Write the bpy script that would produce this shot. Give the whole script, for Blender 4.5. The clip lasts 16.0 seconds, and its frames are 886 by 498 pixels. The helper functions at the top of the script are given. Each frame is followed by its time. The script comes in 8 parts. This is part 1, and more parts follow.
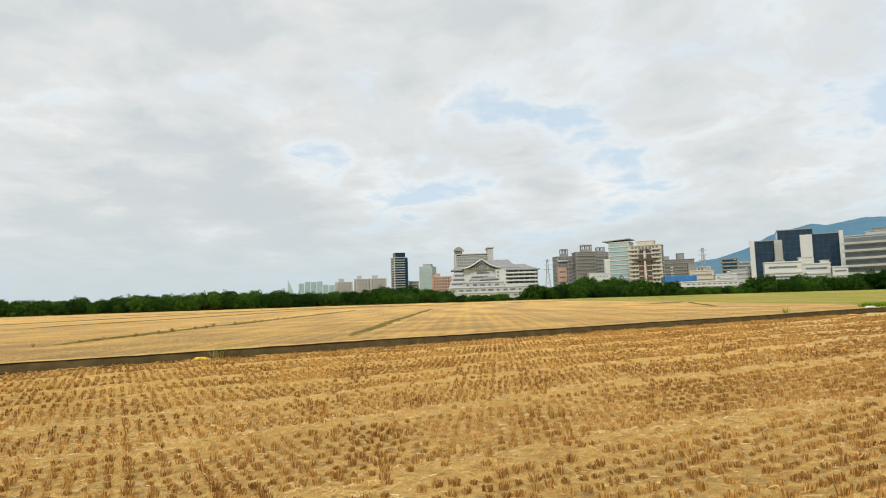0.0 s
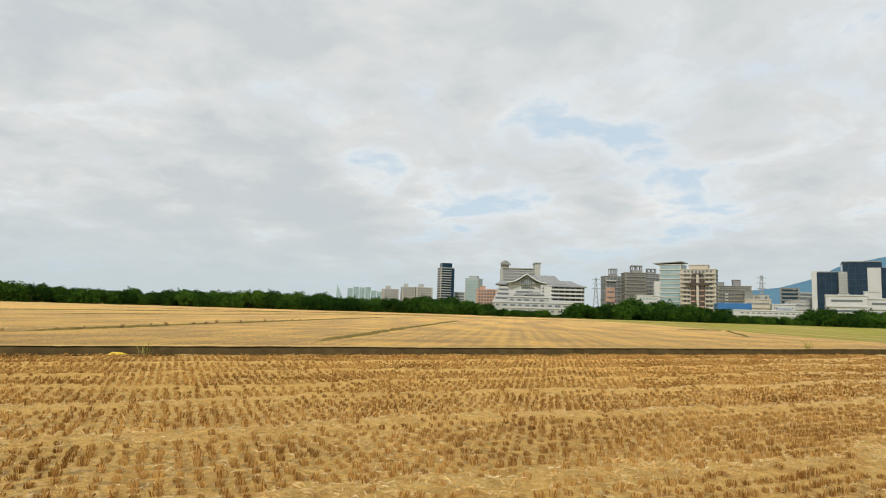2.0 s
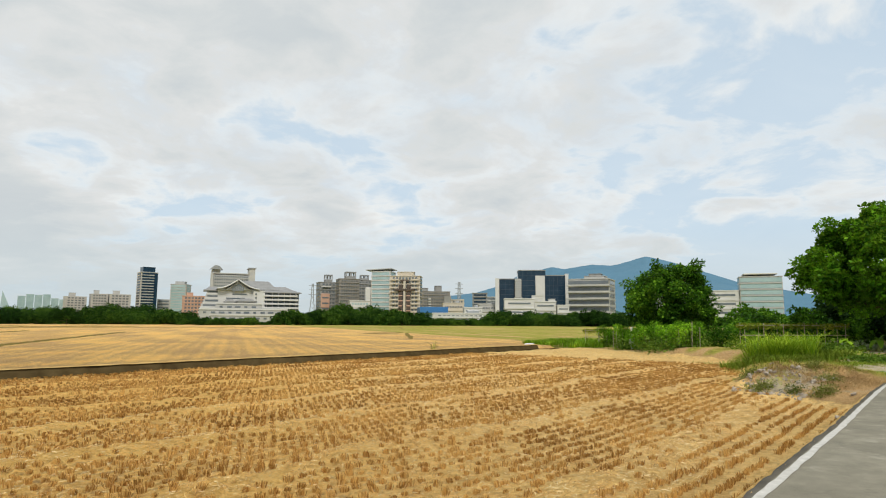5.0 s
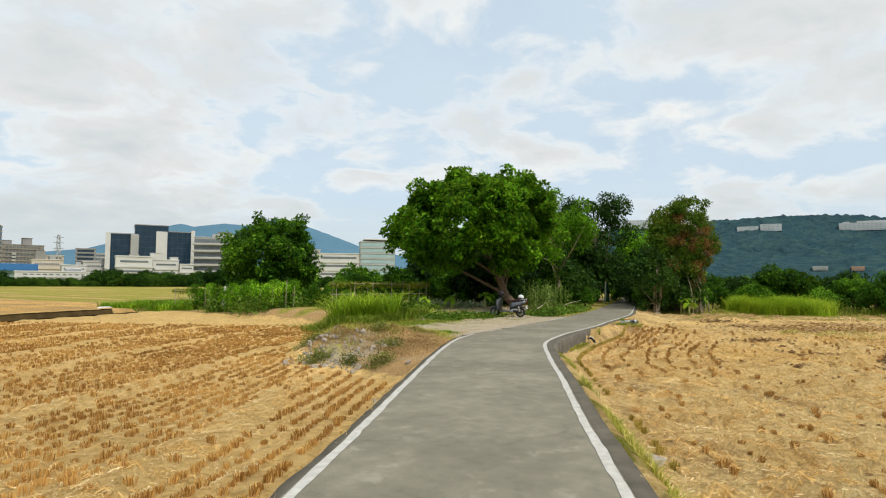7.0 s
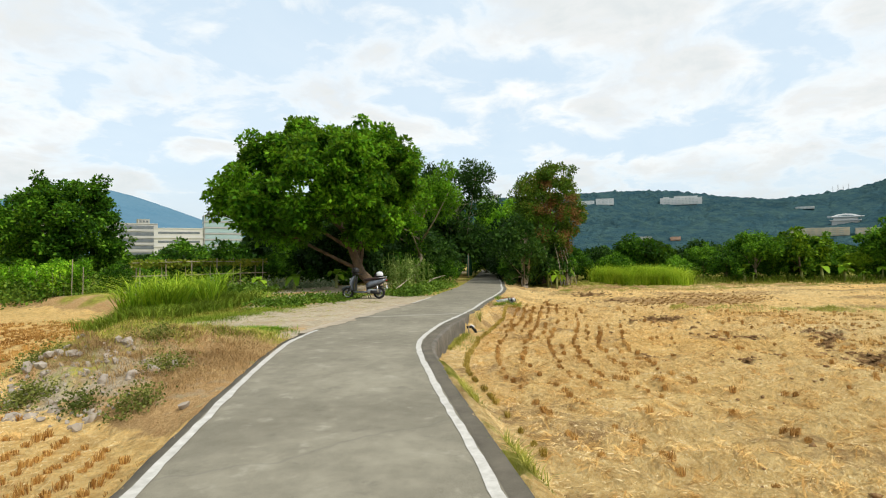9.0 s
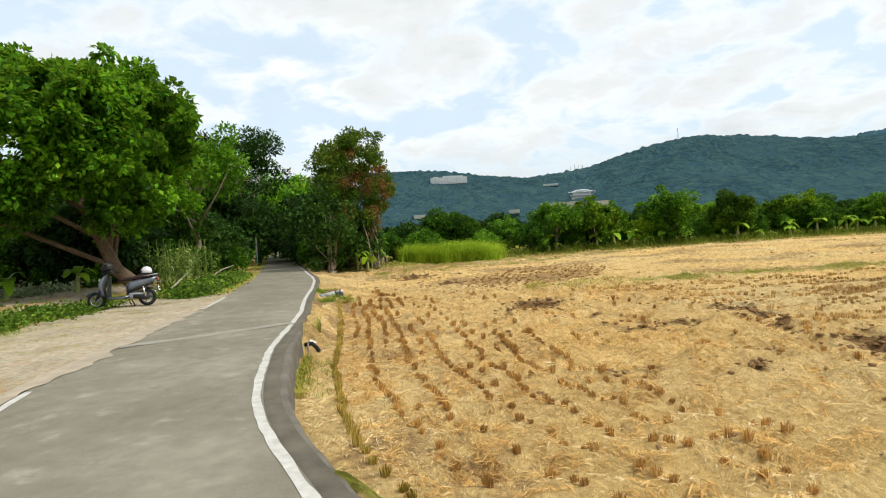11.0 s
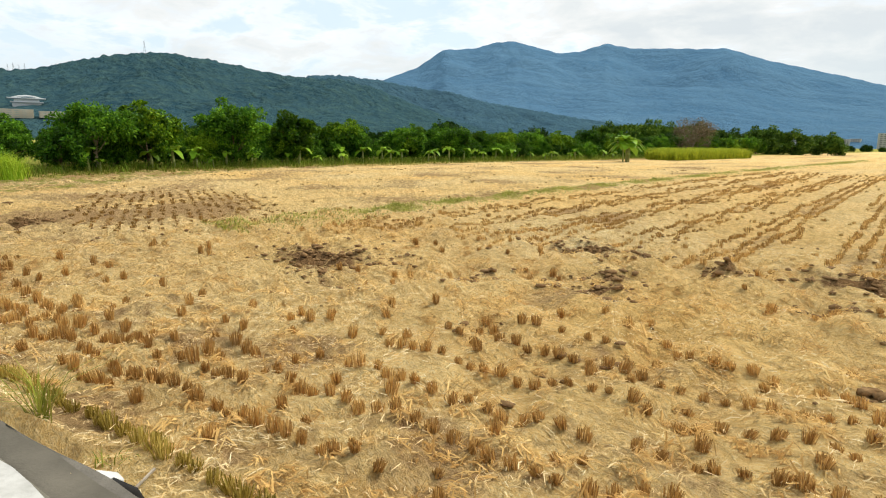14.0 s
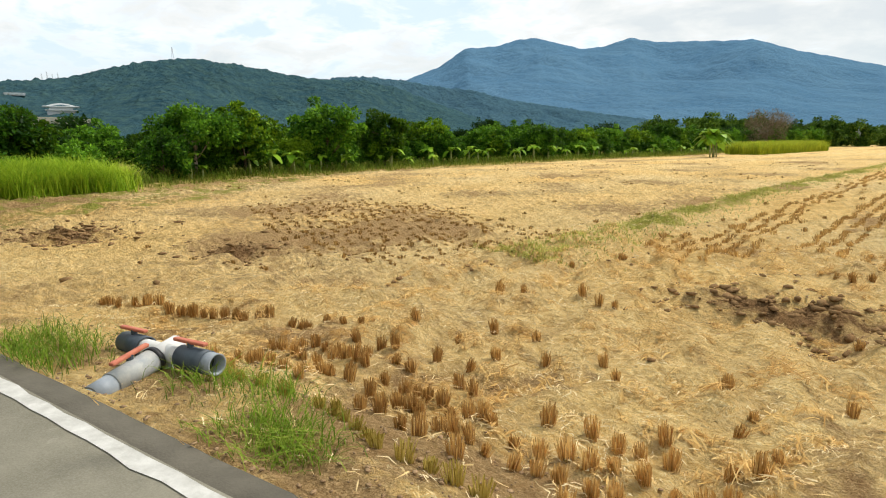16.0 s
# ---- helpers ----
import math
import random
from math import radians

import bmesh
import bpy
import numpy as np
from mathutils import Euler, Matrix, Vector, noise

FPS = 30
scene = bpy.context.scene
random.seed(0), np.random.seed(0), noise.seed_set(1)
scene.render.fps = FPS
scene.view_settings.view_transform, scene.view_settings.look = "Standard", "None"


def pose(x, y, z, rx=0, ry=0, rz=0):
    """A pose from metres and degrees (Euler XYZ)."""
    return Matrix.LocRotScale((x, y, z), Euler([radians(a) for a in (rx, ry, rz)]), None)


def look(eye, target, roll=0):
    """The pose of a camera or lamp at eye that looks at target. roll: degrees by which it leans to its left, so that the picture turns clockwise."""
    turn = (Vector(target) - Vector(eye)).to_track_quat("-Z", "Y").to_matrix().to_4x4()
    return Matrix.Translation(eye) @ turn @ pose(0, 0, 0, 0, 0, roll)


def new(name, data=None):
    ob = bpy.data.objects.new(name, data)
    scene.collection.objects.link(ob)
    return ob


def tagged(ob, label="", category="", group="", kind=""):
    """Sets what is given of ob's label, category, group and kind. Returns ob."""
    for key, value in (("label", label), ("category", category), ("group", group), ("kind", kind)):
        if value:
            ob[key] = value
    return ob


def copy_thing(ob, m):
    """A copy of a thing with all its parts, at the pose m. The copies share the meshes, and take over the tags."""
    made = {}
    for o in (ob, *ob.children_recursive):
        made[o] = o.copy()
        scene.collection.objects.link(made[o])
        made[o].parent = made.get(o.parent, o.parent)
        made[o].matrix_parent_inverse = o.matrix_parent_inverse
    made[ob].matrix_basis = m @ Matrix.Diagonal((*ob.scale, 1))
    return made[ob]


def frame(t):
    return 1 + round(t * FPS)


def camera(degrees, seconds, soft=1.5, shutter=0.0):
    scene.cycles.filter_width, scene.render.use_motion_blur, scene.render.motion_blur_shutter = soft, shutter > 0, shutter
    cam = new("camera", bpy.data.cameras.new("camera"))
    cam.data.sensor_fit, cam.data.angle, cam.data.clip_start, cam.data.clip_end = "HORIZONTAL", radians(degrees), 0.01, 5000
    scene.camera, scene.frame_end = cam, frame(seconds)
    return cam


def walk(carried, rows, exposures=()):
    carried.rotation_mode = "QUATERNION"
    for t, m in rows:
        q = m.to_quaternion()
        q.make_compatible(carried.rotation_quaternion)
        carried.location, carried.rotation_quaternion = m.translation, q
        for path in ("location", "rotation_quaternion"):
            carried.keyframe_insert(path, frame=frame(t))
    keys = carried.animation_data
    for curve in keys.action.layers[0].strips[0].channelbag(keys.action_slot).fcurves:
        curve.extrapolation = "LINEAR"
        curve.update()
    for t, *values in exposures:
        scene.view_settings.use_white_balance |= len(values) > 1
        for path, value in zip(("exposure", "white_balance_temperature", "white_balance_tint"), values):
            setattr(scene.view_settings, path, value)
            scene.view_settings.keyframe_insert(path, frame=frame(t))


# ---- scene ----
cam = camera(72.6, 16.0, soft=1.1)
PATH = [
    (0, (-11.408, -7.809, 1.544), (-11.421, -5.816, 1.709), -1.8),
    (0.5, (-10.372, -7.266, 1.525), (-10.422, -5.274, 1.702), -1.2),
    (1, (-9.351, -6.753, 1.507), (-9.448, -4.764, 1.69), -0.0),
    (1.5, (-8.365, -6.227, 1.488), (-8.531, -4.243, 1.678), 0.8),
    (2, (-7.372, -5.619, 1.489), (-7.553, -3.638, 1.692), 1.8),
    (2.5, (-6.378, -4.987, 1.509), (-6.54, -3.006, 1.729), 2.4),
    (3, (-5.351, -4.455, 1.519), (-5.406, -2.47, 1.761), 2.6),
    (3.2, (-4.941, -4.272, 1.527), (-4.925, -2.287, 1.773), 2.4),
    (5.3, (-0.401, -2.752, 1.633), (0.405, -0.936, 1.861), 1.3),
    (5.4, (-0.098, -2.569, 1.605), (0.745, -0.769, 1.824), 1.6),
    (5.5, (0.198, -2.37, 1.542), (1.097, -0.599, 1.78), 1.0),
    (6, (1.48, -1.67, 1.524), (2.647, -0.061, 1.749), 0.6),
    (6.5, (2.665, -1.04, 1.514), (4.067, 0.375, 1.693), 0.4),
    (7, (3.844, -0.422, 1.529), (5.473, 0.733, 1.648), 0.4),
    (7.5, (5.03, 0.199, 1.523), (6.816, 1.096, 1.607), 0.4),
    (8, (6.184, 0.867, 1.544), (8.021, 1.655, 1.604), 0.2),
    (8.2, (6.643, 1.147, 1.578), (8.488, 1.916, 1.626), -0.1),
    (10.3, (11.557, 3.894, 1.562), (13.446, 4.55, 1.595), -2.2),
    (10.5, (12.072, 4.231, 1.544), (14.004, 4.746, 1.558), -2.5),
    (11, (13.199, 4.841, 1.555), (15.198, 4.873, 1.499), -3.4),
    (11.5, (14.383, 5.398, 1.535), (16.303, 4.849, 1.419), -2.7),
    (12, (15.613, 5.958, 1.504), (17.399, 5.066, 1.379), -1.0),
    (12.5, (16.817, 6.556, 1.47), (18.412, 5.359, 1.315), 0.1),
    (13, (18.011, 7.161, 1.449), (19.424, 5.766, 1.209), 0.9),
    (13.5, (19.307, 7.743, 1.415), (20.666, 6.311, 1.09), 0.6),
    (14, (20.676, 8.227, 1.383), (22.028, 6.795, 1.036), 0.7),
    (14.5, (22.107, 8.656, 1.388), (23.452, 7.215, 1.049), 0.9),
    (15, (23.589, 9.048, 1.36), (24.946, 7.62, 1.014), 1.0),
    (15.5, (25.063, 9.357, 1.333), (26.446, 7.957, 0.978), 0.5),
    (16, (26.585, 9.587, 1.351), (27.993, 8.21, 1.001), -0.5),
]
walk(cam, [(t, look(eye, target, roll)) for t, eye, target, roll in PATH], [(0.0, -0.12), (0.5, -0.18), (2.5, -0.22), (3.2, -0.2), (5.5, -0.16), (6.0, -0.16), (7.0, -0.1), (8.0, 0.02), (11.0, 0.14), (12.5, 0.06), (13.0, 0.08), (14.0, 0.18), (15.0, 0.07), (16.0, 0.2)])

# ---- light: bright overcast sky with thin gaps, soft sun in the south ----
SUN_AZ, SUN_EL = 196.0, 50.0
sun_dir = Vector((math.sin(radians(SUN_AZ)) * math.cos(radians(SUN_EL)), math.cos(radians(SUN_AZ)) * math.cos(radians(SUN_EL)), math.sin(radians(SUN_EL))))
sun = new("sun", bpy.data.lights.new("sun", "SUN"))
sun.data.energy, sun.data.angle, sun.data.color = 2.95, radians(10), (1.0, 0.94, 0.84)
sun.matrix_basis = look(sun_dir * 50, (0, 0, 0))


class Nodes:
    """Short-hand for a node tree."""

    def __init__(self, tree):
        self.t = tree
        tree.nodes.clear()

    def add(self, kind, at=None, **props):
        n = self.t.nodes.new(kind)
        for k, v in props.items():
            setattr(n, k, v)
        for k, v in (at or {}).items():
            if isinstance(v, bpy.types.NodeSocket):
                self.t.links.new(v, n.inputs[k])
            else:
                n.inputs[k].default_value = v
        return n

    def noise(self, vec, scale, detail=4.0, rough=0.55, distort=0.0):
        return self.add("ShaderNodeTexNoise", {"Vector": vec, "Scale": scale, "Detail": detail, "Roughness": rough, "Distortion": distort}).outputs["Fac"]

    def ramp(self, fac, stops):
        n = self.add("ShaderNodeValToRGB", {"Fac": fac})
        e = n.color_ramp.elements
        while len(e) < len(stops):
            e.new(0.5)
        for k, (p, c) in zip(e, stops):
            k.position, k.color = p, (*c, 1.0) if len(c) == 3 else c
        return n.outputs["Color"]

    def grey(self, fac, a, b):
        return self.add("ShaderNodeMapRange", {"Value": fac, "From Min": a, "From Max": b}).outputs["Result"]

    def math(self, op, a, b=0.0):
        return self.add("ShaderNodeMath", {0: a, 1: b}, operation=op).outputs[0]

    def mix(self, fac, a, b, kind="MIX"):
        n = self.add("ShaderNodeMix", data_type="RGBA", blend_type=kind)
        for k, v in ((0, fac), (6, a), (7, b)):
            if isinstance(v, bpy.types.NodeSocket):
                self.t.links.new(v, n.inputs[k])
            else:
                n.inputs[k].default_value = (*v, 1.0) if isinstance(v, tuple) and len(v) == 3 else v
        return n.outputs[2]


world = bpy.data.worlds.new("sky")
scene.world = world
world.use_nodes = True
W = Nodes(world.node_tree)
gen = W.add("ShaderNodeTexCoord").outputs["Generated"]
sep = W.add("ShaderNodeSeparateXYZ", {0: gen})
lift = W.math("ADD", W.math("MAXIMUM", sep.outputs["Z"], 0.0), 0.24)
flat = W.add("ShaderNodeCombineXYZ", {0: W.math("DIVIDE", sep.outputs["X"], lift), 1: W.math("DIVIDE", sep.outputs["Y"], lift), 2: 0.35}).outputs[0]
broad = W.noise(flat, 1.15, 5.0, 0.55, 0.25)
puffs = W.noise(W.add("ShaderNodeVectorMath", {0: flat, 1: (7.3, 2.1, 4.0)}, operation="ADD").outputs[0], 3.7, 8.0, 0.58, 0.35)
cover = W.math("ADD", W.math("ADD", W.math("MULTIPLY", broad, 0.56), W.math("MULTIPLY", puffs, 0.44)), W.math("SUBTRACT", W.math("MULTIPLY", W.math("SUBTRACT", 0.66, sep.outputs["X"]), 0.07), W.math("MULTIPLY", W.math("MAXIMUM", W.math("SUBTRACT", sep.outputs["X"], 0.35), 0.0), 0.06)))
tone = W.math("ADD", W.math("MULTIPLY", W.grey(cover, 0.44, 0.64), 0.55), W.math("MULTIPLY", W.noise(flat, 2.4, 8.0, 0.6, 0.4), 0.45))
cloud = W.ramp(tone, [(0.14, (0.84, 0.865, 0.87)), (0.34, (1.0, 0.985, 0.935)), (0.48, (0.80, 0.815, 0.81)), (0.63, (0.72, 0.755, 0.76)), (0.82, (0.64, 0.69, 0.715))])
nish = W.add("ShaderNodeTexSky", sky_type="NISHITA", sun_disc=False, sun_elevation=radians(SUN_EL), sun_rotation=radians(SUN_AZ), air_density=1.0, dust_density=2.5, ozone_density=1.0)
clear = W.add("ShaderNodeBackground", {"Color": W.mix(0.75, nish.outputs[0], (3.5, 5.1, 6.5)), "Strength": 0.15})
haze = W.ramp(sep.outputs["Z"], [(0.0, (1, 1, 1)), (0.05, (0.75, 0.75, 0.75)), (0.16, (0, 0, 0))])
cloudy = W.add("ShaderNodeBackground", {"Color": W.mix(haze, cloud, (0.62, 0.705, 0.735)), "Strength": 1.05})
veil = W.math("MAXIMUM", W.grey(cover, 0.36, 0.55), W.add("ShaderNodeMapRange", {"Value": sep.outputs["Z"], "From Min": 0.02, "From Max": 0.14, "To Min": 0.9, "To Max": 0.40}).outputs[0])
sky = W.add("ShaderNodeMixShader", {0: veil, 1: clear.outputs[0], 2: cloudy.outputs[0]})
W.add("ShaderNodeOutputWorld", {0: sky.outputs[0]})

# ---- materials ----


def material(name, build, rough=0.8, spec=0.3, metal=0.0):
    """build(n, vec) gives colour and, if it has relief, (height, strength, distance)."""
    m = bpy.data.materials.new(name)
    m.use_nodes = True
    n = Nodes(m.node_tree)
    vec = n.add("ShaderNodeNewGeometry").outputs["Position"]
    made = build(n, vec)
    colour, relief = made if isinstance(made, tuple) and len(made) == 2 and not isinstance(made[0], float) else (made, None)
    p = n.add("ShaderNodeBsdfPrincipled", {"Roughness": rough, "Metallic": metal, "Specular IOR Level": spec})
    if isinstance(colour, tuple):
        p.inputs["Base Color"].default_value = (*colour, 1.0)
    else:
        n.t.links.new(colour, p.inputs["Base Color"])
    if relief:
        b = n.add("ShaderNodeBump", {"Height": relief[0], "Strength": relief[1], "Distance": relief[2]})
        n.t.links.new(b.outputs[0], p.inputs["Normal"])
    n.add("ShaderNodeOutputMaterial", {0: p.outputs[0]})
    return m


def worn(name, a, b, scale=3.0, rough=0.8, spec=0.3, metal=0.0, bump=0.3, dist=0.01, fine=60.0):
    """Two tones, mottled at two scales, with fine relief."""

    def build(n, vec):
        big, small = n.noise(vec, scale, 5.0, 0.6), n.noise(vec, fine, 3.0, 0.6)
        f = n.math("ADD", n.math("MULTIPLY", n.grey(big, 0.3, 0.7), 0.7), n.math("MULTIPLY", small, 0.3))
        return n.mix(f, a, b), (small, bump, dist)

    return material(name, build, rough, spec, metal)


def leafy(name, dark, light, tip, gloss=0.45, through_light=0.24):
    """Leaves: colour varies from leaf to leaf and in broad patches; some light passes through."""
    m = bpy.data.materials.new(name)
    m.use_nodes = True
    n = Nodes(m.node_tree)
    g = n.add("ShaderNodeNewGeometry")
    oi = n.add("ShaderNodeObjectInfo").outputs["Random"]
    broad = n.noise(g.outputs["Position"], 0.55, 3.0)
    f = n.math("ADD", n.math("MULTIPLY", g.outputs["Random Per Island"], 0.55), n.math("MULTIPLY", n.grey(broad, 0.3, 0.7), 0.45))
    f = n.math("ADD", f, n.math("MULTIPLY", n.math("SUBTRACT", oi, 0.5), 0.42))
    c = n.ramp(f, [(0.24, dark), (0.57, light), (0.90, tip)])
    p = n.add("ShaderNodeBsdfPrincipled", {"Base Color": c, "Roughness": gloss, "Specular IOR Level": 0.06})
    tr = n.add("ShaderNodeBsdfTranslucent", {"Color": n.mix(0.5, c, tip)})
    s = n.add("ShaderNodeMixShader", {0: through_light, 1: p.outputs[0], 2: tr.outputs[0]})
    n.add("ShaderNodeOutputMaterial", {0: s.outputs[0]})
    return m


def ground_look(n, vec):
    """Straw litter, stubble soil, weeds, bare earth and sand, laid by the cover attribute."""
    a = n.add("ShaderNodeVertexColor", layer_name="cover")
    ch = n.add("ShaderNodeSeparateColor", {0: a.outputs["Color"]})
    straw_w, green_w, dark_w = ch.outputs[0], ch.outputs[1], ch.outputs[2]
    sand_w = a.outputs["Alpha"]
    big, mid, fine = n.noise(vec, 0.45, 4.0), n.noise(vec, 5.0, 6.0, 0.65), n.noise(vec, 38.0, 5.0, 0.7, 1.5)
    warp = n.add("ShaderNodeVectorMath", {0: vec, 1: n.add("ShaderNodeVectorMath", {0: n.add("ShaderNodeTexNoise", {"Vector": vec, "Scale": 7.0}).outputs["Color"], 1: (0.16, 0.16, 0.16)}, operation="MULTIPLY").outputs[0]}, operation="ADD").outputs[0]
    lie = [n.noise(n.add("ShaderNodeMapping", {"Vector": warp, "Rotation": (0, 0, turn), "Scale": (11.0, 120.0, 30.0)}).outputs[0], 1.0, 3.0, 0.6, 0.6) for turn in (0.5, 1.7, 2.7)]
    strand = n.math("MAXIMUM", n.math("MAXIMUM", lie[0], lie[1]), lie[2])
    fluff = n.math("ADD", n.math("MULTIPLY", strand, 0.65), n.math("MULTIPLY", fine, 0.35))
    # tones follow the relief noises: low spots browner, tops paler
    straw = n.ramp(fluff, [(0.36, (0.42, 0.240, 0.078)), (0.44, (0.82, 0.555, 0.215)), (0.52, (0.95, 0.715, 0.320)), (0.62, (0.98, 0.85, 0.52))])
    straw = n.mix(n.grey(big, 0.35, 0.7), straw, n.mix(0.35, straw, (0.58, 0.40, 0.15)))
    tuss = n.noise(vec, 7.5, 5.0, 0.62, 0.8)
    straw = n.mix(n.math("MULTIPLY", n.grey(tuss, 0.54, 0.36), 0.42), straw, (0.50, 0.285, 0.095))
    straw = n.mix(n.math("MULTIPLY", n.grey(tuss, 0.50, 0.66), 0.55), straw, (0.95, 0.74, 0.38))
    gold = n.add("ShaderNodeAttribute", attribute_name="gold").outputs["Fac"]
    straw = n.mix(gold, straw, n.mix(1.0, straw, (1.06, 0.86, 0.52), "MULTIPLY"))
    soil = n.ramp(fine, [(0.3, (0.26, 0.150, 0.062)), (0.5, (0.52, 0.335, 0.150)), (0.7, (0.72, 0.51, 0.265))])
    dark = n.ramp(fine, [(0.30, (0.100, 0.052, 0.022)), (0.52, (0.27, 0.155, 0.070)), (0.72, (0.47, 0.30, 0.145))])
    green = n.ramp(mid, [(0.3, (0.125, 0.135, 0.024)), (0.5, (0.285, 0.290, 0.052)), (0.7, (0.49, 0.44, 0.11))])
    sand = n.ramp(n.noise(vec, 9.0, 8.0, 0.75), [(0.3, (0.27, 0.225, 0.155)), (0.5, (0.41, 0.355, 0.255)), (0.7, (0.54, 0.485, 0.375))])
    k = n.grey(n.math("ADD", straw_w, n.math("MULTIPLY", n.math("SUBTRACT", mid, 0.5), 1.3)), 0.35, 0.65)
    c = n.mix(k, soil, straw)
    c = n.mix(n.grey(n.math("ADD", dark_w, n.math("MULTIPLY", n.math("SUBTRACT", mid, 0.5), 1.2)), 0.4, 0.7), c, dark)
    c = n.mix(n.grey(n.math("ADD", sand_w, n.math("MULTIPLY", n.math("SUBTRACT", mid, 0.5), 0.9)), 0.4, 0.65), c, sand)
    c = n.mix(n.grey(n.math("ADD", green_w, n.math("MULTIPLY", n.math("SUBTRACT", mid, 0.5), 1.2)), 0.4, 0.7), c, green)
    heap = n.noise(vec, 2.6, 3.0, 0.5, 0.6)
    # hollows of the heap relief are darkened in the colour too
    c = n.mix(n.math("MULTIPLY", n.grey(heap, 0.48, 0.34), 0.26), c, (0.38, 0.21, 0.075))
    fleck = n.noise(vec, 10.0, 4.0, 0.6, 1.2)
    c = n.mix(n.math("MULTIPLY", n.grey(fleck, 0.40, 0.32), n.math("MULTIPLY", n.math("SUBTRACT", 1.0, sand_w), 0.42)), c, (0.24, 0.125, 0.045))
    bare = n.math("SUBTRACT", 1.0, sand_w)
    calm = n.math("SUBTRACT", 1.0, n.math("MULTIPLY", sand_w, 0.8))
    return c, (n.math("MULTIPLY", n.math("ADD", n.math("MULTIPLY", fluff, bare), n.math("ADD", mid, n.math("ADD", n.math("MULTIPLY", heap, 2.2), n.math("MULTIPLY", tuss, 1.3)))), calm), 1.0, 0.11)


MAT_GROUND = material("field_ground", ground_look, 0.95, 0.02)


def road_look(n, vec):
    big, mid, fine = n.noise(vec, 0.55, 5.0, 0.6), n.noise(vec, 4.0, 5.0, 0.6), n.noise(vec, 110.0, 3.0, 0.6)
    c = n.ramp(n.math("ADD", n.math("MULTIPLY", big, 0.6), n.math("MULTIPLY", mid, 0.4)), [(0.36, (0.136, 0.124, 0.088)), (0.5, (0.188, 0.173, 0.127)), (0.64, (0.262, 0.243, 0.182))])
    c = n.mix(n.math("MULTIPLY", n.grey(fine, 0.35, 0.7), 0.35), c, (0.31, 0.295, 0.24))
    spot = n.noise(vec, 2.2, 6.0, 0.7)
    c = n.mix(n.math("MULTIPLY", n.grey(spot, 0.58, 0.68), 0.5), c, (0.36, 0.34, 0.275))
    c = n.mix(n.math("MULTIPLY", n.grey(spot, 0.40, 0.30), 0.4), c, (0.10, 0.094, 0.075))
    crack = n.add("ShaderNodeTexVoronoi", {"Vector": n.add("ShaderNodeVectorMath", {0: vec, 1: n.add("ShaderNodeTexNoise", {"Vector": vec, "Scale": 1.2}).outputs["Color"]}, operation="ADD").outputs[0], "Scale": 0.11}, feature="DISTANCE_TO_EDGE").outputs["Distance"]
    c = n.mix(n.math("MULTIPLY", n.grey(crack, 0.003, 0.001), 0.22), c, (0.10, 0.095, 0.085))
    return c, (fine, 0.35, 0.006)


MAT_ROAD = material("worn_cement_road", road_look, 0.85, 0.3)
MAT_EDGE = worn("dark_road_edge", (0.066, 0.059, 0.044), (0.160, 0.142, 0.108), 2.5, 0.9, bump=0.5)
MAT_WALL = worn("weathered_concrete", (0.075, 0.068, 0.056), (0.20, 0.18, 0.145), 2.2, 0.9, bump=0.6, dist=0.03, fine=25)
MAT_LINE = worn("worn_white_paint", (0.36, 0.35, 0.315), (0.64, 0.63, 0.59), 9.0, 0.7, fine=45)
MAT_SEAM = worn("pale_seam", (0.22, 0.21, 0.17), (0.34, 0.325, 0.27), 6.0, 0.85)
MAT_STUBBLE = leafy("rice_stubble", (0.13, 0.054, 0.012), (0.32, 0.155, 0.038), (0.66, 0.40, 0.125), 0.8, 0.20)
MAT_STUBBLE_MID = leafy("brown_rice_stubble", (0.20, 0.100, 0.026), (0.44, 0.250, 0.074), (0.76, 0.51, 0.19), 0.8, 0.25)
MAT_STUBBLE_PALE = leafy("golden_rice_stubble", (0.24, 0.110, 0.028), (0.54, 0.305, 0.090), (0.86, 0.60, 0.23), 0.8, 0.30)
MAT_STUBBLE_GREEN = leafy("greenish_rice_stubble", (0.14, 0.10, 0.018), (0.33, 0.245, 0.045), (0.62, 0.48, 0.13), 0.8, 0.12)
MAT_STRAW = leafy("loose_straw", (0.56, 0.36, 0.14), (0.84, 0.62, 0.29), (0.97, 0.82, 0.50), 0.75)
MAT_STRAW_HEAP = leafy("chopped_straw", (0.50, 0.290, 0.095), (0.84, 0.570, 0.215), (0.97, 0.77, 0.38), 0.8, 0.3)
MAT_CLOD = worn("dark_soil_clod", (0.15, 0.082, 0.036), (0.38, 0.24, 0.115), 14.0, 0.95, 0.02, bump=0.7, dist=0.02)
MAT_STREWN = worn("strewn_sand", (0.27, 0.235, 0.175), (0.46, 0.39, 0.295), 3.0, 0.95, bump=0.4, dist=0.01)
MAT_SOIL = worn("pale_dry_soil", (0.24, 0.15, 0.08), (0.44, 0.30, 0.17), 9.0, 0.95, 0.02, bump=0.6, dist=0.02)
MAT_STONE = worn("pale_rubble", (0.24, 0.205, 0.165), (0.47, 0.42, 0.355), 9.0, 0.9, bump=0.5)
MAT_BARK = worn("tree_bark", (0.060, 0.042, 0.027), (0.19, 0.135, 0.088), 6.0, 0.95, bump=0.8, dist=0.03, fine=18)
MAT_PALE_BARK = worn("pale_bark", (0.20, 0.16, 0.11), (0.42, 0.36, 0.27), 6.0, 0.95, bump=0.6, dist=0.02, fine=20)
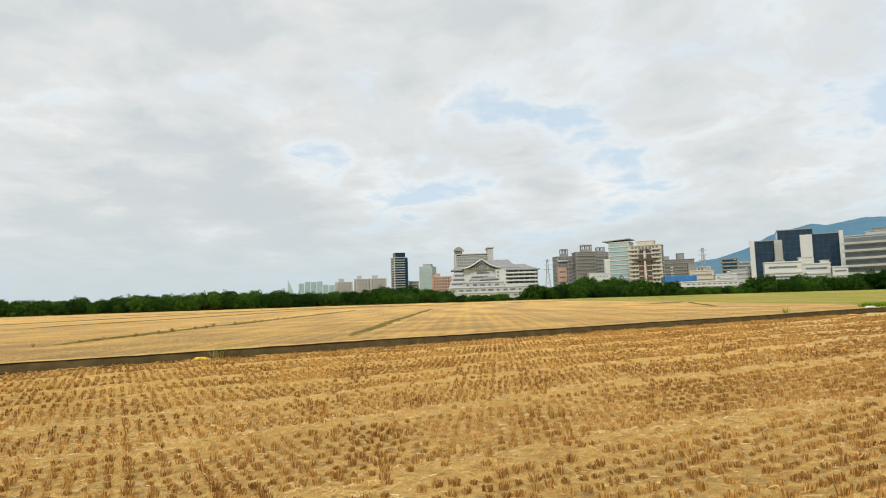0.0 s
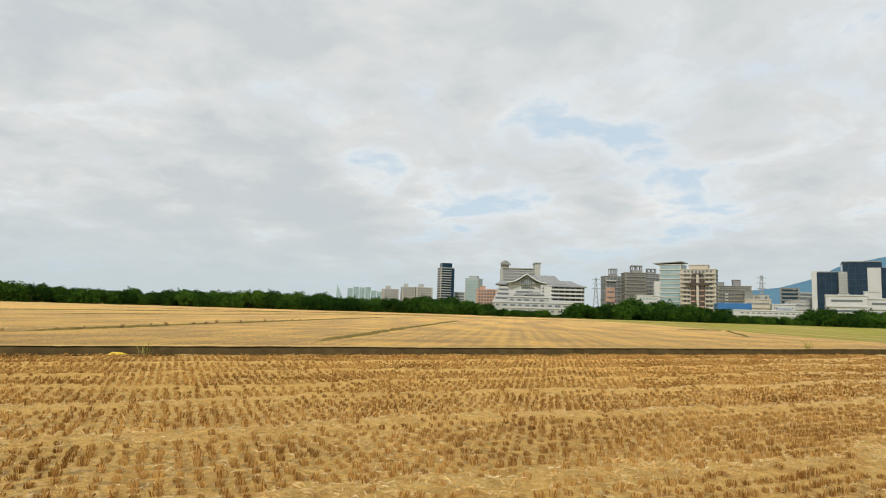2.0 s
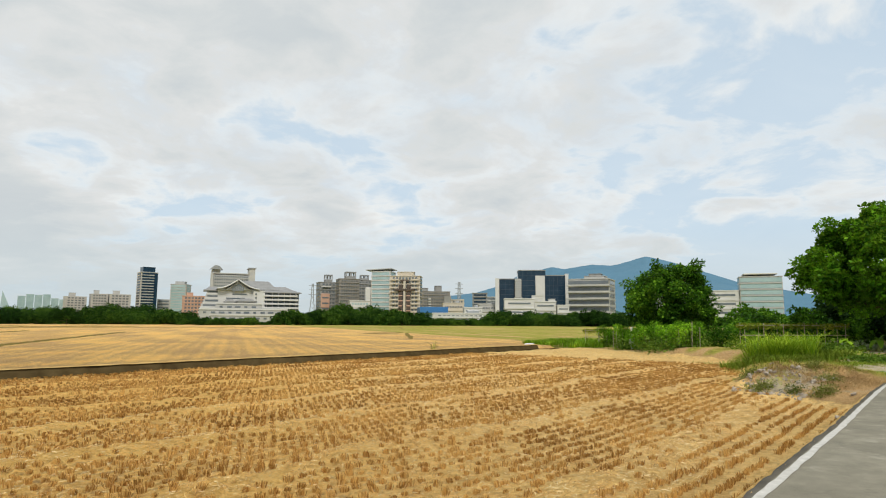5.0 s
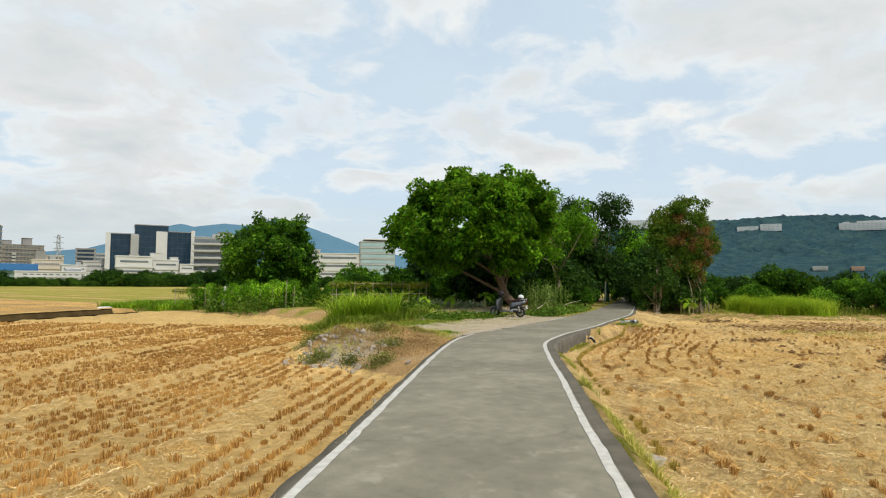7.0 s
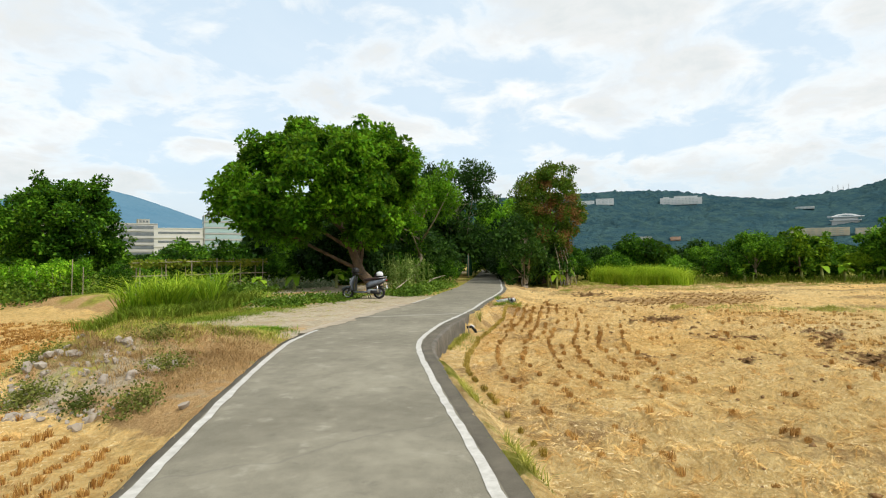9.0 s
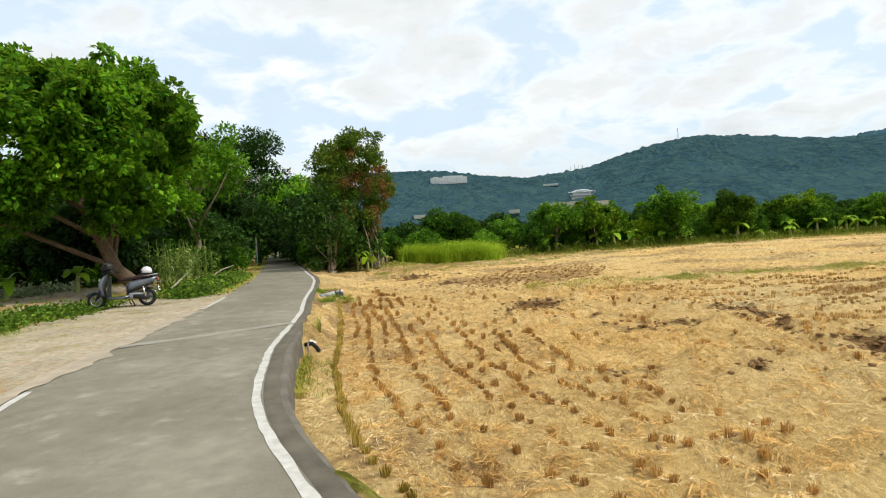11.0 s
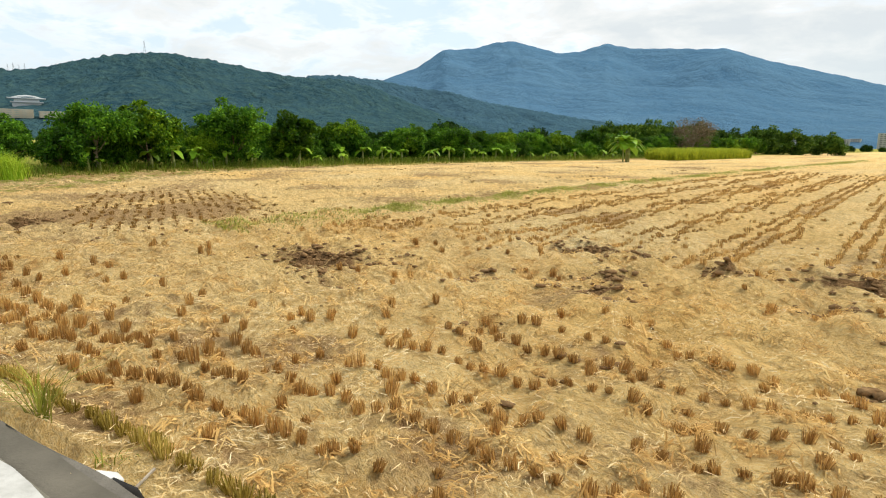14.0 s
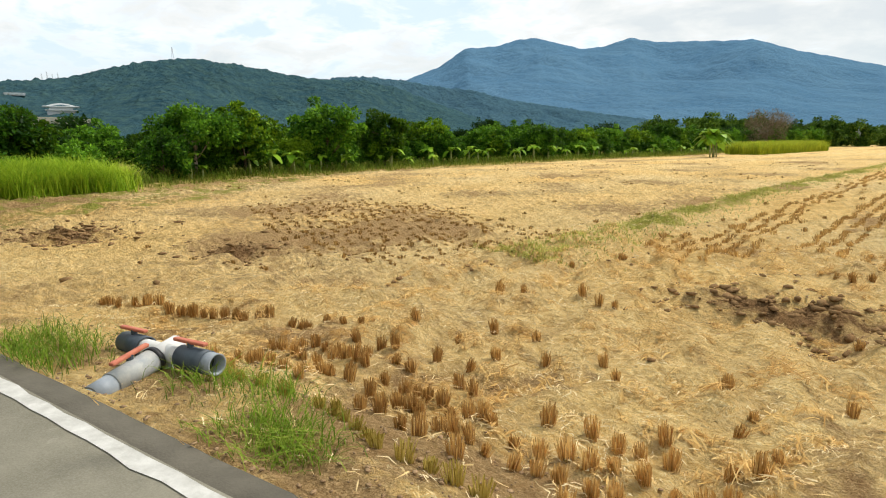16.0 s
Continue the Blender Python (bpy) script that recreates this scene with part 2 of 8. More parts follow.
MAT_TIMBER = worn("grey_timber", (0.22, 0.18, 0.13), (0.45, 0.39, 0.30), 8.0, 0.9, bump=0.4)
MAT_LEAF = leafy("broad_leaf", (0.013, 0.058, 0.003), (0.130, 0.350, 0.014), (0.42, 0.70, 0.045), 0.45, 0.34)
# leaf of the dark trees; on undergrowth it also holds the shade under crowns
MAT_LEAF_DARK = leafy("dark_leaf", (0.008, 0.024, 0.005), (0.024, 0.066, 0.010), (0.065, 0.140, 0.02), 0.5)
MAT_LEAF_VINE = leafy("dry_and_green_leaf", (0.034, 0.090, 0.008), (0.115, 0.250, 0.018), (0.30, 0.230, 0.055), 0.6)
MAT_LEAF_BRIGHT = leafy("orchard_leaf", (0.008, 0.036, 0.003), (0.050, 0.140, 0.006), (0.25, 0.40, 0.022))
MAT_LEAF_FAR = leafy("distant_leaf", (0.006, 0.026, 0.005), (0.030, 0.086, 0.010), (0.110, 0.205, 0.022), 0.7, 0.12)
MAT_LEAF_WOOD = leafy("woodland_leaf", (0.018, 0.050, 0.006), (0.060, 0.130, 0.014), (0.170, 0.260, 0.030), 0.7, 0.15)
MAT_LEAF_DEEP = leafy("deep_green_leaf", (0.007, 0.028, 0.003), (0.044, 0.140, 0.008), (0.200, 0.400, 0.028))
MAT_PADDY = leafy("yellow_green_rice", (0.24, 0.32, 0.018), (0.46, 0.52, 0.035), (0.68, 0.66, 0.09), 0.6)
MAT_BUNDWEED = leafy("olive_bank_weed", (0.17, 0.175, 0.032), (0.36, 0.36, 0.065), (0.60, 0.54, 0.15), 0.7)
MAT_TRELLIS_LEAF = leafy("yellowing_gourd_leaf", (0.10, 0.16, 0.015), (0.24, 0.28, 0.030), (0.60, 0.52, 0.07), 0.6)
MAT_LEAF_BARE = leafy("twiggy_brown_leaf", (0.11, 0.088, 0.055), (0.18, 0.14, 0.085), (0.26, 0.20, 0.12), 0.8)
MAT_REED = leafy("tall_grass", (0.07, 0.17, 0.008), (0.21, 0.38, 0.016), (0.50, 0.62, 0.055), 0.6)
MAT_GRASS = leafy("weedy_grass", (0.15, 0.18, 0.022), (0.33, 0.34, 0.050), (0.58, 0.50, 0.14), 0.7)
MAT_VERGE = leafy("verge_weed", (0.085, 0.155, 0.012), (0.20, 0.30, 0.025), (0.44, 0.47, 0.09), 0.7)
MAT_DRY = leafy("dry_grass", (0.34, 0.22, 0.095), (0.62, 0.43, 0.21), (0.82, 0.65, 0.37), 0.8)
MAT_BANANA = leafy("banana_leaf", (0.11, 0.24, 0.012), (0.24, 0.42, 0.025), (0.46, 0.60, 0.07), 0.4)
MAT_MAIZE = leafy("maize_leaf", (0.09, 0.16, 0.025), (0.20, 0.30, 0.06), (0.42, 0.48, 0.17), 0.6)
MAT_MOUNDWEED = leafy("dusty_green_weed", (0.060, 0.085, 0.016), (0.145, 0.175, 0.036), (0.28, 0.29, 0.08), 0.7)
MAT_DRYWEED = leafy("dusty_dry_weed", (0.29, 0.185, 0.080), (0.54, 0.375, 0.175), (0.74, 0.57, 0.30), 0.8)
MAT_SAGE = leafy("grey_green_leaf", (0.12, 0.17, 0.08), (0.25, 0.31, 0.17), (0.42, 0.47, 0.30), 0.7)
MAT_DRYLEAF = leafy("dry_brown_vine_leaf", (0.11, 0.060, 0.018), (0.25, 0.145, 0.048), (0.40, 0.26, 0.09), 0.8)
MAT_CREEPER = leafy("creeper_leaf", (0.034, 0.080, 0.010), (0.085, 0.170, 0.018), (0.18, 0.28, 0.035), 0.5)


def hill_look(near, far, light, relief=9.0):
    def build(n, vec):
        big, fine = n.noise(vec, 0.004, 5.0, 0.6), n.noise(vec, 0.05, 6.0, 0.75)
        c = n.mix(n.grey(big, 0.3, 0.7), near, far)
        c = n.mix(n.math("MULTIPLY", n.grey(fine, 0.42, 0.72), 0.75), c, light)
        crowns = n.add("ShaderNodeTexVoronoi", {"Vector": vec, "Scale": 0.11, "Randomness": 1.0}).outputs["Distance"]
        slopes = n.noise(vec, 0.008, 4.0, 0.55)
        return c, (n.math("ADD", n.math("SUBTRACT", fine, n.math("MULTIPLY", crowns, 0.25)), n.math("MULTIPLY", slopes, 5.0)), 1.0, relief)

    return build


# green woods with distance haze mixed into the tones, more in the foothill
MAT_HILL = material("hazy_wooded_hill", hill_look((0.030, 0.076, 0.104), (0.050, 0.112, 0.135), (0.098, 0.168, 0.142), 16.0), 1.0, 0.0)
MAT_FOOTHILL = material("hazy_foothill", hill_look((0.046, 0.100, 0.142), (0.062, 0.128, 0.170), (0.082, 0.152, 0.178), 10.0), 1.0, 0.0)
# forest seen through haze: the blue of the air is in the base colour
MAT_MOUNT = material("hazy_blue_mountain", hill_look((0.072, 0.160, 0.262), (0.100, 0.200, 0.300), (0.118, 0.220, 0.306), 9.0), 1.0, 0.0)
MAT_MOUNT_WEST = material("pale_hazy_mountain", hill_look((0.085, 0.185, 0.270), (0.105, 0.205, 0.285), (0.12, 0.22, 0.295), 4.0), 1.0, 0.0)

# ---- mesh helpers ----


def np_mesh(name, verts, faces):
    """A mesh from vertex and face arrays; all faces have the same number of corners."""
    verts, faces = np.asarray(verts, np.float32), np.asarray(faces, np.int32)
    me = bpy.data.meshes.new(name)
    k = faces.shape[1]
    me.vertices.add(len(verts))
    me.vertices.foreach_set("co", verts.ravel())
    me.loops.add(faces.size)
    me.loops.foreach_set("vertex_index", faces.ravel())
    me.polygons.add(len(faces))
    me.polygons.foreach_set("loop_start", np.arange(len(faces), dtype=np.int32) * k)
    me.update(calc_edges=True)
    return me


def piece(name, me, mat, parent=None, label="", smooth=False):
    ob = new(name, me)
    if mat is not None and not me.materials:
        me.materials.append(mat)
    if smooth:
        me.polygons.foreach_set("use_smooth", np.ones(len(me.polygons), bool))
    if parent is not None:
        ob.parent = parent
    if label:
        ob["label"] = label
    return ob


def part(name, bm, mat, parent=None, label="", smooth=False):
    me = bpy.data.meshes.new(name)
    bm.to_mesh(me)
    bm.free()
    return piece(name, me, mat, parent, label, smooth)


def thing(name, at, label, category, group="", yaw=0.0):
    e = new(name)
    e.empty_display_size = 0.2
    e.matrix_basis = pose(*at, 0, 0, yaw)
    return tagged(e, label, category, group)


def add_box(bm, centre, size, rot=None, bevel=0.0):
    m = Matrix.Translation(centre) @ (rot.to_4x4() if rot is not None else Matrix()) @ Matrix.Diagonal((*size, 1))
    vs = bmesh.ops.create_cube(bm, size=1.0, matrix=m)["verts"]
    if bevel:
        es = list({e for v in vs for e in v.link_edges})
        bmesh.ops.bevel(bm, geom=es, offset=bevel, segments=2, affect="EDGES", profile=0.5)
    return bm


def add_tube(bm, points, radii, sides=8, cap=True, squash=1.0):
    """A tapered tube along points."""
    rings = []
    pts = [Vector(p) for p in points]
    for i, p in enumerate(pts):
        d = (pts[min(i + 1, len(pts) - 1)] - pts[max(i - 1, 0)]).normalized()
        q = d.to_track_quat("Z", "Y")
        r = radii[i] if isinstance(radii, (list, tuple)) else radii
        rings.append([bm.verts.new(p + q @ Vector((math.cos(a) * r, math.sin(a) * r * squash, 0))) for a in [2 * math.pi * j / sides for j in range(sides)]])
    for a, b in zip(rings, rings[1:]):
        for j in range(sides):
            bm.faces.new((a[j], a[(j + 1) % sides], b[(j + 1) % sides], b[j]))
    if cap:
        bm.faces.new(rings[0][::-1])
        bm.faces.new(rings[-1])
    return bm


def tube(points, radii, sides=8, cap=True, squash=1.0):
    return add_tube(bmesh.new(), points, radii, sides, cap, squash)


def box(centre, size, rot=None, bevel=0.0):
    return add_box(bmesh.new(), centre, size, rot, bevel)


def unit(v):
    return v / np.maximum(np.linalg.norm(v, axis=-1, keepdims=True), 1e-9)


def leaf_mesh(rng, pts, out, size, aspect=0.5, fold=0.25, droop=0.3):
    """Folded diamond leaves at pts, pointing roughly along out."""
    n = len(pts)
    tip = unit(out + rng.normal(0, 0.75, (n, 3)) + np.array([0, 0, -droop]))
    up = unit(rng.normal(0, 0.6, (n, 3)) + np.array([0, 0, 0.9]) + 0.5 * out)
    side = unit(np.cross(tip, up))
    nrm = np.cross(side, tip)
    s = (size * rng.uniform(0.65, 1.3, n))[:, None]
    mid = pts + tip * s * 0.5
    a, b = mid + side * s * aspect * 0.5 + nrm * s * fold * 0.4, mid - side * s * aspect * 0.5 + nrm * s * fold * 0.4
    v = np.stack([pts, a, pts + tip * s, b], 1).reshape(-1, 3)
    i = np.arange(n)[:, None] * 4
    f = np.concatenate([i + [0, 1, 2], i + [0, 2, 3]], 1).reshape(-1, 3)
    return v, f


def blade_mesh(rng, base, height, width, lean, curl=0.5):
    """Grass blades: two segments, bent over to one side."""
    n = len(base)
    a = rng.uniform(0, 2 * math.pi, n)
    d = np.stack([np.cos(a), np.sin(a), np.zeros(n)], 1)
    side = np.stack([-np.sin(a), np.cos(a), np.zeros(n)], 1)
    h, w, l = (np.broadcast_to(k, (n,))[:, None] for k in (height, width, lean))
    mid = base + d * l * h * 0.35 + np.array([0, 0, 1.0]) * h * 0.6
    top = base + d * l * h * (0.8 + curl) + np.array([0, 0, 1.0]) * h * (1.0 - 0.25 * np.minimum(l, 1) * curl)
    v = np.stack([base - side * w / 2, base + side * w / 2, mid + side * w * 0.45, mid - side * w * 0.45, top], 1).reshape(-1, 3)
    i = np.arange(n)[:, None] * 5
    f = np.concatenate([i + [0, 1, 2], i + [0, 2, 3], i + [3, 2, 4]], 1).reshape(-1, 3)
    return v, f


def waves(x, y, length, seed, k=7):
    """Smooth random relief of about unit size."""
    r = np.random.default_rng(seed)
    s = 0
    for _ in range(k):
        a, p, q = r.uniform(0, 2 * math.pi), r.uniform(0, 2 * math.pi), r.uniform(0.6, 1.7)
        s = s + np.sin((x * math.cos(a) + y * math.sin(a)) * 2 * math.pi * q / length + p)
    return s / math.sqrt(k * 0.5) * 0.7


def ease(a, b, x):
    t = np.clip((x - a) / (b - a), 0, 1)
    return t * t * (3 - 2 * t)


# ---- the plan: a farm road between two harvested rice fields ----
ROAD_RIGHT = [(-160, -92.0), (8.4, 1.12), (10.3, 2.2), (12.7, 3.5), (16.0, 5.35), (18.0, 6.42), (18.9, 6.8), (19.9, 7.1), (21.9, 7.58), (23.9, 7.85), (26.3, 8.22), (28.7, 8.74), (30.7, 9.11), (32.3, 9.38), (35.8, 10.1), (38.5, 10.8), (41.0, 11.6), (44.8, 12.7), (55, 15.9), (63, 18.1), (75, 21.5), (110, 32)]
ROAD_LEFT = [(-160, -89.2), (4.6, 1.82), (6.7, 2.98), (8.0, 3.68), (10.2, 4.93), (14.4, 7.3), (16.7, 8.52), (18.2, 9.25), (20.1, 9.85), (24, 10.55), (28.5, 11.2), (31.1, 11.7), (34.5, 12.5), (38.8, 13.4), (44, 14.8), (53.9, 17.6), (64, 20.6), (75, 23.9), (110, 34.4)]


def smooth_line(pts, step):
    """Points along a line through pts, every step metres in x, with rounded bends."""
    px, py = np.array([p[0] for p in pts], float), np.array([p[1] for p in pts], float)
    x = np.arange(px[0], px[-1], step)
    y = np.interp(x, px, py)
    pad = int(0.5 / step)
    yy = np.pad(y, pad, mode="reflect", reflect_type="odd")
    return x, np.convolve(yy, np.ones(2 * pad + 1) / (2 * pad + 1), "valid")


RX, RY = smooth_line(ROAD_RIGHT, 0.2)
LX, LY = smooth_line(ROAD_LEFT, 0.2)
RS, LS = np.cos(np.arctan(np.gradient(RY, RX))), np.cos(np.arctan(np.gradient(LY, LX)))


def right_of(x, y):
    """Metres to the right of the right-hand line."""
    return (np.interp(x, RX, RY) - y) * np.interp(x, RX, RS)


def left_of(x, y):
    """Metres to the left of the left-hand line."""
    return (y - np.interp(x, LX, LY)) * np.interp(x, LX, LS)


def along(x, y):
    return 0.875 * x + 0.484 * y, -0.484 * x + 0.875 * y


def field_end(y):
    """Where the left-hand field ends and the weedy yard begins."""
    return np.interp(y, [0, 7.4, 9.5, 12.2, 14.2, 21.5, 27, 38, 50, 60], [12.4, 13.2, 13.6, 14.6, 18.0, 24.2, 25.6, 27.0, 29.5, 30.5])


def bund_x(y):
    return 32.25 - 0.085 * np.maximum(np.minimum(y, 1.0), -14) + 0.03 * np.minimum(y + 14, 0.0) * -1


def hedge_x(y):
    """The edge of the right-hand field, along the orchard."""
    return np.interp(y, [-330, -200, -105, -60, -30, -20, -5, 0, 6, 10], [68, 62, 57.5, 56.3, 57.2, 57.0, 55.2, 53.6, 51.2, 47])


SWATHS = [1.5, 4.6, 8.35, 11.1, 13.7, 16.5, 19.6]
PITS = [(28.5, 2.75, 1.15), (25.9, 1.93, 0.38), (26.0, -1.0, 0.8), (25.2, -1.1, 0.5), (22.0, -1.3, 0.85), (21.5, -1.9, 0.5), (24.4, 1.45, 0.55), (24.5, 0.72, 0.4), (23.6, -0.75, 0.35), (22.05, 0.35, 0.4), (20.9, 1.09, 0.32), (18.4, -4.8, 0.55), (40.2, 6.6, 1.4), (21.2, 2.9, 0.22), (36.2, 5.0, 0.8), (27.0, 3.6, 0.35)]


def swath_at(x, y):
    u, v = along(x, y)
    s = 0
    for i, c in enumerate(SWATHS):
        w = 0.28 * waves(u, u * 0, 9.0, 40 + i) + 0.10 * waves(u, u * 0, 2.2, 60 + i)
        s = np.maximum(s, np.exp(-((v - c - w) / 0.42) ** 2))
    return s


def right_swath(x, y):
    """Straw lying in lines along the far part of the right-hand field."""
    s = 0
    for i, c in enumerate((10.8, 13.2, 15.6, 17.7, 23.1, 24.75, 26.4, 28.3, 29.9, 31.3)):
        s = np.maximum(s, np.exp(-((x - c + 0.08 * (y + 1.5) - 0.10 * waves(y, y * 0, 8.0, 80 + i)) / 0.42) ** 2))
    return s * ease(-0.3, -1.8, y)


def pit_at(x, y):
    s = 0
    for px, py, r in PITS:
        d = np.hypot(x - px, (y - py) * 1.25) / r
        s = np.maximum(s, np.exp(-(d ** 2) * 1.1))
    return s


def kerb_width(x):
    """The concrete edge is wider round the bend than beyond it."""
    return 0.20 + 0.02 * ease(24.2, 22.5, x)


def ground_z(x, y):
    x, y = np.asarray(x, float), np.asarray(y, float)
    u, v = along(x, y)
    r, l = right_of(x, y), left_of(x, y)
    # right-hand side
    walled = ease(16.0, 18.5, x) * ease(24.6, 24.0, x)
    fall = np.where(walled > 0.5, ease(0.18, 0.30, r), ease(kerb_width(x), 0.80 + 1.2 * ease(26.5, 29.5, x), r))
    fall = np.maximum(fall, 0.24 * ease(26.0, 28.0, x) * ease(kerb_width(x), kerb_width(x) + 0.18, r))
    zr = -0.41 * fall
    zr = zr + 0.05 * right_swath(x, y) * (r > 1) + (0.036 * waves(x, y, 1.7, 3) + 0.046 * waves(x, y, 0.8, 4, 12)) * ease(0.8, 1.6, r)
    zr = zr + 0.06 * waves(x, y, 1.25, 6, 10) * ease(3.6, 4.6, r) * ease(9.2, 8.2, r) * (x > 8)
    zr = zr + 0.13 * np.exp(-((x - bund_x(y)) / 0.42) ** 2) * ease(3.2, 2.0, y) * ease(0.3, 2, r)
    zr = zr + (0.10 * waves(x, y, 0.7, 5) - 0.08) * pit_at(x, y) * (r > 1)
    zr = zr + 0.22 * ease(-0.5, 1.5, x - hedge_x(y)) * (r > 0.3)
    # left-hand side
    inside = ease(1.2, -0.4, x - field_end(y))
    field = -0.43 * ease(0.12, 0.55, l) + 0.07 * swath_at(x, y) * ease(0.6, 1.4, l) + (0.018 * waves(x, y, 1.5, 8) + 0.010 * waves(x, y, 0.5, 7)) * ease(0.6, 1.4, l)
    field = field - 0.7 * ease(23.0, 23.7, v) * ease(26.1, 25.7, v)
    yard = 0.02 * waves(x, y, 2.5, 9) - 0.03
    yard = yard + 0.25 * ease(15.1, 16.5, y - 0.18 * (x - 28)) * ease(23, 27, x) * ease(34, 26, y)
    yard = yard - 0.25 * ease(24, 34, y)
    mound = 0.34 * np.exp(-(((x - 16.3) / 2.2) ** 2 + ((y - 10.9) / 1.35) ** 2)) * ease(0.2, 0.9, l)
    zl = inside * field + (1 - inside) * yard + mound * (1 + 0.35 * waves(x, y, 0.8, 10))
    z = np.where(r > 0, zr, np.where(l > 0, zl, -0.14))
    z = np.where((r > 0) & (r < kerb_width(x) - 0.03), -0.14, z)
    z = np.where((l > 0) & (l < 0.08), -0.14, z)
    far = ease(90, 260, np.hypot(x - 10, y - 5))
    return z * (1 - far) + (-0.42 - 0.15 * ease(300, 900, np.hypot(x, y))) * far


def axis(a, b, s, far):
    mid = list(np.arange(a, b, s))
    lo, hi, d = [], [], s
    while (lo[-1] if lo else a) > -far:
        d *= 1.16
        lo.append((lo[-1] if lo else a) - d)
    d = s
    while (hi[-1] if hi else mid[-1]) < far:
        d *= 1.16
        hi.append((hi[-1] if hi else mid[-1]) + d)
    return np.array(lo[::-1] + mid + hi)


def build_ground():
    gx, gy = axis(-24, 56, 0.15, 4700), axis(-14, 28, 0.15, 4700)
    X, Y = np.meshgrid(gx, gy)
    Z = ground_z(X, Y)
    nx, ny = len(gx), len(gy)
    i = (np.arange(ny - 1)[:, None] * nx + np.arange(nx - 1)[None, :]).ravel()
    me = np_mesh("ground", np.stack([X.ravel(), Y.ravel(), Z.ravel()], 1), np.stack([i, i + 1, i + nx + 1, i + nx], 1))
    u, v = along(X, Y)
    r, l = right_of(X, Y), left_of(X, Y)
    inside = ease(0.8, -0.3, X - field_end(Y))
    left = l > 0
    straw = np.where(left, (0.62 + 0.20 * ease(-2, 5, X) + 0.5 * swath_at(X, Y)) * inside, 0.85 - 0.22 * ease(-1.0, -4.0, Y) + 0.6 * right_swath(X, Y) + 0.25 * waves(X, Y, 7.0, 21))
    beyond = ease(25.4, 26.0, v) * left
    straw = np.where(beyond > 0.5, 0.47 + 0.05 * np.sin(2 * math.pi * (X - 0.03 * Y) / 3.1) + 0.06 * np.sin(2 * math.pi * (X - 0.03 * Y) / 1.03) * ease(90, 50, Y) + 0.12 * waves(X, Y, 9, 28), straw)
    head = (~left) & (r < 3.0) & (X > 13) & (X < 34)
    straw = np.where(head, 0.78 + 0.25 * waves(X, Y, 2.2, 22), straw)
    straw = np.where(head & (X > 24.5) & (r > 0.5), 0.61 + 0.25 * waves(X, Y, 1.6, 30), straw)
    straw = np.where((~left) & (X > bund_x(Y) + 0.6), 0.66 + 0.25 * waves(X, Y, 6, 23) - 0.26 * np.exp(-(((X - 37.0) / 4.5) ** 2 + ((Y - 1.2) / 2.2) ** 2)), straw)
    strip_r = (~left) & (r > 4.2) & (r < 8.8) & (X > 9) & (X < bund_x(Y) - 0.3)
    straw = np.where(strip_r, 0.86 + 0.22 * waves(X, Y, 2.6, 31), straw)
    track = np.exp(-((X + 0.08 * (Y + 1.5) - 20.0) / 1.1) ** 2) * ease(0.5, -2.5, Y) * (~left)
    straw = straw - 0.25 * track
    soil_edge = np.exp(-(((X - 29.2) / 1.6) ** 2 + ((r - 0.65) / 0.5) ** 2))
    straw = np.where(~left, straw - 0.55 * soil_edge, straw)
    dark = np.where(left, ease(22.4, 23.4, v) * ease(26.4, 25.8, v) * 0.85 * inside, 0.85 * pit_at(X, Y) + 0.22 * soil_edge)
    dark = np.where((beyond > 0.5), 0.25 + 0.09 * np.sin(2 * math.pi * (X - 0.03 * Y) / 3.1), dark)
    verge_w = 1.6 + 6.5 * ease(-13, 5, Y)
    dark = np.where((~left) & (Y < 9), np.maximum(dark, 0.50 * ease(-1.0, 0.4, X - hedge_x(Y) + verge_w) * ease(-60, -20, Y)), dark)
    green = np.zeros_like(X)
    bund = np.exp(-((X - bund_x(Y)) / 0.55) ** 2) * ease(3.4, 2.4, Y)
    green = np.maximum(green, np.where(~left, bund * ease(3.0, -3.0, Y) * (0.62 + 0.28 * waves(X, Y, 3, 24)), 0))
    green = np.maximum(green, np.where(~left, 0.85 * ease(-0.6, 0.8, X - hedge_x(Y)), 0))
    green = np.maximum(green, np.where((~left) & (Y < 9), (0.46 + 0.22 * waves(X, Y, 2.1, 36)) * ease(-0.6, 0.8, X - hedge_x(Y) + verge_w) * ease(-70, -20, Y), 0))
    green = np.maximum(green, np.where((~left) & (X < 36), (0.50 + 0.4 * waves(X, Y, 1.3, 25)) * ease(0.95, 0.35, r) * (1 - 0.85 * ease(22.5, 24.5, X)), 0))
    green = np.maximum(green, np.where(left & (X < 14), 0.30 * ease(0.5, 0.15, l), 0))
    yard = left * (1 - inside) * (1 - beyond * inside)
    green = np.maximum(green, yard * (0.72 + 0.3 * waves(X, Y, 3.0, 26)))
    # sandy lay-by beside the road
    sand = yard * ease(17.6, 19.0, X + 0.35 * (Y - 10.5)) * ease(15.3, 14.4, Y - 0.10 * (X - 28)) * ease(34.5, 31.0, X)
    sand = np.maximum(sand, yard * 0.9 * np.exp(-((Y - 16.0 - 0.18 * (X - 28)) / 0.4) ** 2) * (X > 23))
    sand = sand * np.clip(0.90 + 0.28 * waves(X, Y, 2.4, 32) + 0.16 * waves(X, Y, 0.9, 33), 0.70, 1)
    green = green * (1 - np.clip(sand, 0, 1) * 0.85)
    sand = np.maximum(sand, left * 0.80 * np.exp(-(((X - 14.9) / 1.9) ** 2 + ((Y - 9.9) / 1.6) ** 2)))
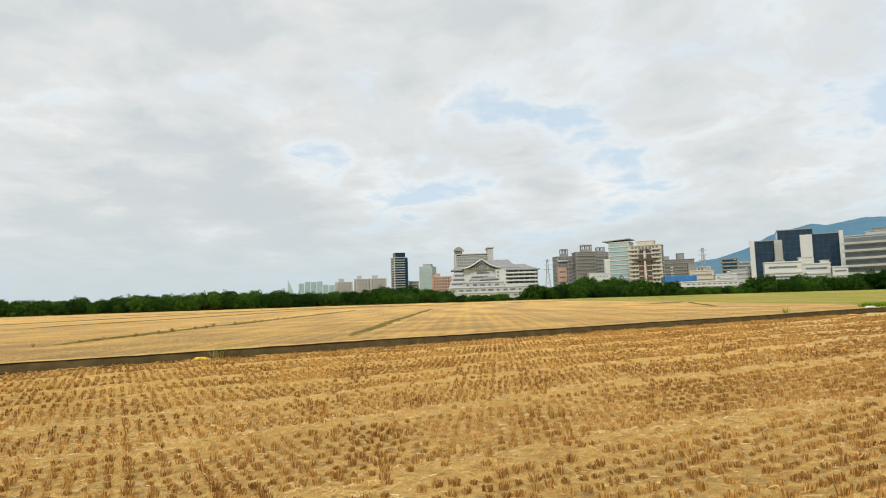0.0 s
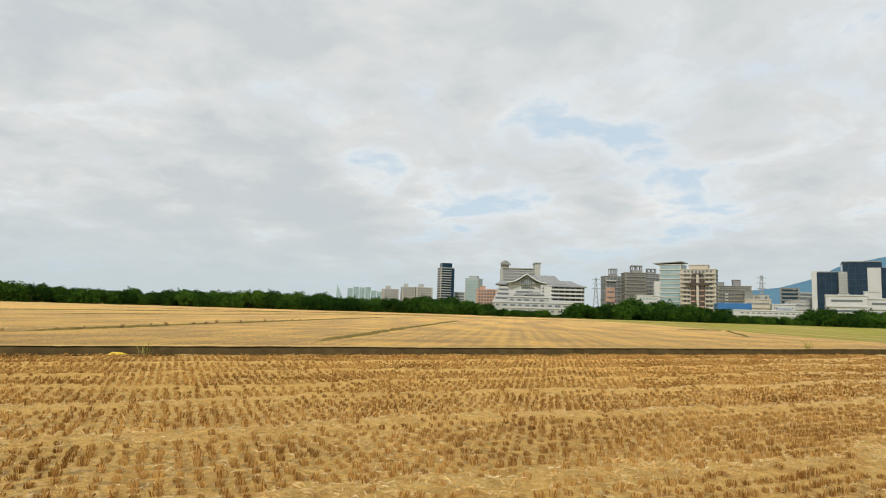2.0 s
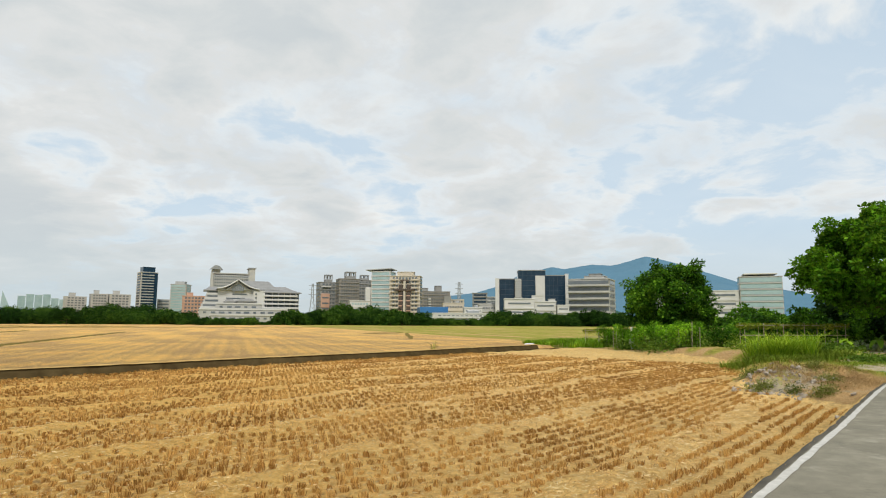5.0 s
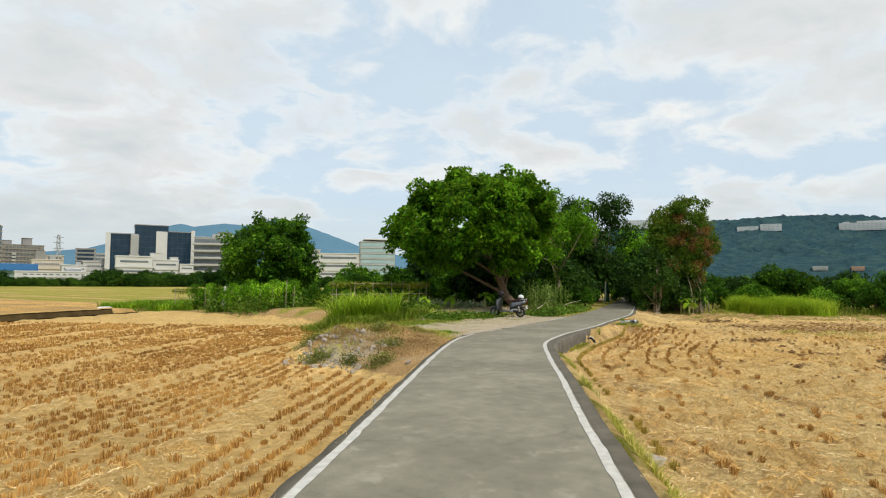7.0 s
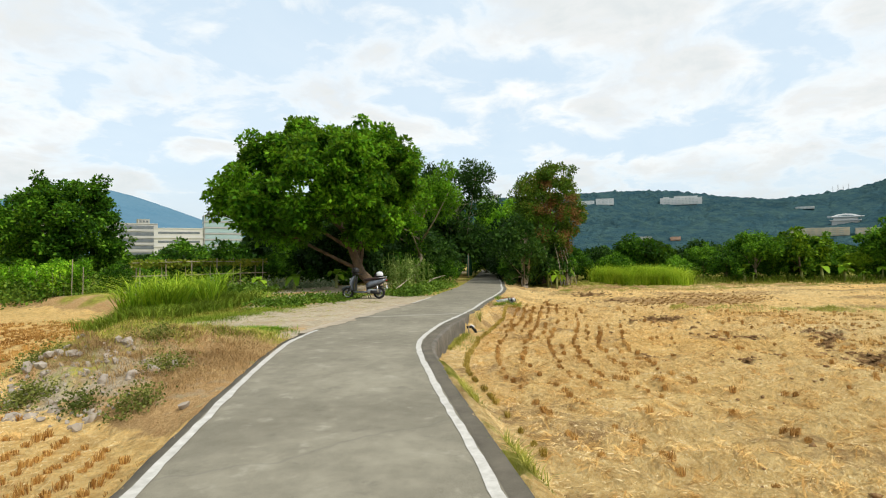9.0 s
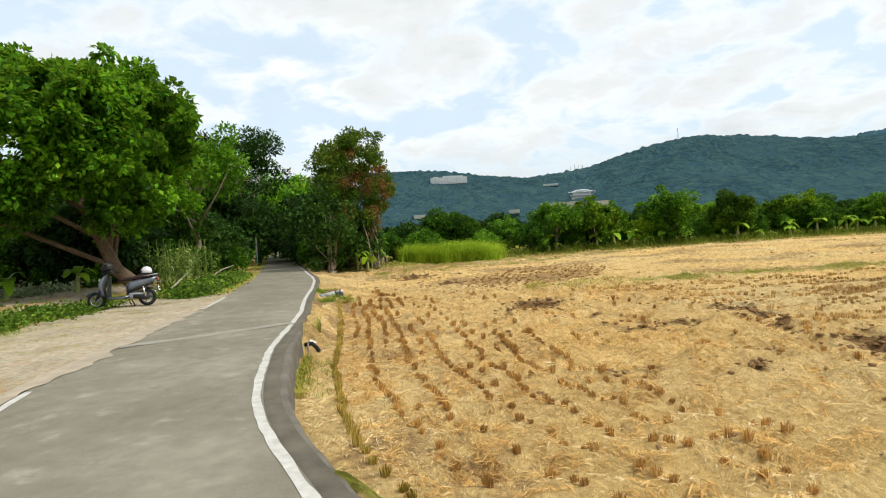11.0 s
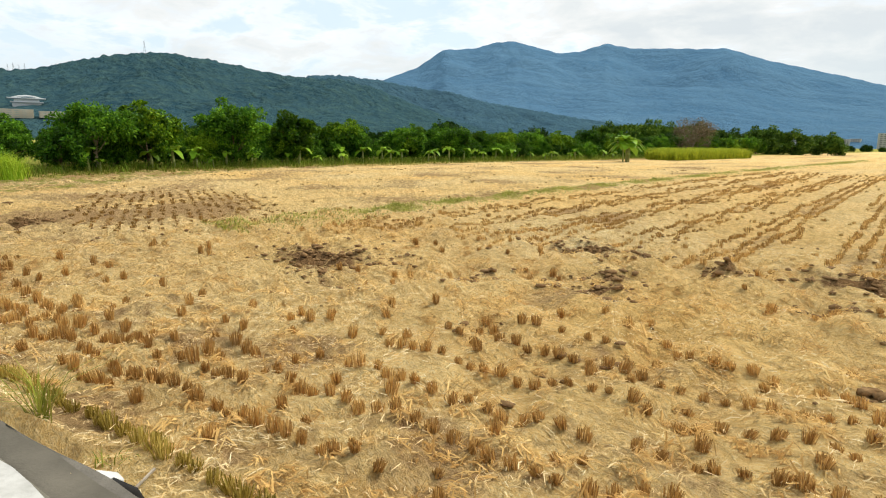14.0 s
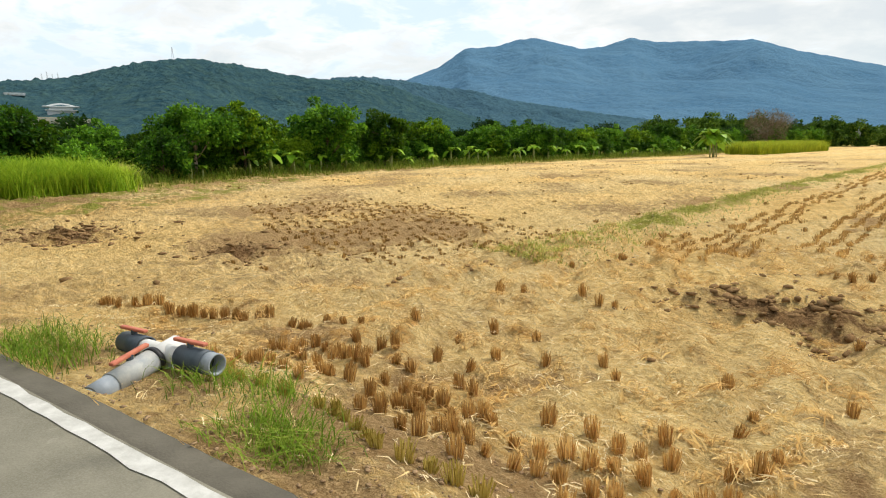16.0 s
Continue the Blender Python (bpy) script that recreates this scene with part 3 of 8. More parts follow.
    green = green * (1 - 0.85 * np.exp(-(((X - 14.6) / 2.6) ** 2 + ((Y - 8.6) / 1.5) ** 2)))
    grassy = np.exp(-(((X - 18.8) / 1.5) ** 2 + ((Y - 11.0) / 0.9) ** 2))
    green, sand = np.maximum(green, grassy), sand * (1 - grassy)
    plot = yard * ease(28.0, 29.4, X) * ease(37.0, 35.6, X) * ease(16.6, 17.3, Y) * ease(28.5, 26.0, Y)
    sand = np.maximum(sand, np.maximum(plot * (0.78 + 0.2 * waves(X, Y, 1.7, 35)), yard * 0.40))
    green = green * (1 - 0.9 * plot)
    straw = np.where(yard > 0.5, 0.10, straw)
    far = np.hypot(X, Y)
    green = np.maximum(green, ease(210, 420, far) * (0.55 + 0.3 * waves(X, Y, 90, 27)))
    strip = left * ease(66, 80, Y) * ease(30, 60, X + 0.25 * (Y - 90)) * ease(330, 250, far)
    green = np.maximum(green, strip * (0.34 + 0.36 * np.sin(Y / 7.0)))
    cols = np.clip(np.stack([straw, green, dark, sand], -1), 0, 1).reshape(-1, 4)
    att = me.color_attributes.new("cover", "FLOAT_COLOR", "POINT")
    att.data.foreach_set("color", cols.astype(np.float32).ravel())
    fresh = me.attributes.new("gold", "FLOAT", "POINT")
    fresh.data.foreach_set("value", np.where(left, 0.85 - 0.40 * ease(-2, 6, X) * (1 - beyond), 0.30 + 0.15 * waves(X, Y, 9.0, 29)).astype(np.float32).ravel())
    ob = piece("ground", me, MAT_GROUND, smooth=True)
    tagged(ob, "flat farmland of harvested rice fields with straw litter and weeds", "ground", kind="structure")


build_ground()


def ribbon(x, y, side, a, b, z, jitter=0.0, seed=0, skirt=0.0):
    """A strip along a line, from a to b metres off to its left (side 1) or right (side -1)."""
    t = np.stack([np.gradient(x), np.gradient(y)], 1)
    t = unit(t)
    nrm = np.stack([-t[:, 1], t[:, 0]], 1) * side
    r = np.random.default_rng(seed)
    ja, jb = r.normal(0, jitter, len(x)), r.normal(0, jitter, len(x))
    p, q = np.stack([x, y], 1) + nrm * (a + ja)[:, None], np.stack([x, y], 1) + nrm * (b + jb)[:, None]
    zz = np.full(len(x), z)
    rows = [np.column_stack([p, zz]), np.column_stack([q, zz])]
    if skirt:
        rows = [np.column_stack([p, zz - skirt])] + rows + [np.column_stack([q, zz - skirt])]
    v = np.concatenate(rows)
    n, k = len(x), len(rows)
    i = np.arange(n - 1)
    f = np.concatenate([np.stack([j * n + i, (j + 1) * n + i, (j + 1) * n + i + 1, j * n + i + 1], 1) for j in range(k - 1)])
    if side > 0:
        f = f[:, ::-1]
    return v, f


def build_road():
    x = np.arange(-150, 108, 0.25)
    ry, ly = np.interp(x, RX, RY), np.interp(x, LX, LY)
    # cement slab, from line to line, with a slight crown
    rows = []
    for k in np.linspace(-0.02, 1.02, 9):
        rows.append(np.column_stack([x, ry + (ly - ry) * k, np.full(len(x), 0.012 - 0.045 * (k - 0.5) ** 2)]))
    v = np.concatenate(rows)
    n, i = len(x), np.arange(len(x) - 1)
    f = np.concatenate([np.stack([j * n + i, j * n + i + 1, (j + 1) * n + i + 1, (j + 1) * n + i], 1) for j in range(8)])
    tagged(piece("road", np_mesh("road", v, f), MAT_ROAD, smooth=True), "narrow worn grey cement farm road with white edge lines", "road", kind="structure")
    s = (RX > -150) & (RX < 80)
    v, f = ribbon(RX[s], RY[s], -1, -0.06, kerb_width(RX[s]), -0.002, 0.003, 1, skirt=0.55)
    tagged(piece("kerb", np_mesh("kerb", v, f), MAT_EDGE), "dark weathered concrete road edge strip", "kerb", kind="structure")
    s = (LX > -150) & (LX < 19.4)
    v, f = ribbon(LX[s], LY[s], 1, -0.06, 0.13, -0.002, 0.010, 2, skirt=0.5)
    tagged(piece("kerb", np_mesh("kerb", v, f), MAT_EDGE), "dark weathered concrete road edge strip", "kerb", kind="structure")
    s = (RX > -150) & (RX < 70)
    v, f = ribbon(RX[s], RY[s], 1, -0.035, 0.055, 0.007, 0.007, 3)
    tagged(piece("road_line", np_mesh("road_line", v, f), MAT_LINE), "worn white painted edge line on the road", "road line", kind="structure")
    for a, b in ((-150, 20.1), (27.8, 31.0)):
        s = (LX > a) & (LX < b)
        v, f = ribbon(LX[s], LY[s], -1, -0.035, 0.055, 0.007, 0.007, 4)
        tagged(piece("road_line", np_mesh("road_line", v, f), MAT_LINE), "worn white painted edge line on the road", "road line", kind="structure")
    # pale seam across the slab
    sx, sy = np.linspace(24.5, 22.8, 14), np.linspace(7.95, 10.3, 14)
    v, f = ribbon(sx, sy, 1, -0.15, 0.14, 0.0135, 0.03, 5)
    tagged(piece("road_seam", np_mesh("road_seam", v, f), MAT_SEAM), "pale cement seam across the road", "road seam", kind="structure")
    # sand strewn over the road edge at the lay-by
    s = (LX > 19.2) & (LX < 27.6)
    spill = 0.10 + 0.09 * waves(LX[s], LX[s] * 0, 1.1, 35) + 0.05 * waves(LX[s], LX[s] * 0, 0.45, 36)
    v, f = ribbon(LX[s], LY[s], -1, -0.25, np.where(LX[s] < 20.3, -0.05, np.maximum(spill, -0.1)), 0.010, 0.012, 7)
    tagged(piece("sand_edge", np_mesh("sand_edge", v, f), MAT_STREWN), "pale sand strewn over the road edge", "sand", kind="structure")
    # retaining wall below the bend
    s = (RX > 15.0) & (RX < 24.6)
    wx, wy = RX[s], RY[s]
    t = unit(np.stack([np.gradient(wx), np.gradient(wy)], 1))
    nr = np.stack([t[:, 1], -t[:, 0]], 1)
    r = np.random.default_rng(6)
    prof = [(0.19, -0.010), (0.26, -0.007), (0.285, -0.03), (0.30, -0.2), (0.32, -0.42), (0.34, -0.7)]
    v = np.concatenate([np.column_stack([np.stack([wx, wy], 1) + nr * ((o - 0.22) * (0.15 + 0.85 * ease(15.0, 18.0, wx) * ease(24.6, 23.2, wx)) + kerb_width(wx) - 0.04 * ease(23.0, 24.4, wx) * (o > 0.25) + 0.04 * np.exp(-((wx - 20.8) / 1.7) ** 2) * (o > 0.25) + r.normal(0, 0.006, len(wx)))[:, None], np.full(len(wx), z) + r.normal(0, 0.004, len(wx))]) for o, z in prof])
    n, i = len(wx), np.arange(len(wx) - 1)
    f = np.concatenate([np.stack([j * n + i, (j + 1) * n + i, (j + 1) * n + i + 1, j * n + i + 1], 1) for j in range(len(prof) - 1)])
    tagged(piece("retaining_wall", np_mesh("retaining_wall", v, f), MAT_WALL, smooth=True), "low stained concrete retaining wall below the road bend", "wall", kind="structure")


build_road()


def build_ditch():
    """The ditch beyond the left-hand field: soft near bank, bare bed, steep dark far face under a straw rim."""
    u = np.arange(-70, 43, 0.5)
    r = np.random.default_rng(7)
    for name, label, mat, prof in (
        ("ditch_bed", "bare dark soil bed of the field ditch", MAT_BED, [(22.5, -0.40), (23.1, -0.50), (23.8, -0.62), (24.7, -0.66), (25.2, -0.66)]),
        ("ditch_face", "dark steep earth face of the field ditch", MAT_DITCH, [(25.1, -0.69), (25.2, -0.50), (25.28, -0.34), (25.36, -0.27)]),
        ("ditch_rim", "straw-covered rim of the field ditch", MAT_RIM, [(25.26, -0.262), (25.5, -0.23), (26.1, -0.30), (26.8, -0.44)]),
    ):
        rows = []
        for o, z in prof:
            vv = o + r.normal(0, 0.015, len(u)) + 0.12 * waves(u, u * 0, 11, 5)
            rows.append(np.column_stack([0.875 * u - 0.484 * vv, 0.484 * u + 0.875 * vv, z + r.normal(0, 0.005, len(u))]))
        n, i = len(u), np.arange(len(u) - 1)
        f = np.concatenate([np.stack([j * n + i, j * n + i + 1, (j + 1) * n + i + 1, (j + 1) * n + i], 1) for j in range(len(prof) - 1)])
        tagged(piece(name, np_mesh(name, np.concatenate(rows), f), mat, smooth=True), label, "ditch", kind="structure")


# ditch face and bed are toned darker than the field soil
MAT_DITCH = worn("dark_ditch_earth", (0.045, 0.031, 0.013), (0.12, 0.085, 0.038), 1.6, 0.95, 0.02, bump=0.6, dist=0.03, fine=14)
MAT_BED = worn("dark_bare_soil", (0.050, 0.042, 0.014), (0.15, 0.115, 0.040), 1.3, 0.95, 0.02, bump=0.6, dist=0.03, fine=14)
MAT_RIM = worn("straw_rim", (0.36, 0.22, 0.075), (0.62, 0.43, 0.17), 1.6, 0.95, 0.02, bump=0.6, dist=0.03, fine=20)
build_ditch()

# ---- hills and mountains ----
EYE_X, EYE_Y = 0.0, -2.2


def bearing(az, dist, z=0.0):
    """A place at a compass bearing from the middle of the road."""
    return Vector((EYE_X + dist * math.sin(radians(az)), EYE_Y + dist * math.cos(radians(az)), z))


def ridge(name, label, crest, dist, depth, mat, seed, rough=1.0):
    """A range of hills: slopes rise from the plain to an uneven crest. crest: bearing and height in degrees."""
    az0, az1 = crest[0][0], crest[-1][0]
    az = np.linspace(az0, az1, int((az1 - az0) * 7))
    top = np.interp(az, [c[0] for c in crest], [c[1] for c in crest])
    top = np.convolve(np.pad(top, 1, mode="edge"), np.ones(3) / 3, "valid")
    k = np.linspace(0, 1, 54)
    A, K = np.meshgrid(np.radians(az), k)
    H = np.tan(np.radians(top))[None, :] * dist
    R = dist - depth * (1 - K)
    gx, gy = np.sin(A) * R, np.cos(A) * R
    spur = 1.0 - 0.22 * rough * (0.5 + 0.5 * waves(gx, gy, depth * 0.55, seed)) * np.sin(K * math.pi) - 0.10 * rough * (0.5 + 0.5 * waves(gx, gy, depth * 0.2, seed + 1)) * np.sin(K * math.pi)
    Z = H * (K ** 0.85) * spur + (0.006 if dist < 2000 else 0.0035) * H * rough * waves(gx, gy, depth * 0.06, seed + 2) * K
    Z = Z + min(dist, 1600) * 0.0005 * rough * waves(gx, gy, depth * 0.022, seed + 3) * K
    if dist < 2000:
        Z = Z + 2.0 * np.abs(waves(gx, gy, 19.0, seed + 5, 12)) * np.sqrt(K)
    # back slope
    back = np.array([[np.sin(a) * (dist + depth * 0.4), np.cos(a) * (dist + depth * 0.4), -20.0] for a in np.radians(az)])
    v = np.concatenate([np.stack([gx.ravel(), gy.ravel(), Z.ravel() - 2.0 * (K.ravel() == 0)], 1), back])
    v = v + np.array([EYE_X, EYE_Y, 0.6])
    n, rows = len(az), len(k) + 1
    i = (np.arange(rows - 1)[:, None] * n + np.arange(n - 1)[None, :]).ravel()
    ob = piece(name, np_mesh(name, v, np.stack([i, i + 1, i + n + 1, i + n], 1)), mat, smooth=True)
    return tagged(ob, label, "mountain" if dist > 2000 else "hill", kind="structure")


# both far ranges carry their haze in the material colour
ridge("backdrop_mountain", "distant mountain behind the city, pale blue with painted haze", [(16.15, 1.2), (20.15, 2.3), (24.0, 2.78), (26.2, 3.45), (28.2, 4.5), (29.15, 4.75), (31.15, 5.18), (32.15, 4.97), (34.65, 5.34), (36.65, 5.23), (39.45, 6), (41.15, 5.58), (43.65, 4.75), (47.15, 3.45), (52.1, 2.46), (58.88, 1.37)], 4200, 1500, MAT_MOUNT_WEST, 1, 0.5)
ridge("backdrop_mountain", "forested mountain range under low cloud, blue with painted haze", [(121.9, 3.89), (129.9, 5.28), (133.9, 6.77), (136.1, 8.27), (138.9, 8.42), (141.1, 8.96), (142.5, 9.01), (146.6, 8.01), (148.4, 8.1), (150.7, 8.7), (152.9, 8.25), (160.5, 7.94), (163.4, 6.94), (169.3, 5.33), (173.9, 3.93), (185.9, 2.43), (202.9, 1.43)], 3900, 2300, MAT_MOUNT, 11, 1.0)
# the farther of these two hills has more haze in its colour
ridge("hill", "dark green wooded hill beyond the orchard, blued by painted haze", [(60.8, 2.77), (68.43, 4.78), (73.21, 5.59), (78.03, 5.69), (83.91, 5.9), (88.9, 5.73), (92.9, 5.06), (96.6, 4.6), (99.9, 4.78), (102.6, 5.12), (104.9, 5.81), (107.9, 6.5), (111.1, 7), (114.9, 6.69), (120.2, 5.84), (122.9, 5.5), (125.9, 5.5), (129.0, 4.9), (132.5, 3.6), (137.0, 1.9), (142.0, 0.6), (146.0, 0.1)], 1350, 640, MAT_HILL, 21, 1.0)
ridge("hill", "wooded foothill below the mountain, blue-green with painted haze", [(117.0, 4.2), (121.5, 5.35), (124.5, 5.80), (126.5, 5.83), (129.9, 5.50), (133.0, 4.95), (136.5, 4.55), (139.0, 3.85), (143.0, 3.15), (148.0, 2.35), (154.0, 1.5), (160.0, 0.8), (166.0, 0.2)], 1570, 330, MAT_FOOTHILL, 31, 1.0)

# ---- buildings ----
MAT_PLASTER = worn("pale_plaster", (0.36, 0.365, 0.35), (0.48, 0.48, 0.46), 0.12, 0.85, bump=0.1, fine=1.5)
MAT_FARWHITE = worn("sunlit_white_wall", (0.52, 0.55, 0.57), (0.64, 0.66, 0.67), 0.1, 0.8, bump=0.1, fine=1.5)
MAT_WHITE = worn("white_cladding", (0.47, 0.475, 0.46), (0.60, 0.60, 0.58), 0.1, 0.8, bump=0.1, fine=1.5)
MAT_GREYWALL = worn("grey_tile_wall", (0.20, 0.205, 0.20), (0.31, 0.31, 0.30), 0.15, 0.8, bump=0.1, fine=1.5)
MAT_MIDWALL = worn("weathered_grey_wall", (0.32, 0.33, 0.33), (0.44, 0.45, 0.44), 0.15, 0.8, bump=0.1, fine=1.5)
MAT_BEIGE = worn("beige_stone_wall", (0.44, 0.39, 0.31), (0.58, 0.53, 0.44), 0.15, 0.8, bump=0.1, fine=1.5)
MAT_PINK = worn("salmon_wall", (0.44, 0.27, 0.20), (0.55, 0.36, 0.27), 0.15, 0.8, bump=0.1, fine=1.5)
MAT_BROWNGREY = worn("brown_grey_tile", (0.19, 0.18, 0.16), (0.28, 0.265, 0.24), 0.15, 0.8, bump=0.1, fine=1.5)
MAT_BAY = worn("dark_brown_bay", (0.055, 0.042, 0.035), (0.11, 0.085, 0.07), 0.4, 0.7, bump=0.1, fine=2.0)
MAT_ROOF_PALE = worn("pale_grey_roof_tile", (0.20, 0.205, 0.205), (0.29, 0.295, 0.295), 0.3, 0.7, bump=0.2, fine=2.0)
MAT_ROOF = worn("grey_roof_tile", (0.21, 0.225, 0.23), (0.32, 0.335, 0.34), 0.3, 0.7, bump=0.2, fine=2.0)
MAT_BLUEROOF = worn("blue_sheet_metal", (0.03, 0.13, 0.32), (0.05, 0.18, 0.40), 0.3, 0.5, fine=2.0)
MAT_GREENWALL = worn("pale_green_sheet", (0.30, 0.45, 0.42), (0.42, 0.55, 0.52), 0.3, 0.6, fine=2.0)
MAT_STEEL = worn("grey_steel", (0.28, 0.30, 0.32), (0.42, 0.44, 0.45), 0.5, 0.5, metal=0.6, fine=3.0)
MAT_GLASS_DARK = worn("dark_blue_glass", (0.006, 0.020, 0.038), (0.022, 0.050, 0.082), 0.16, 0.12, spec=0.3, bump=0.0, fine=0.5)
# window tone is lifted to include the distance haze over the city
MAT_GLASS = worn("window_glass", (0.09, 0.11, 0.125), (0.19, 0.215, 0.23), 0.2, 0.2, spec=0.5, bump=0.0, fine=0.6)
MAT_GLASS_PALE = worn("pale_green_glass", (0.24, 0.36, 0.38), (0.36, 0.48, 0.50), 0.1, 0.2, spec=0.5, bump=0.0, fine=0.5)


def block(az0, az1, dist, top_deg, name, label, twist=0.0, depth=18.0, category="building"):
    """An empty at the foot of a building that fills the bearings az0 to az1; its front looks back to the road."""
    mid, half = (az0 + az1) / 2, (az1 - az0) / 2
    w = 2 * dist * math.tan(radians(half))
    h = dist * math.tan(radians(top_deg)) + 2.0
    foot = bearing(mid, dist, -0.6)
    b = thing(name, foot, label, category, yaw=-mid + twist)
    return b, w, h, depth


def storeys(b, w, h, depth, n, wall, glass, inset=0.08, sill=0.5, cols=0, x0=0.0, z0=0.0, y0=0.0, roof=True, side=True):
    """Walls, a ledge under each storey, a recessed window band or single windows, and a roof slab with parapet."""
    fh = h / n
    part("wall", box((x0, y0 + depth / 2, z0 + h / 2), (w, depth, h)), wall, b)
    win_h = fh * (1 - sill)
    if cols:
        pitch = w * (1 - 2 * inset) / cols
        me = None
        for i in range(n):
            for j in range(cols):
                at = (x0 - w * (0.5 - inset) + pitch * (j + 0.5), y0 - 0.06, z0 + fh * (i + 0.55))
                if me is None:
                    o = part("window", box((0, 0, 0), (pitch * 0.62, 0.5, win_h), bevel=0.05), glass, b)
                    me = o.data
                else:
                    o = piece("window", me, None, b)
                o.location = at
    else:
        me = None
        for i in range(n):
            if me is None:
                o = part("window", box((0, 0, 0), (w * (1 - 2 * inset), 0.3, win_h), bevel=0.04), glass, b)
                me = o.data
            else:
                o = piece("window", me, None, b)
            o.location = (x0, y0 - 0.03, z0 + fh * (i + 0.55))
    led = None
    for i in range(1, n):
        if led is None:
            o = part("ledge", box((0, 0, 0), (w + 0.5, depth + 0.5, fh * 0.16)), wall, b)
            led = o.data
        else:
            o = piece("ledge", led, None, b)
        o.location = (x0, y0 + depth / 2 - 0.3, z0 + fh * i)
    if side:
        me = None
        for i in range(n):
            for s in (-1, 1):
                if me is None:
                    o = part("window", box((0, 0, 0), (0.5, depth * 0.66, win_h)), glass, b)
                    me = o.data
                else:
                    o = piece("window", me, None, b)
                o.location = (x0 + s * w / 2, y0 + depth / 2, z0 + fh * (i + 0.55))
    if roof:
        part("roof", box((x0, y0 + depth / 2, z0 + h + 0.35), (w + 0.7, depth + 0.7, 0.7), bevel=0.1), wall, b)


def balcony_rows(b, w, n, h, wall, out=1.6, x0=0.0, gap=0.0):
    fh = h / n
    me = None
    for i in range(1, n):
        if me is None:
            bm = box((0, 0, 0), (w, out, 0.35))
            add_box(bm, (0, -out / 2 + 0.1, 0.65), (w, 0.2, 1.0))
            o = part("balcony", bm, wall, b)
            me = o.data
        else:
            o = piece("balcony", me, None, b)
        o.location = (x0, -out / 2, fh * i)


def roof_box(b, x, y, z, w, d, h, mat, name="roof_house"):
    bm = box((x, y, z + h / 2), (w, d, h))
    add_box(bm, (x, y, z + h + 0.15), (w + 0.6, d + 0.6, 0.3))
    part(name, bm, mat, b)


def open_frame(b, x, y, z, w, d, h, mat):
    """A roof frame of posts and beams that one can see through, with a low core."""
    part("roof_core", box((x, y, z + h * 0.2), (w * 0.9, d, h * 0.4)), mat, b)
    for sx in (-1, 0, 1):
        for sy in (-1, 1):
            part("frame_post", box((x + sx * w * 0.45, y + sy * d * 0.45, z + h / 2), (w * 0.10, 0.9, h)), mat, b)
    part("frame_top", box((x, y, z + h), (w * 1.04, d, h * 0.16), bevel=0.1), mat, b)


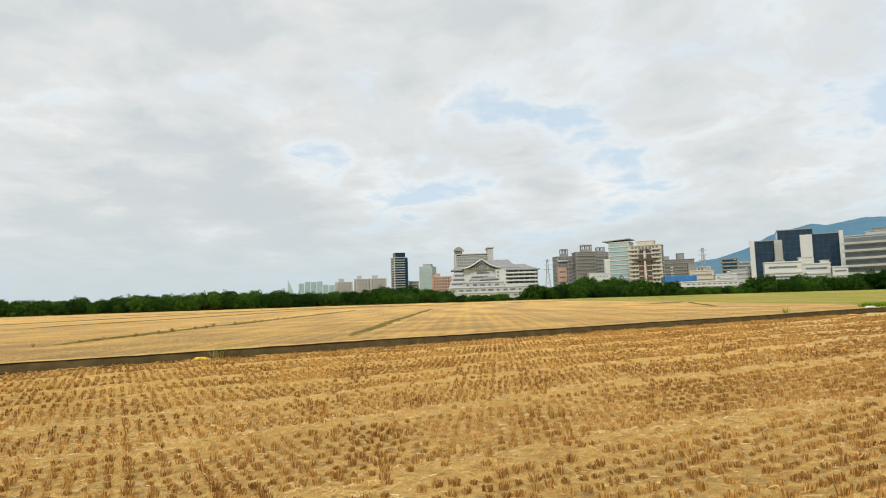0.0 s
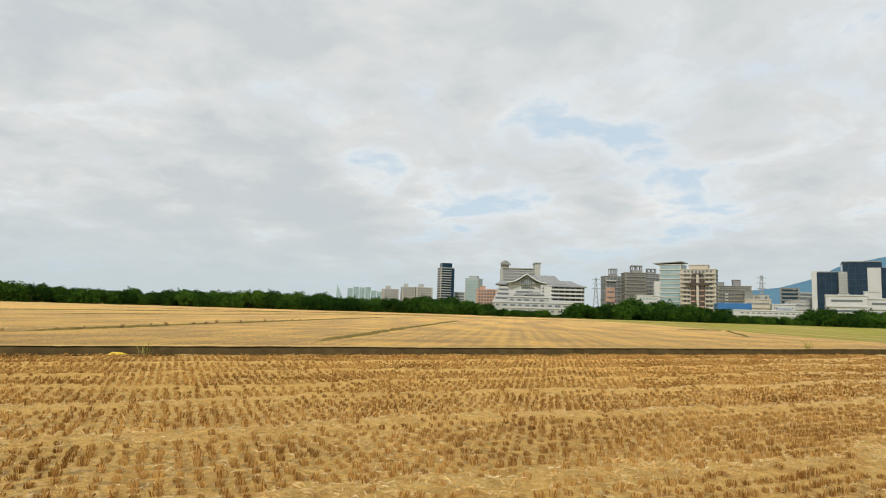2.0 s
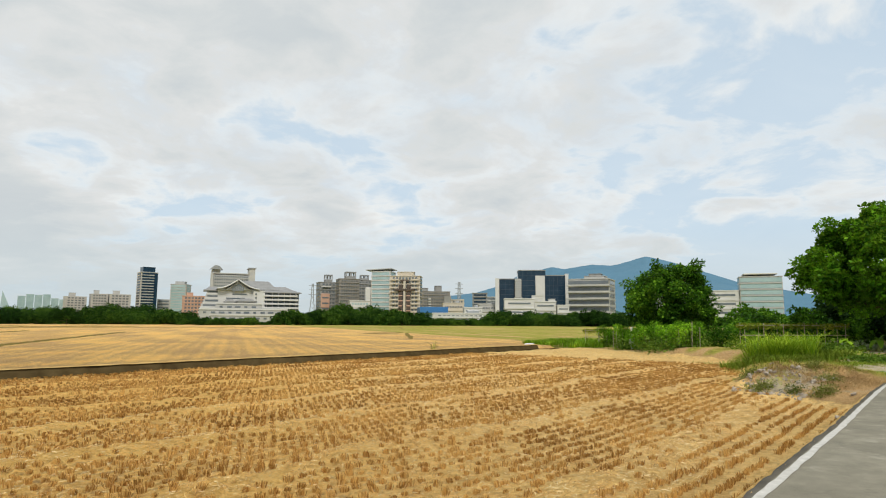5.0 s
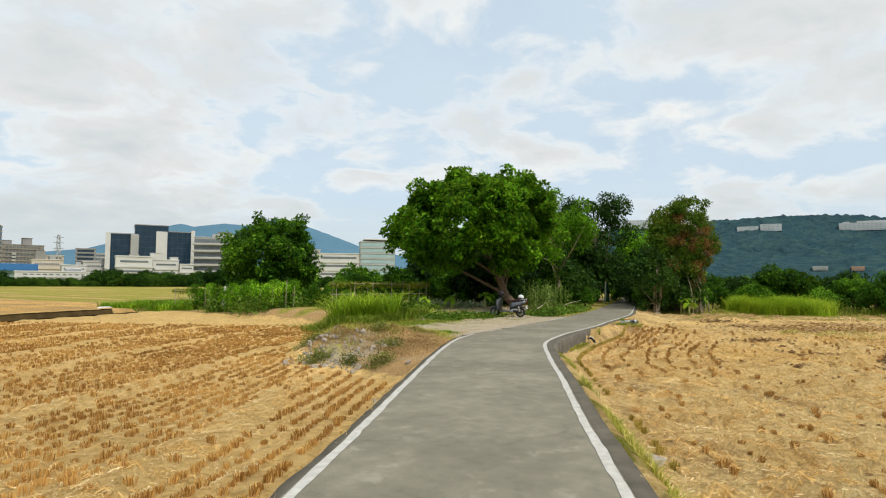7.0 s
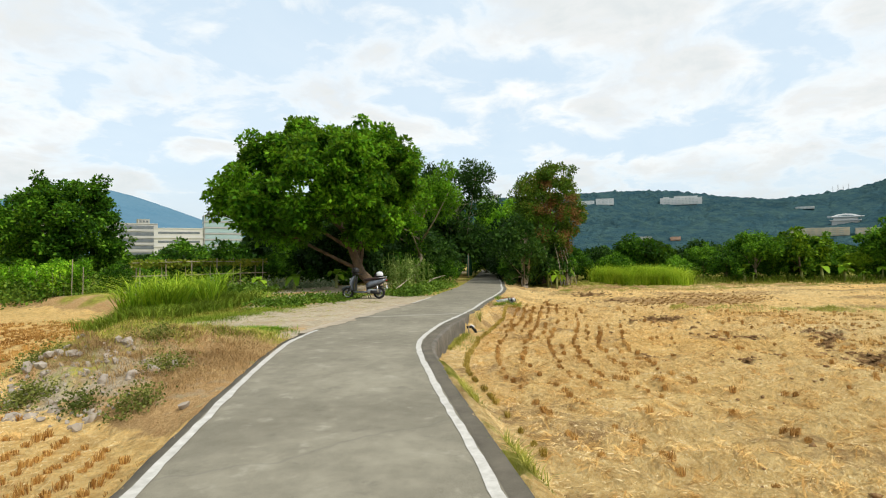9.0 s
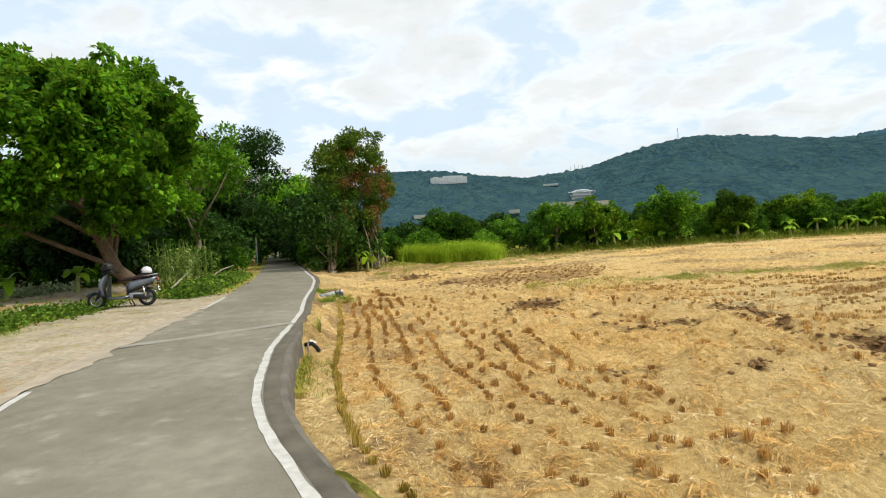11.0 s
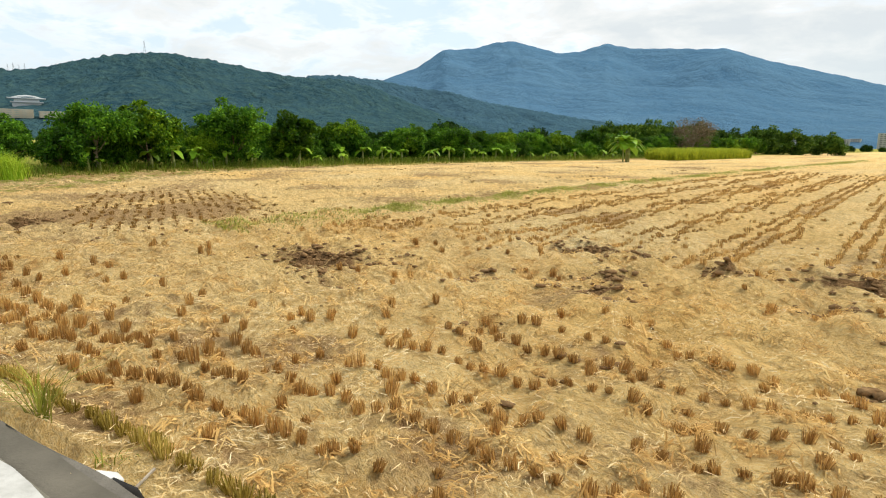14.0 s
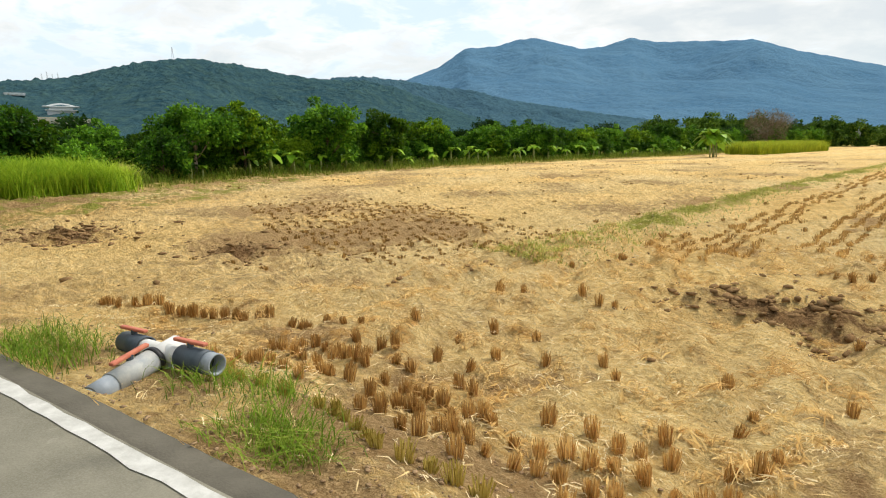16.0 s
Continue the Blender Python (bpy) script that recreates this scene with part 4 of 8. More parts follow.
def build_city():
    # far white apartment slabs
    for az0, az1, top in ((-11.25, -9.75, 1.85), (-9.45, -8.25, 2.1), (-8.15, -6.55, 2.1)):
        b, w, h, d = block(az0, az1, 900, top, "apartment_block", "distant pale apartment block with flat roof", 8)
        storeys(b, w, h, d, 10, MAT_PLASTER, MAT_GLASS, cols=5, side=False)
        roof_box(b, -w * 0.15, d / 2, h + 0.7, w * 0.3, 6, 4.5, MAT_PLASTER)
    # dark glass tower with white bands
    b, w, h, d = block(-5.9, -4.6, 800, 4.05, "tower_block", "tall slim tower with white bands and dark glass side", 14, 20)
    storeys(b, w, h, d, 18, MAT_PLASTER, MAT_GLASS_DARK, inset=0.05, sill=0.38)
    part("glass_side", box((w * 0.40, -0.5, h * 0.49), (w * 0.2, 1.2, h * 0.98)), MAT_GLASS_DARK, b)
    roof_box(b, 0, d / 2, h + 0.6, w * 0.74, 14, 6.0, MAT_GLASS_DARK, "crown")
    b, w, h, d = block(-3.6, -2.3, 760, 3.1, "tower_block", "pale green glass office tower with grey side", -18, 18)
    storeys(b, w, h, d, 14, MAT_MIDWALL, MAT_GLASS_PALE, inset=0.05, sill=0.25)
    roof_box(b, 0, d / 2, h + 0.6, w * 0.6, 9, 3.0, MAT_MIDWALL)
    b, w, h, d = block(-4.55, -3.55, 820, 1.75, "office_block", "low grey office block between towers", 0, 14)
    storeys(b, w, h, d, 7, MAT_MIDWALL, MAT_GLASS, side=False)
    b, w, h, d = block(-2.6, -0.65, 640, 2.1, "apartment_block", "low salmon coloured apartment block", 0, 14)
    storeys(b, w, h, d, 8, MAT_PINK, MAT_GLASS, cols=6, side=False)
    roof_box(b, -w * 0.2, d / 2, h + 0.7, 6, 5, 3, MAT_PINK)
    # hospital-like slab behind the temple-roofed hall
    b, w, h, d = block(-0.3, 3.25, 620, 4.2, "slab_block", "pale concrete slab block with grid front and two roof towers", 4, 16)
    storeys(b, w, h * 0.97, d, 15, MAT_MIDWALL, MAT_GLASS, inset=0.05, sill=0.62, side=False, roof=False)
    part("roof", box((0, d / 2, h + 0.2), (w, d, 1.0), bevel=0.1), MAT_PLASTER, b)
    for k in range(17):
        part("mullion", box((w * (-0.44 + 0.054 * k), -0.35, h * 0.48), (0.7, 0.4, h * 0.94)), MAT_MIDWALL, b)
    for k in range(13):
        part("parapet_post", box((w * (-0.30 + 0.056 * k), 1.0, h - 0.9), (0.8, 0.8, 2.2)), MAT_PLASTER, b)
    part("end_pier", box((w * 0.46, d / 2 - 1.2, (h + 5.5) / 2), (w * 0.15, d, h + 5.5), bevel=0.2), MAT_PLASTER, b)
    part("pier_cap", box((w * 0.46, d / 2 - 1.2, h + 6.0), (w * 0.19, d + 1.5, 1.0), bevel=0.1), MAT_ROOF, b)
    part("end_pier", box((-w * 0.49, d / 2 - 1.0, h / 2), (w * 0.05, d, h), bevel=0.2), MAT_PLASTER, b)
    part("roof_tower", box((-w * 0.40, d / 2, h + 2.0), (w * 0.20, d * 0.8, 4.0)), MAT_PLASTER, b)
    arc = [(w * (-0.40 + 0.15 * math.sin(a)), d / 2, h + 3.6 + 4.2 * math.cos(a) ** 2) for a in [radians(-90 + 15 * k) for k in range(13)]]
    bm = bmesh.new()
    rows = [[bm.verts.new((p[0], y, p[2])) for p in arc] for y in (-1.5, d * 0.9)]
    for j in range(len(arc) - 1):
        bm.faces.new((rows[0][j], rows[0][j + 1], rows[1][j + 1], rows[1][j]))
    bm.faces.new(rows[0])
    part("curved_roof", bm, MAT_ROOF, b)
    build_hall()
    # mid-rise group
    b, w, h, d = block(9.2, 10.75, 560, 3.6, "apartment_block", "beige and brown mid-rise with roof drum", 16, 14)
    storeys(b, w, h, d, 11, MAT_GREYWALL, MAT_GLASS, cols=4, sill=0.6)
    part("front_panel", box((-w * 0.20, -0.8, h * 0.56), (w * 0.52, 1.2, h * 0.34), bevel=0.1), MAT_PINK, b)
    part("front_panel", box((-w * 0.16, -0.8, h * 0.20), (w * 0.58, 1.2, h * 0.32), bevel=0.1), MAT_BEIGE, b)
    for k in range(5):
        part("strip_window", box((-w * 0.20, -1.45, h * (0.09 + 0.135 * k)), (w * 0.38, 0.2, h * 0.035)), MAT_GLASS, b)
    part("white_band", box((-w * 0.16, -0.9, h * 0.90), (w * 0.60, 1.4, h * 0.025)), MAT_WHITE, b)
    open_frame(b, w * 0.10, d / 2, h + 0.7, w * 0.42, 6, 6.5, MAT_GREYWALL)
    b, w, h, d = block(10.95, 12.85, 540, 3.95, "apartment_block", "dark grey tiled apartment tower with roof houses", 12, 16)
    storeys(b, w, h, d, 13, MAT_BROWNGREY, MAT_GLASS, cols=7, sill=0.70)
    open_frame(b, w * 0.12, d / 2, h + 0.7, w * 0.50, 8, 6.0, MAT_GREYWALL)
    b, w, h, d = block(12.65, 14.05, 560, 3.85, "apartment_block", "dark grey tower behind a white shop building", 12, 14)
    storeys(b, w, h, d, 12, MAT_GREYWALL, MAT_GLASS, cols=4, sill=0.68)
    open_frame(b, w * 0.05, d / 2, h + 0.7, w * 0.55, 6, 4.5, MAT_GREYWALL)
    b, w, h, d = block(11.95, 13.85, 470, 1.9, "workshop", "low white building with stair tower", 6, 12)
    storeys(b, w, h, d, 4, MAT_WHITE, MAT_GLASS_PALE, cols=6, sill=0.72, side=False)
    part("stair_tower", box((w * 0.40, 3, h / 2 + 5.5), (w * 0.24, 5, h + 11), bevel=0.2), MAT_WHITE, b)
    b, w, h, d = block(13.9, 15.75, 520, 4.7, "office_tower", "pale green glass office tower with oversailing flat roof", -16, 18)
    storeys(b, w, h, d, 12, MAT_WHITE, MAT_GLASS_PALE, inset=0.05, sill=0.35)
    part("canopy_roof", box((-w * 0.12, d / 2, h + 2.2), (w * 1.35, d * 1.15, 0.8), Matrix.Rotation(radians(-3), 3, "Y"), 0.1), MAT_MIDWALL, b)
    b, w, h, d = block(15.65, 18.55, 500, 4.3, "apartment_tower", "ornate beige apartment tower with brown centre bays", -8, 16)
    storeys(b, w, h, d, 12, MAT_BEIGE, MAT_GLASS, cols=8, sill=0.42)
    for x in (-0.16, 0.16):
        part("bay", box((w * x * 0.8, -0.9, h * 0.43), (w * 0.13, 1.8, h * 0.80), bevel=0.1), MAT_BAY, b)
        for k in range(7):
            part("bay_rail", box((w * x * 0.8, -1.95, h * (0.07 + 0.105 * k)), (w * 0.13, 0.3, h * 0.022)), MAT_PINK, b)
    part("pier", box((0, -1.2, h * 0.45), (w * 0.07, 2.4, h * 0.9), bevel=0.1), MAT_BEIGE, b)
    bm = box((0, -1.0, h * 0.72), (w * 0.66, 3.6, 1.6))
    part("cornice", bm, MAT_BAY, b)
    part("arch_window", box((0, -0.5, h * 0.905), (w * 0.30, 1.6, h * 0.045), bevel=0.3), MAT_BAY, b)
    roof_box(b, 0, d / 2, h + 0.7, w * 0.55, 10, 3.2, MAT_BEIGE)
    balcony_rows(b, w * 0.24, 12, h, MAT_BEIGE, 1.4, -w * 0.34)
    balcony_rows(b, w * 0.24, 12, h, MAT_BEIGE, 1.4, w * 0.34)
    b, w, h, d = block(18.7, 21.45, 600, 2.85, "apartment_block", "grey apartment block with two roof towers", 10, 16)
    storeys(b, w, h, d, 10, MAT_BROWNGREY, MAT_GLASS, cols=10, sill=0.68)
    for x, hh in ((-0.36, 3), (0.12, 5.5)):
        roof_box(b, w * x, d / 2, h + 0.7, w * 0.22, 7, hh, MAT_GREYWALL)
    for k in range(9):
        part("balcony", box((-w * 0.22, -0.8, h * (0.10 + 0.085 * k)), (w * 0.09, 1.6, h * 0.05)), MAT_PLASTER, b)
    part("dark_end", box((w * 0.40, -1.0, h * 0.44), (w * 0.24, 3.0, h * 0.88)), MAT_GREYWALL, b)
    b, w, h, d = block(21.55, 22.75, 620, 2.09, "office_block", "small brown and white office block", 0, 12)
    storeys(b, w, h, d, 7, MAT_BEIGE, MAT_GLASS, cols=4, side=False)
    b, w, h, d = block(23.55, 24.95, 600, 2.72, "office_block", "small dark glass office block", 0, 12)
    storeys(b, w, h, d, 9, MAT_GREYWALL, MAT_GLASS_DARK, side=False)
    b, w, h, d = block(24.85, 25.95, 640, 2.37, "office_block", "grey office block behind the glass tower", 0, 12)
    storeys(b, w, h, d, 8, MAT_MIDWALL, MAT_GLASS, side=False)
    # low industrial roofs
    b, w, h, d = block(18.65, 21.05, 430, 1.4, "warehouse", "warehouse with blue metal roof", 6, 24)
    part("wall", box((0, d / 2, h * 0.35), (w, d, h * 0.7)), MAT_GREENWALL, b)
    part("roof", box((0, d / 2 - 1, h * 0.85), (w + 2, d + 3, h * 0.34), bevel=0.2), MAT_BLUEROOF, b)
    for az0, az1, top, wall, dd in ((20.75, 22.75, 1.75, MAT_BEIGE, 470), (22.75, 24.45, 1.35, MAT_WHITE, 440), (24.15, 26.15, 1.65, MAT_PLASTER, 480), (19.75, 25.35, 0.8, MAT_WHITE, 400)):
        b, w, h, d = block(az0, az1, dd, top, "factory", "low pale factory building with strip windows", 4, 16)
        storeys(b, w, h, d, 3, wall, MAT_GLASS, cols=11, sill=0.78, side=False)
        part("duct", box((w * 0.2, d / 2, h + 1.6), (w * 0.2, 4, 1.8), bevel=0.2), MAT_STEEL, b)
    build_glass_office()
    b, w, h, d = block(26.55, 32.55, 400, 2.06, "office_block", "low white office block with strip windows", 5, 14)
    storeys(b, w * 0.46, h * 1.05, d, 3, MAT_WHITE, MAT_GLASS, x0=-w * 0.27, sill=0.80, inset=0.12, side=False)
    storeys(b, w * 0.34, h * 0.95, d, 3, MAT_WHITE, MAT_GLASS, x0=w * 0.14, y0=3, sill=0.80, inset=0.12, side=False)
    storeys(b, w * 0.18, h * 0.8, d, 3, MAT_WHITE, MAT_GLASS, x0=w * 0.41, sill=0.80, inset=0.12, side=False)
    roof_box(b, w * 0.02, d / 2, h, w * 0.16, 7, 3.4, MAT_WHITE)
    roof_box(b, w * 0.25, d / 2, h * 0.95, w * 0.1, 5, 2.0, MAT_WHITE)
    b, w, h, d = block(32.45, 36.15, 440, 4.02, "office_block", "pale concrete office block with deep storey bands", -12, 26)
    storeys(b, w, h, d, 7, MAT_MIDWALL, MAT_GLASS, inset=0.0, sill=0.5)
    balcony_rows(b, w + 2, 7, h, MAT_PLASTER, 2.2)
    roof_box(b, w * 0.1, d / 2, h + 0.7, w * 0.5, 12, 2.0, MAT_PLASTER)
    roof_box(b, w * 0.1, d / 2, h + 3.0, w * 0.3, 7, 1.5, MAT_GREYWALL)
    # buildings seen between the trees
    b, w, h, d = block(39.55, 43.35, 560, 3.18, "office_block", "long pale office block behind trees", 8, 16)
    storeys(b, w, h, d, 6, MAT_PLASTER, MAT_GLASS, side=False)
    b, w, h, d = block(43.05, 46.95, 520, 2.81, "factory", "white factory block with plain upper wall", 0, 18)
    storeys(b, w, h, d, 4, MAT_WHITE, MAT_GLASS, sill=0.75, side=False)
    b, w, h, d = block(47, 50.23, 520, 3.95, "office_block", "blue glass office block with white canopy roof", 6, 20)
    storeys(b, w, h, d, 8, MAT_MIDWALL, MAT_GLASS_PALE, inset=0.02, sill=0.3)
    part("canopy_roof", box((0, d / 2, h + 2.5), (w * 0.8, d, 1.0), bevel=0.3), MAT_WHITE, b)
    b, w, h, d = block(41.75, 42.65, 700, 3.56, "tower_block", "grey tower block in the distance", 6, 14)
    storeys(b, w, h, d, 12, MAT_MIDWALL, MAT_GLASS, cols=3, side=False)
    b, w, h, d = block(39.75, 40.55, 720, 3.28, "tower_block", "grey tower block in the distance", 6, 14)
    storeys(b, w, h, d, 11, MAT_MIDWALL, MAT_GLASS, cols=3, side=False)
    # hillside buildings
    for az0, az1, dist, top, lift, wall, lab in ((71.3, 73.5, 1270, 5.99, 5.29, MAT_FARWHITE, "pale housing block on the hillside"), (75.6, 77.7, 1130, 5.75, 5.05, MAT_BEIGE, "pale housing block on the hillside"), (80.7, 82.3, 1140, 5.15, 4.7, MAT_FARWHITE, "pale housing block on the hillside"), (82.45, 84.0, 1140, 5.3, 4.75, MAT_FARWHITE, "pale housing block on the hillside"), (88.0, 91.4, 1215, 5.12, 4.55, MAT_FARWHITE, "long white institutional building on the hillside"), (98.4, 99.7, 1120, 3.89, 3.74, MAT_FARWHITE, "small white villa on the hillside"), (97.9, 101.9, 790, 2.15, 1.55, MAT_BEIGE, "long beige hall at the hill foot"), (102.3, 103.9, 790, 2.05, 1.6, MAT_BEIGE, "low beige building at the hill foot"), (86.1, 87.1, 770, 1.78, 1.48, MAT_PLASTER, "small white house at the hill foot"), (88.7, 89.5, 770, 1.72, 1.45, MAT_PINK, "small red-walled house at the hill foot"), (95.0, 95.9, 765, 1.75, 1.45, MAT_PLASTER, "small white house at the hill foot")):
        mid = (az0 + az1) / 2
        w = 2 * dist * math.tan(radians((az1 - az0) / 2))
        z0, z1 = dist * math.tan(radians(lift)), dist * math.tan(radians(top))
        b = thing("hillside_building", bearing(mid, dist, z0), lab, "building", yaw=-mid + 4)
        storeys(b, w, z1 - z0, 14, 4 if z1 - z0 > 8 else 2, wall, MAT_GLASS_PALE, cols=max(4, int(w / 7)), sill=0.82, side=False)
        part("podium", box((0, 14, -11), (w, 18, 22)), MAT_HILL, b)
        if w > 60:
            roof_box(b, w * 0.12, 7, z1 - z0 + 0.7, w * 0.55, 12, 2.5, wall)
            roof_box(b, -w * 0.36, 7, z1 - z0 + 0.7, w * 0.14, 10, 1.6, wall)
    b = thing("hillside_hall", bearing(101.7, 930, 930 * math.tan(radians(2.35))), "white hall with wide flat roof on stilts", "building", yaw=-101.7)
    part("roof", box((0, 8, 10.5), (40, 20, 1.2), bevel=0.4), MAT_FARWHITE, b)
    part("upper_wall", box((0, 8, 8.4), (26, 14, 3.4)), MAT_FARWHITE, b)
    part("roof_arch", tube([(-15, 8, 11.0), (-8, 8, 13.2), (0, 8, 14.0), (8, 8, 13.2), (15, 8, 11.0)], 1.1, 6), MAT_FARWHITE, b)
    part("deck", box((0, 8, 6.0), (34, 18, 1.2), bevel=0.3), MAT_FARWHITE, b)
    part("base", box((0, 8, -1), (30, 12, 13)), MAT_FARWHITE, b)
    # pale glass puts the distance haze into these windows' colour
    for az, top, wdt in ((142.0, 1.75, 0.5), (142.55, 2.3, 0.55), (143.2, 2.05, 0.6)):
        b, w, h, d = block(az, az + wdt, 1500, top, "apartment_block", "distant white apartment tower beyond the orchard", 10, 14)
        storeys(b, w, h, d, 14, MAT_PLASTER, MAT_GLASS_PALE, cols=4, side=False)
    rng = random.Random(5)
    for k in range(16):
        az = 163.8 + k * 1.15 + rng.uniform(-0.3, 0.3)
        b, w, h, d = block(az, az + rng.uniform(0.7, 1.2), rng.uniform(1300, 1700), rng.uniform(0.55, 1.1), "apartment_block", "distant pale apartment block at the mountain foot", rng.uniform(-15, 15), 16)
        storeys(b, w, h, d, 8, MAT_PLASTER, MAT_GLASS, cols=4, side=False)
    # sail-shaped tower and hazy towers on the skyline
    b, w, h, d = block(-15.45, -14.55, 1500, 2.2, "sail_tower", "distant pale sail-shaped tower", 0, 12)
    bm = bmesh.new()
    front = [bm.verts.new(p) for p in ((-w / 2, 0, 0), (w / 2, 0, 0), (w * 0.1, 0, h * 0.55), (-w * 0.38, 0, h))]
    bm.faces.new(front)
    ext = bmesh.ops.extrude_face_region(bm, geom=bm.faces[:])
    bmesh.ops.translate(bm, verts=[v for v in ext["geom"] if isinstance(v, bmesh.types.BMVert)], vec=(0, 12, 0))
    part("wall", bm, MAT_GLASS_PALE, b)
    # walls and windows share one pale tone, haze put into the colour
    for k in range(7):
        az = -14.35 + k * 0.55
        b, w, h, d = block(az, az + 0.5, 1600, 2.0 - 0.13 * abs(k - 2) + rng.uniform(-0.1, 0.1), "tower_block", "distant pale hazy apartment tower", 0, 12)
        storeys(b, w, h, d, 12, MAT_GLASS_PALE, MAT_GLASS_PALE, cols=2, side=False)


def hip_roof(b, name, x0, x1, r0, r1, y0, y1, z, top, mat):
    """A low tiled hip: eaves from x0 to x1, the ridge from r0 to r1, with sagging slopes and thin eaves."""
    bm, my = bmesh.new(), (y0 + y1) / 2
    rings = []
    for k, lift in ((0.0, 0.0), (0.30, 0.20), (0.62, 0.52), (1.0, 1.0)):
        xa, xb, ya, yb = x0 + (r0 - x0) * k, x1 + (r1 - x1) * k, y0 + (my - 0.4 - y0) * k, y1 + (my + 0.4 - y1) * k
        rings.append([bm.verts.new((x, y, z + (top - z) * lift)) for x, y in ((xa, ya), (xb, ya), (xb, yb), (xa, yb))])
    base = [bm.verts.new((v.co.x, v.co.y, v.co.z - 0.7)) for v in rings[0]]
    bm.faces.new(base[::-1])
    bm.faces.new(rings[-1])
    for lo, hi in zip([base] + rings, rings):
        for j in range(4):
            bm.faces.new((lo[j], lo[(j + 1) % 4], hi[(j + 1) % 4], hi[j]))
    part(name, bm, mat, b)


def build_hall():
    """The wide civic hall: terraces, a gabled middle with a swept temple roof, a long wing of banded storeys."""
    b, w, h, d = block(-1.1, 7.25, 500, 2.65, "civic_hall", "white civic hall with stepped storeys and grey temple-style tiled roof", 4, 30)
    # middle
    # MAT_WHITE for lit faces; MAT_PLASTER puts shade into the recessed walls' colour
    part("wall", box((-11.5, 14, 13.6), (26.5, 26, 27.2)), MAT_WHITE, b)
    for k in range(4):
        part("strip_window", box((-11.5 + (3 if k == 3 else 0), 0.9, 13.2 + 3.2 * k), (20 - 3 * k, 0.4, 0.9)), MAT_GLASS, b)
    hip_roof(b, "main_roof", -24, 22, -8.5, 14.5, 4, 28, 27.2, 34.4, MAT_ROOF_PALE)
    # the gable over the entrance, its edges swept up
    prof = [(-16.0, 26.6), (-12.6, 27.0), (-8.5, 28.4), (-4.4, 30.8), (0.0, 33.9), (4.4, 30.8), (8.5, 28.4), (12.6, 27.0), (16.0, 26.6)]
    bm = bmesh.new()
    rows = [[bm.verts.new((-10 + px, y, pz + dz)) for px, pz in prof] for y, dz in ((-3.0, 0.5), (1.0, 0.0), (14.0, 0.0))]
    for p, q in zip(rows, rows[1:]):
        for j in range(len(prof) - 1):
            bm.faces.new((p[j], p[j + 1], q[j + 1], q[j]))
    bmesh.ops.solidify(bm, geom=bm.faces[:], thickness=-0.5)
    part("gable_roof", bm, MAT_ROOF_PALE, b)
    for j in range(len(prof) - 1):
        (xa, za), (xb, zb) = prof[j], prof[j + 1]
        part("bargeboard", tube([(-10 + xa, -3.2, za + 0.2), (-10 + xb, -3.2, zb + 0.2)], 0.55, 4), MAT_WHITE, b)
    tri = bmesh.new()
    tri.faces.new([tri.verts.new((-10 + px * 0.9, -0.6, pz - 1.0)) for px, pz in prof[1:-1]])
    e = bmesh.ops.extrude_face_region(tri, geom=tri.faces[:])
    bmesh.ops.translate(tri, verts=[v for v in e["geom"] if isinstance(v, bmesh.types.BMVert)], vec=(0, 1.2, 0))
    part("gable_wall", tri, MAT_PLASTER, b)
    pane = bmesh.new()
    pane.faces.new([pane.verts.new(p) for p in ((-14.5, -1.0, 25.2), (-5.5, -1.0, 25.2), (-5.5, -1.0, 28.2), (-10.0, -1.0, 31.0), (-14.5, -1.0, 28.2))])
    e = bmesh.ops.extrude_face_region(pane, geom=pane.faces[:])
    bmesh.ops.translate(pane, verts=[v for v in e["geom"] if isinstance(v, bmesh.types.BMVert)], vec=(0, 0.3, 0))
    part("gable_window", pane, MAT_GLASS, b)
    for x in (-13.0, -11.5, -10.0, -8.5, -7.0):
        part("mullion", box((x, -1.1, 27.0), (0.3, 0.3, 3.8)), MAT_PLASTER, b)
    # stepped side wing
    for k, (x0, x1, y) in enumerate(((-37.6, -24, -3), (-36.4, -24, -1), (-34.8, -24, 1), (-33.4, -24, 3), (-32.4, -24, 5))):
        z = 8.0 + 3.6 * k
        part("wall", box(((x0 + x1) / 2, y + 10, z + 1.8), (x1 - x0, 20, 3.6)), MAT_PLASTER, b)
        part("balcony", box(((x0 + x1) / 2, y - 0.6, z + 0.7), (x1 - x0 + 1.2, 2.4, 1.4), bevel=0.1), MAT_WHITE, b)
        part("strip_window", box(((x0 + x1) / 2 + 0.4, y - 0.1, z + 2.4), (x1 - x0 - 1.6, 0.5, 1.3)), MAT_GLASS, b)
    hip_roof(b, "side_roof", -35.2, -22, -31, -25, 3, 24, 26.0, 29.0, MAT_ROOF_PALE)
    # stair tower and the long wing
    part("stair_tower", box((6.0, 10, 13.0), (9.0, 24, 26.0), bevel=0.1), MAT_WHITE, b)
    for k in range(5):
        part("stair_window", box((3.6, -2.2, 11.5 + 2.9 * k), (1.2, 0.6, 1.2)), MAT_GLASS, b)
    part("wall", box((24.0, 14, 12.3), (27.0, 24, 24.6)), MAT_PLASTER, b)
    for k in range(5):
        z = 8.6 + 3.2 * k
        part("strip_window", box((23.8, 1.8, z + 2.3), (26.4, 0.6, 1.5)), MAT_GLASS, b)
        bm = box((23.6 - 0.2 * k, -0.4, z + 0.70), (27.6 - 0.4 * k, 5.0, 1.4), bevel=0.12)
        part("balcony", bm, MAT_WHITE, b)
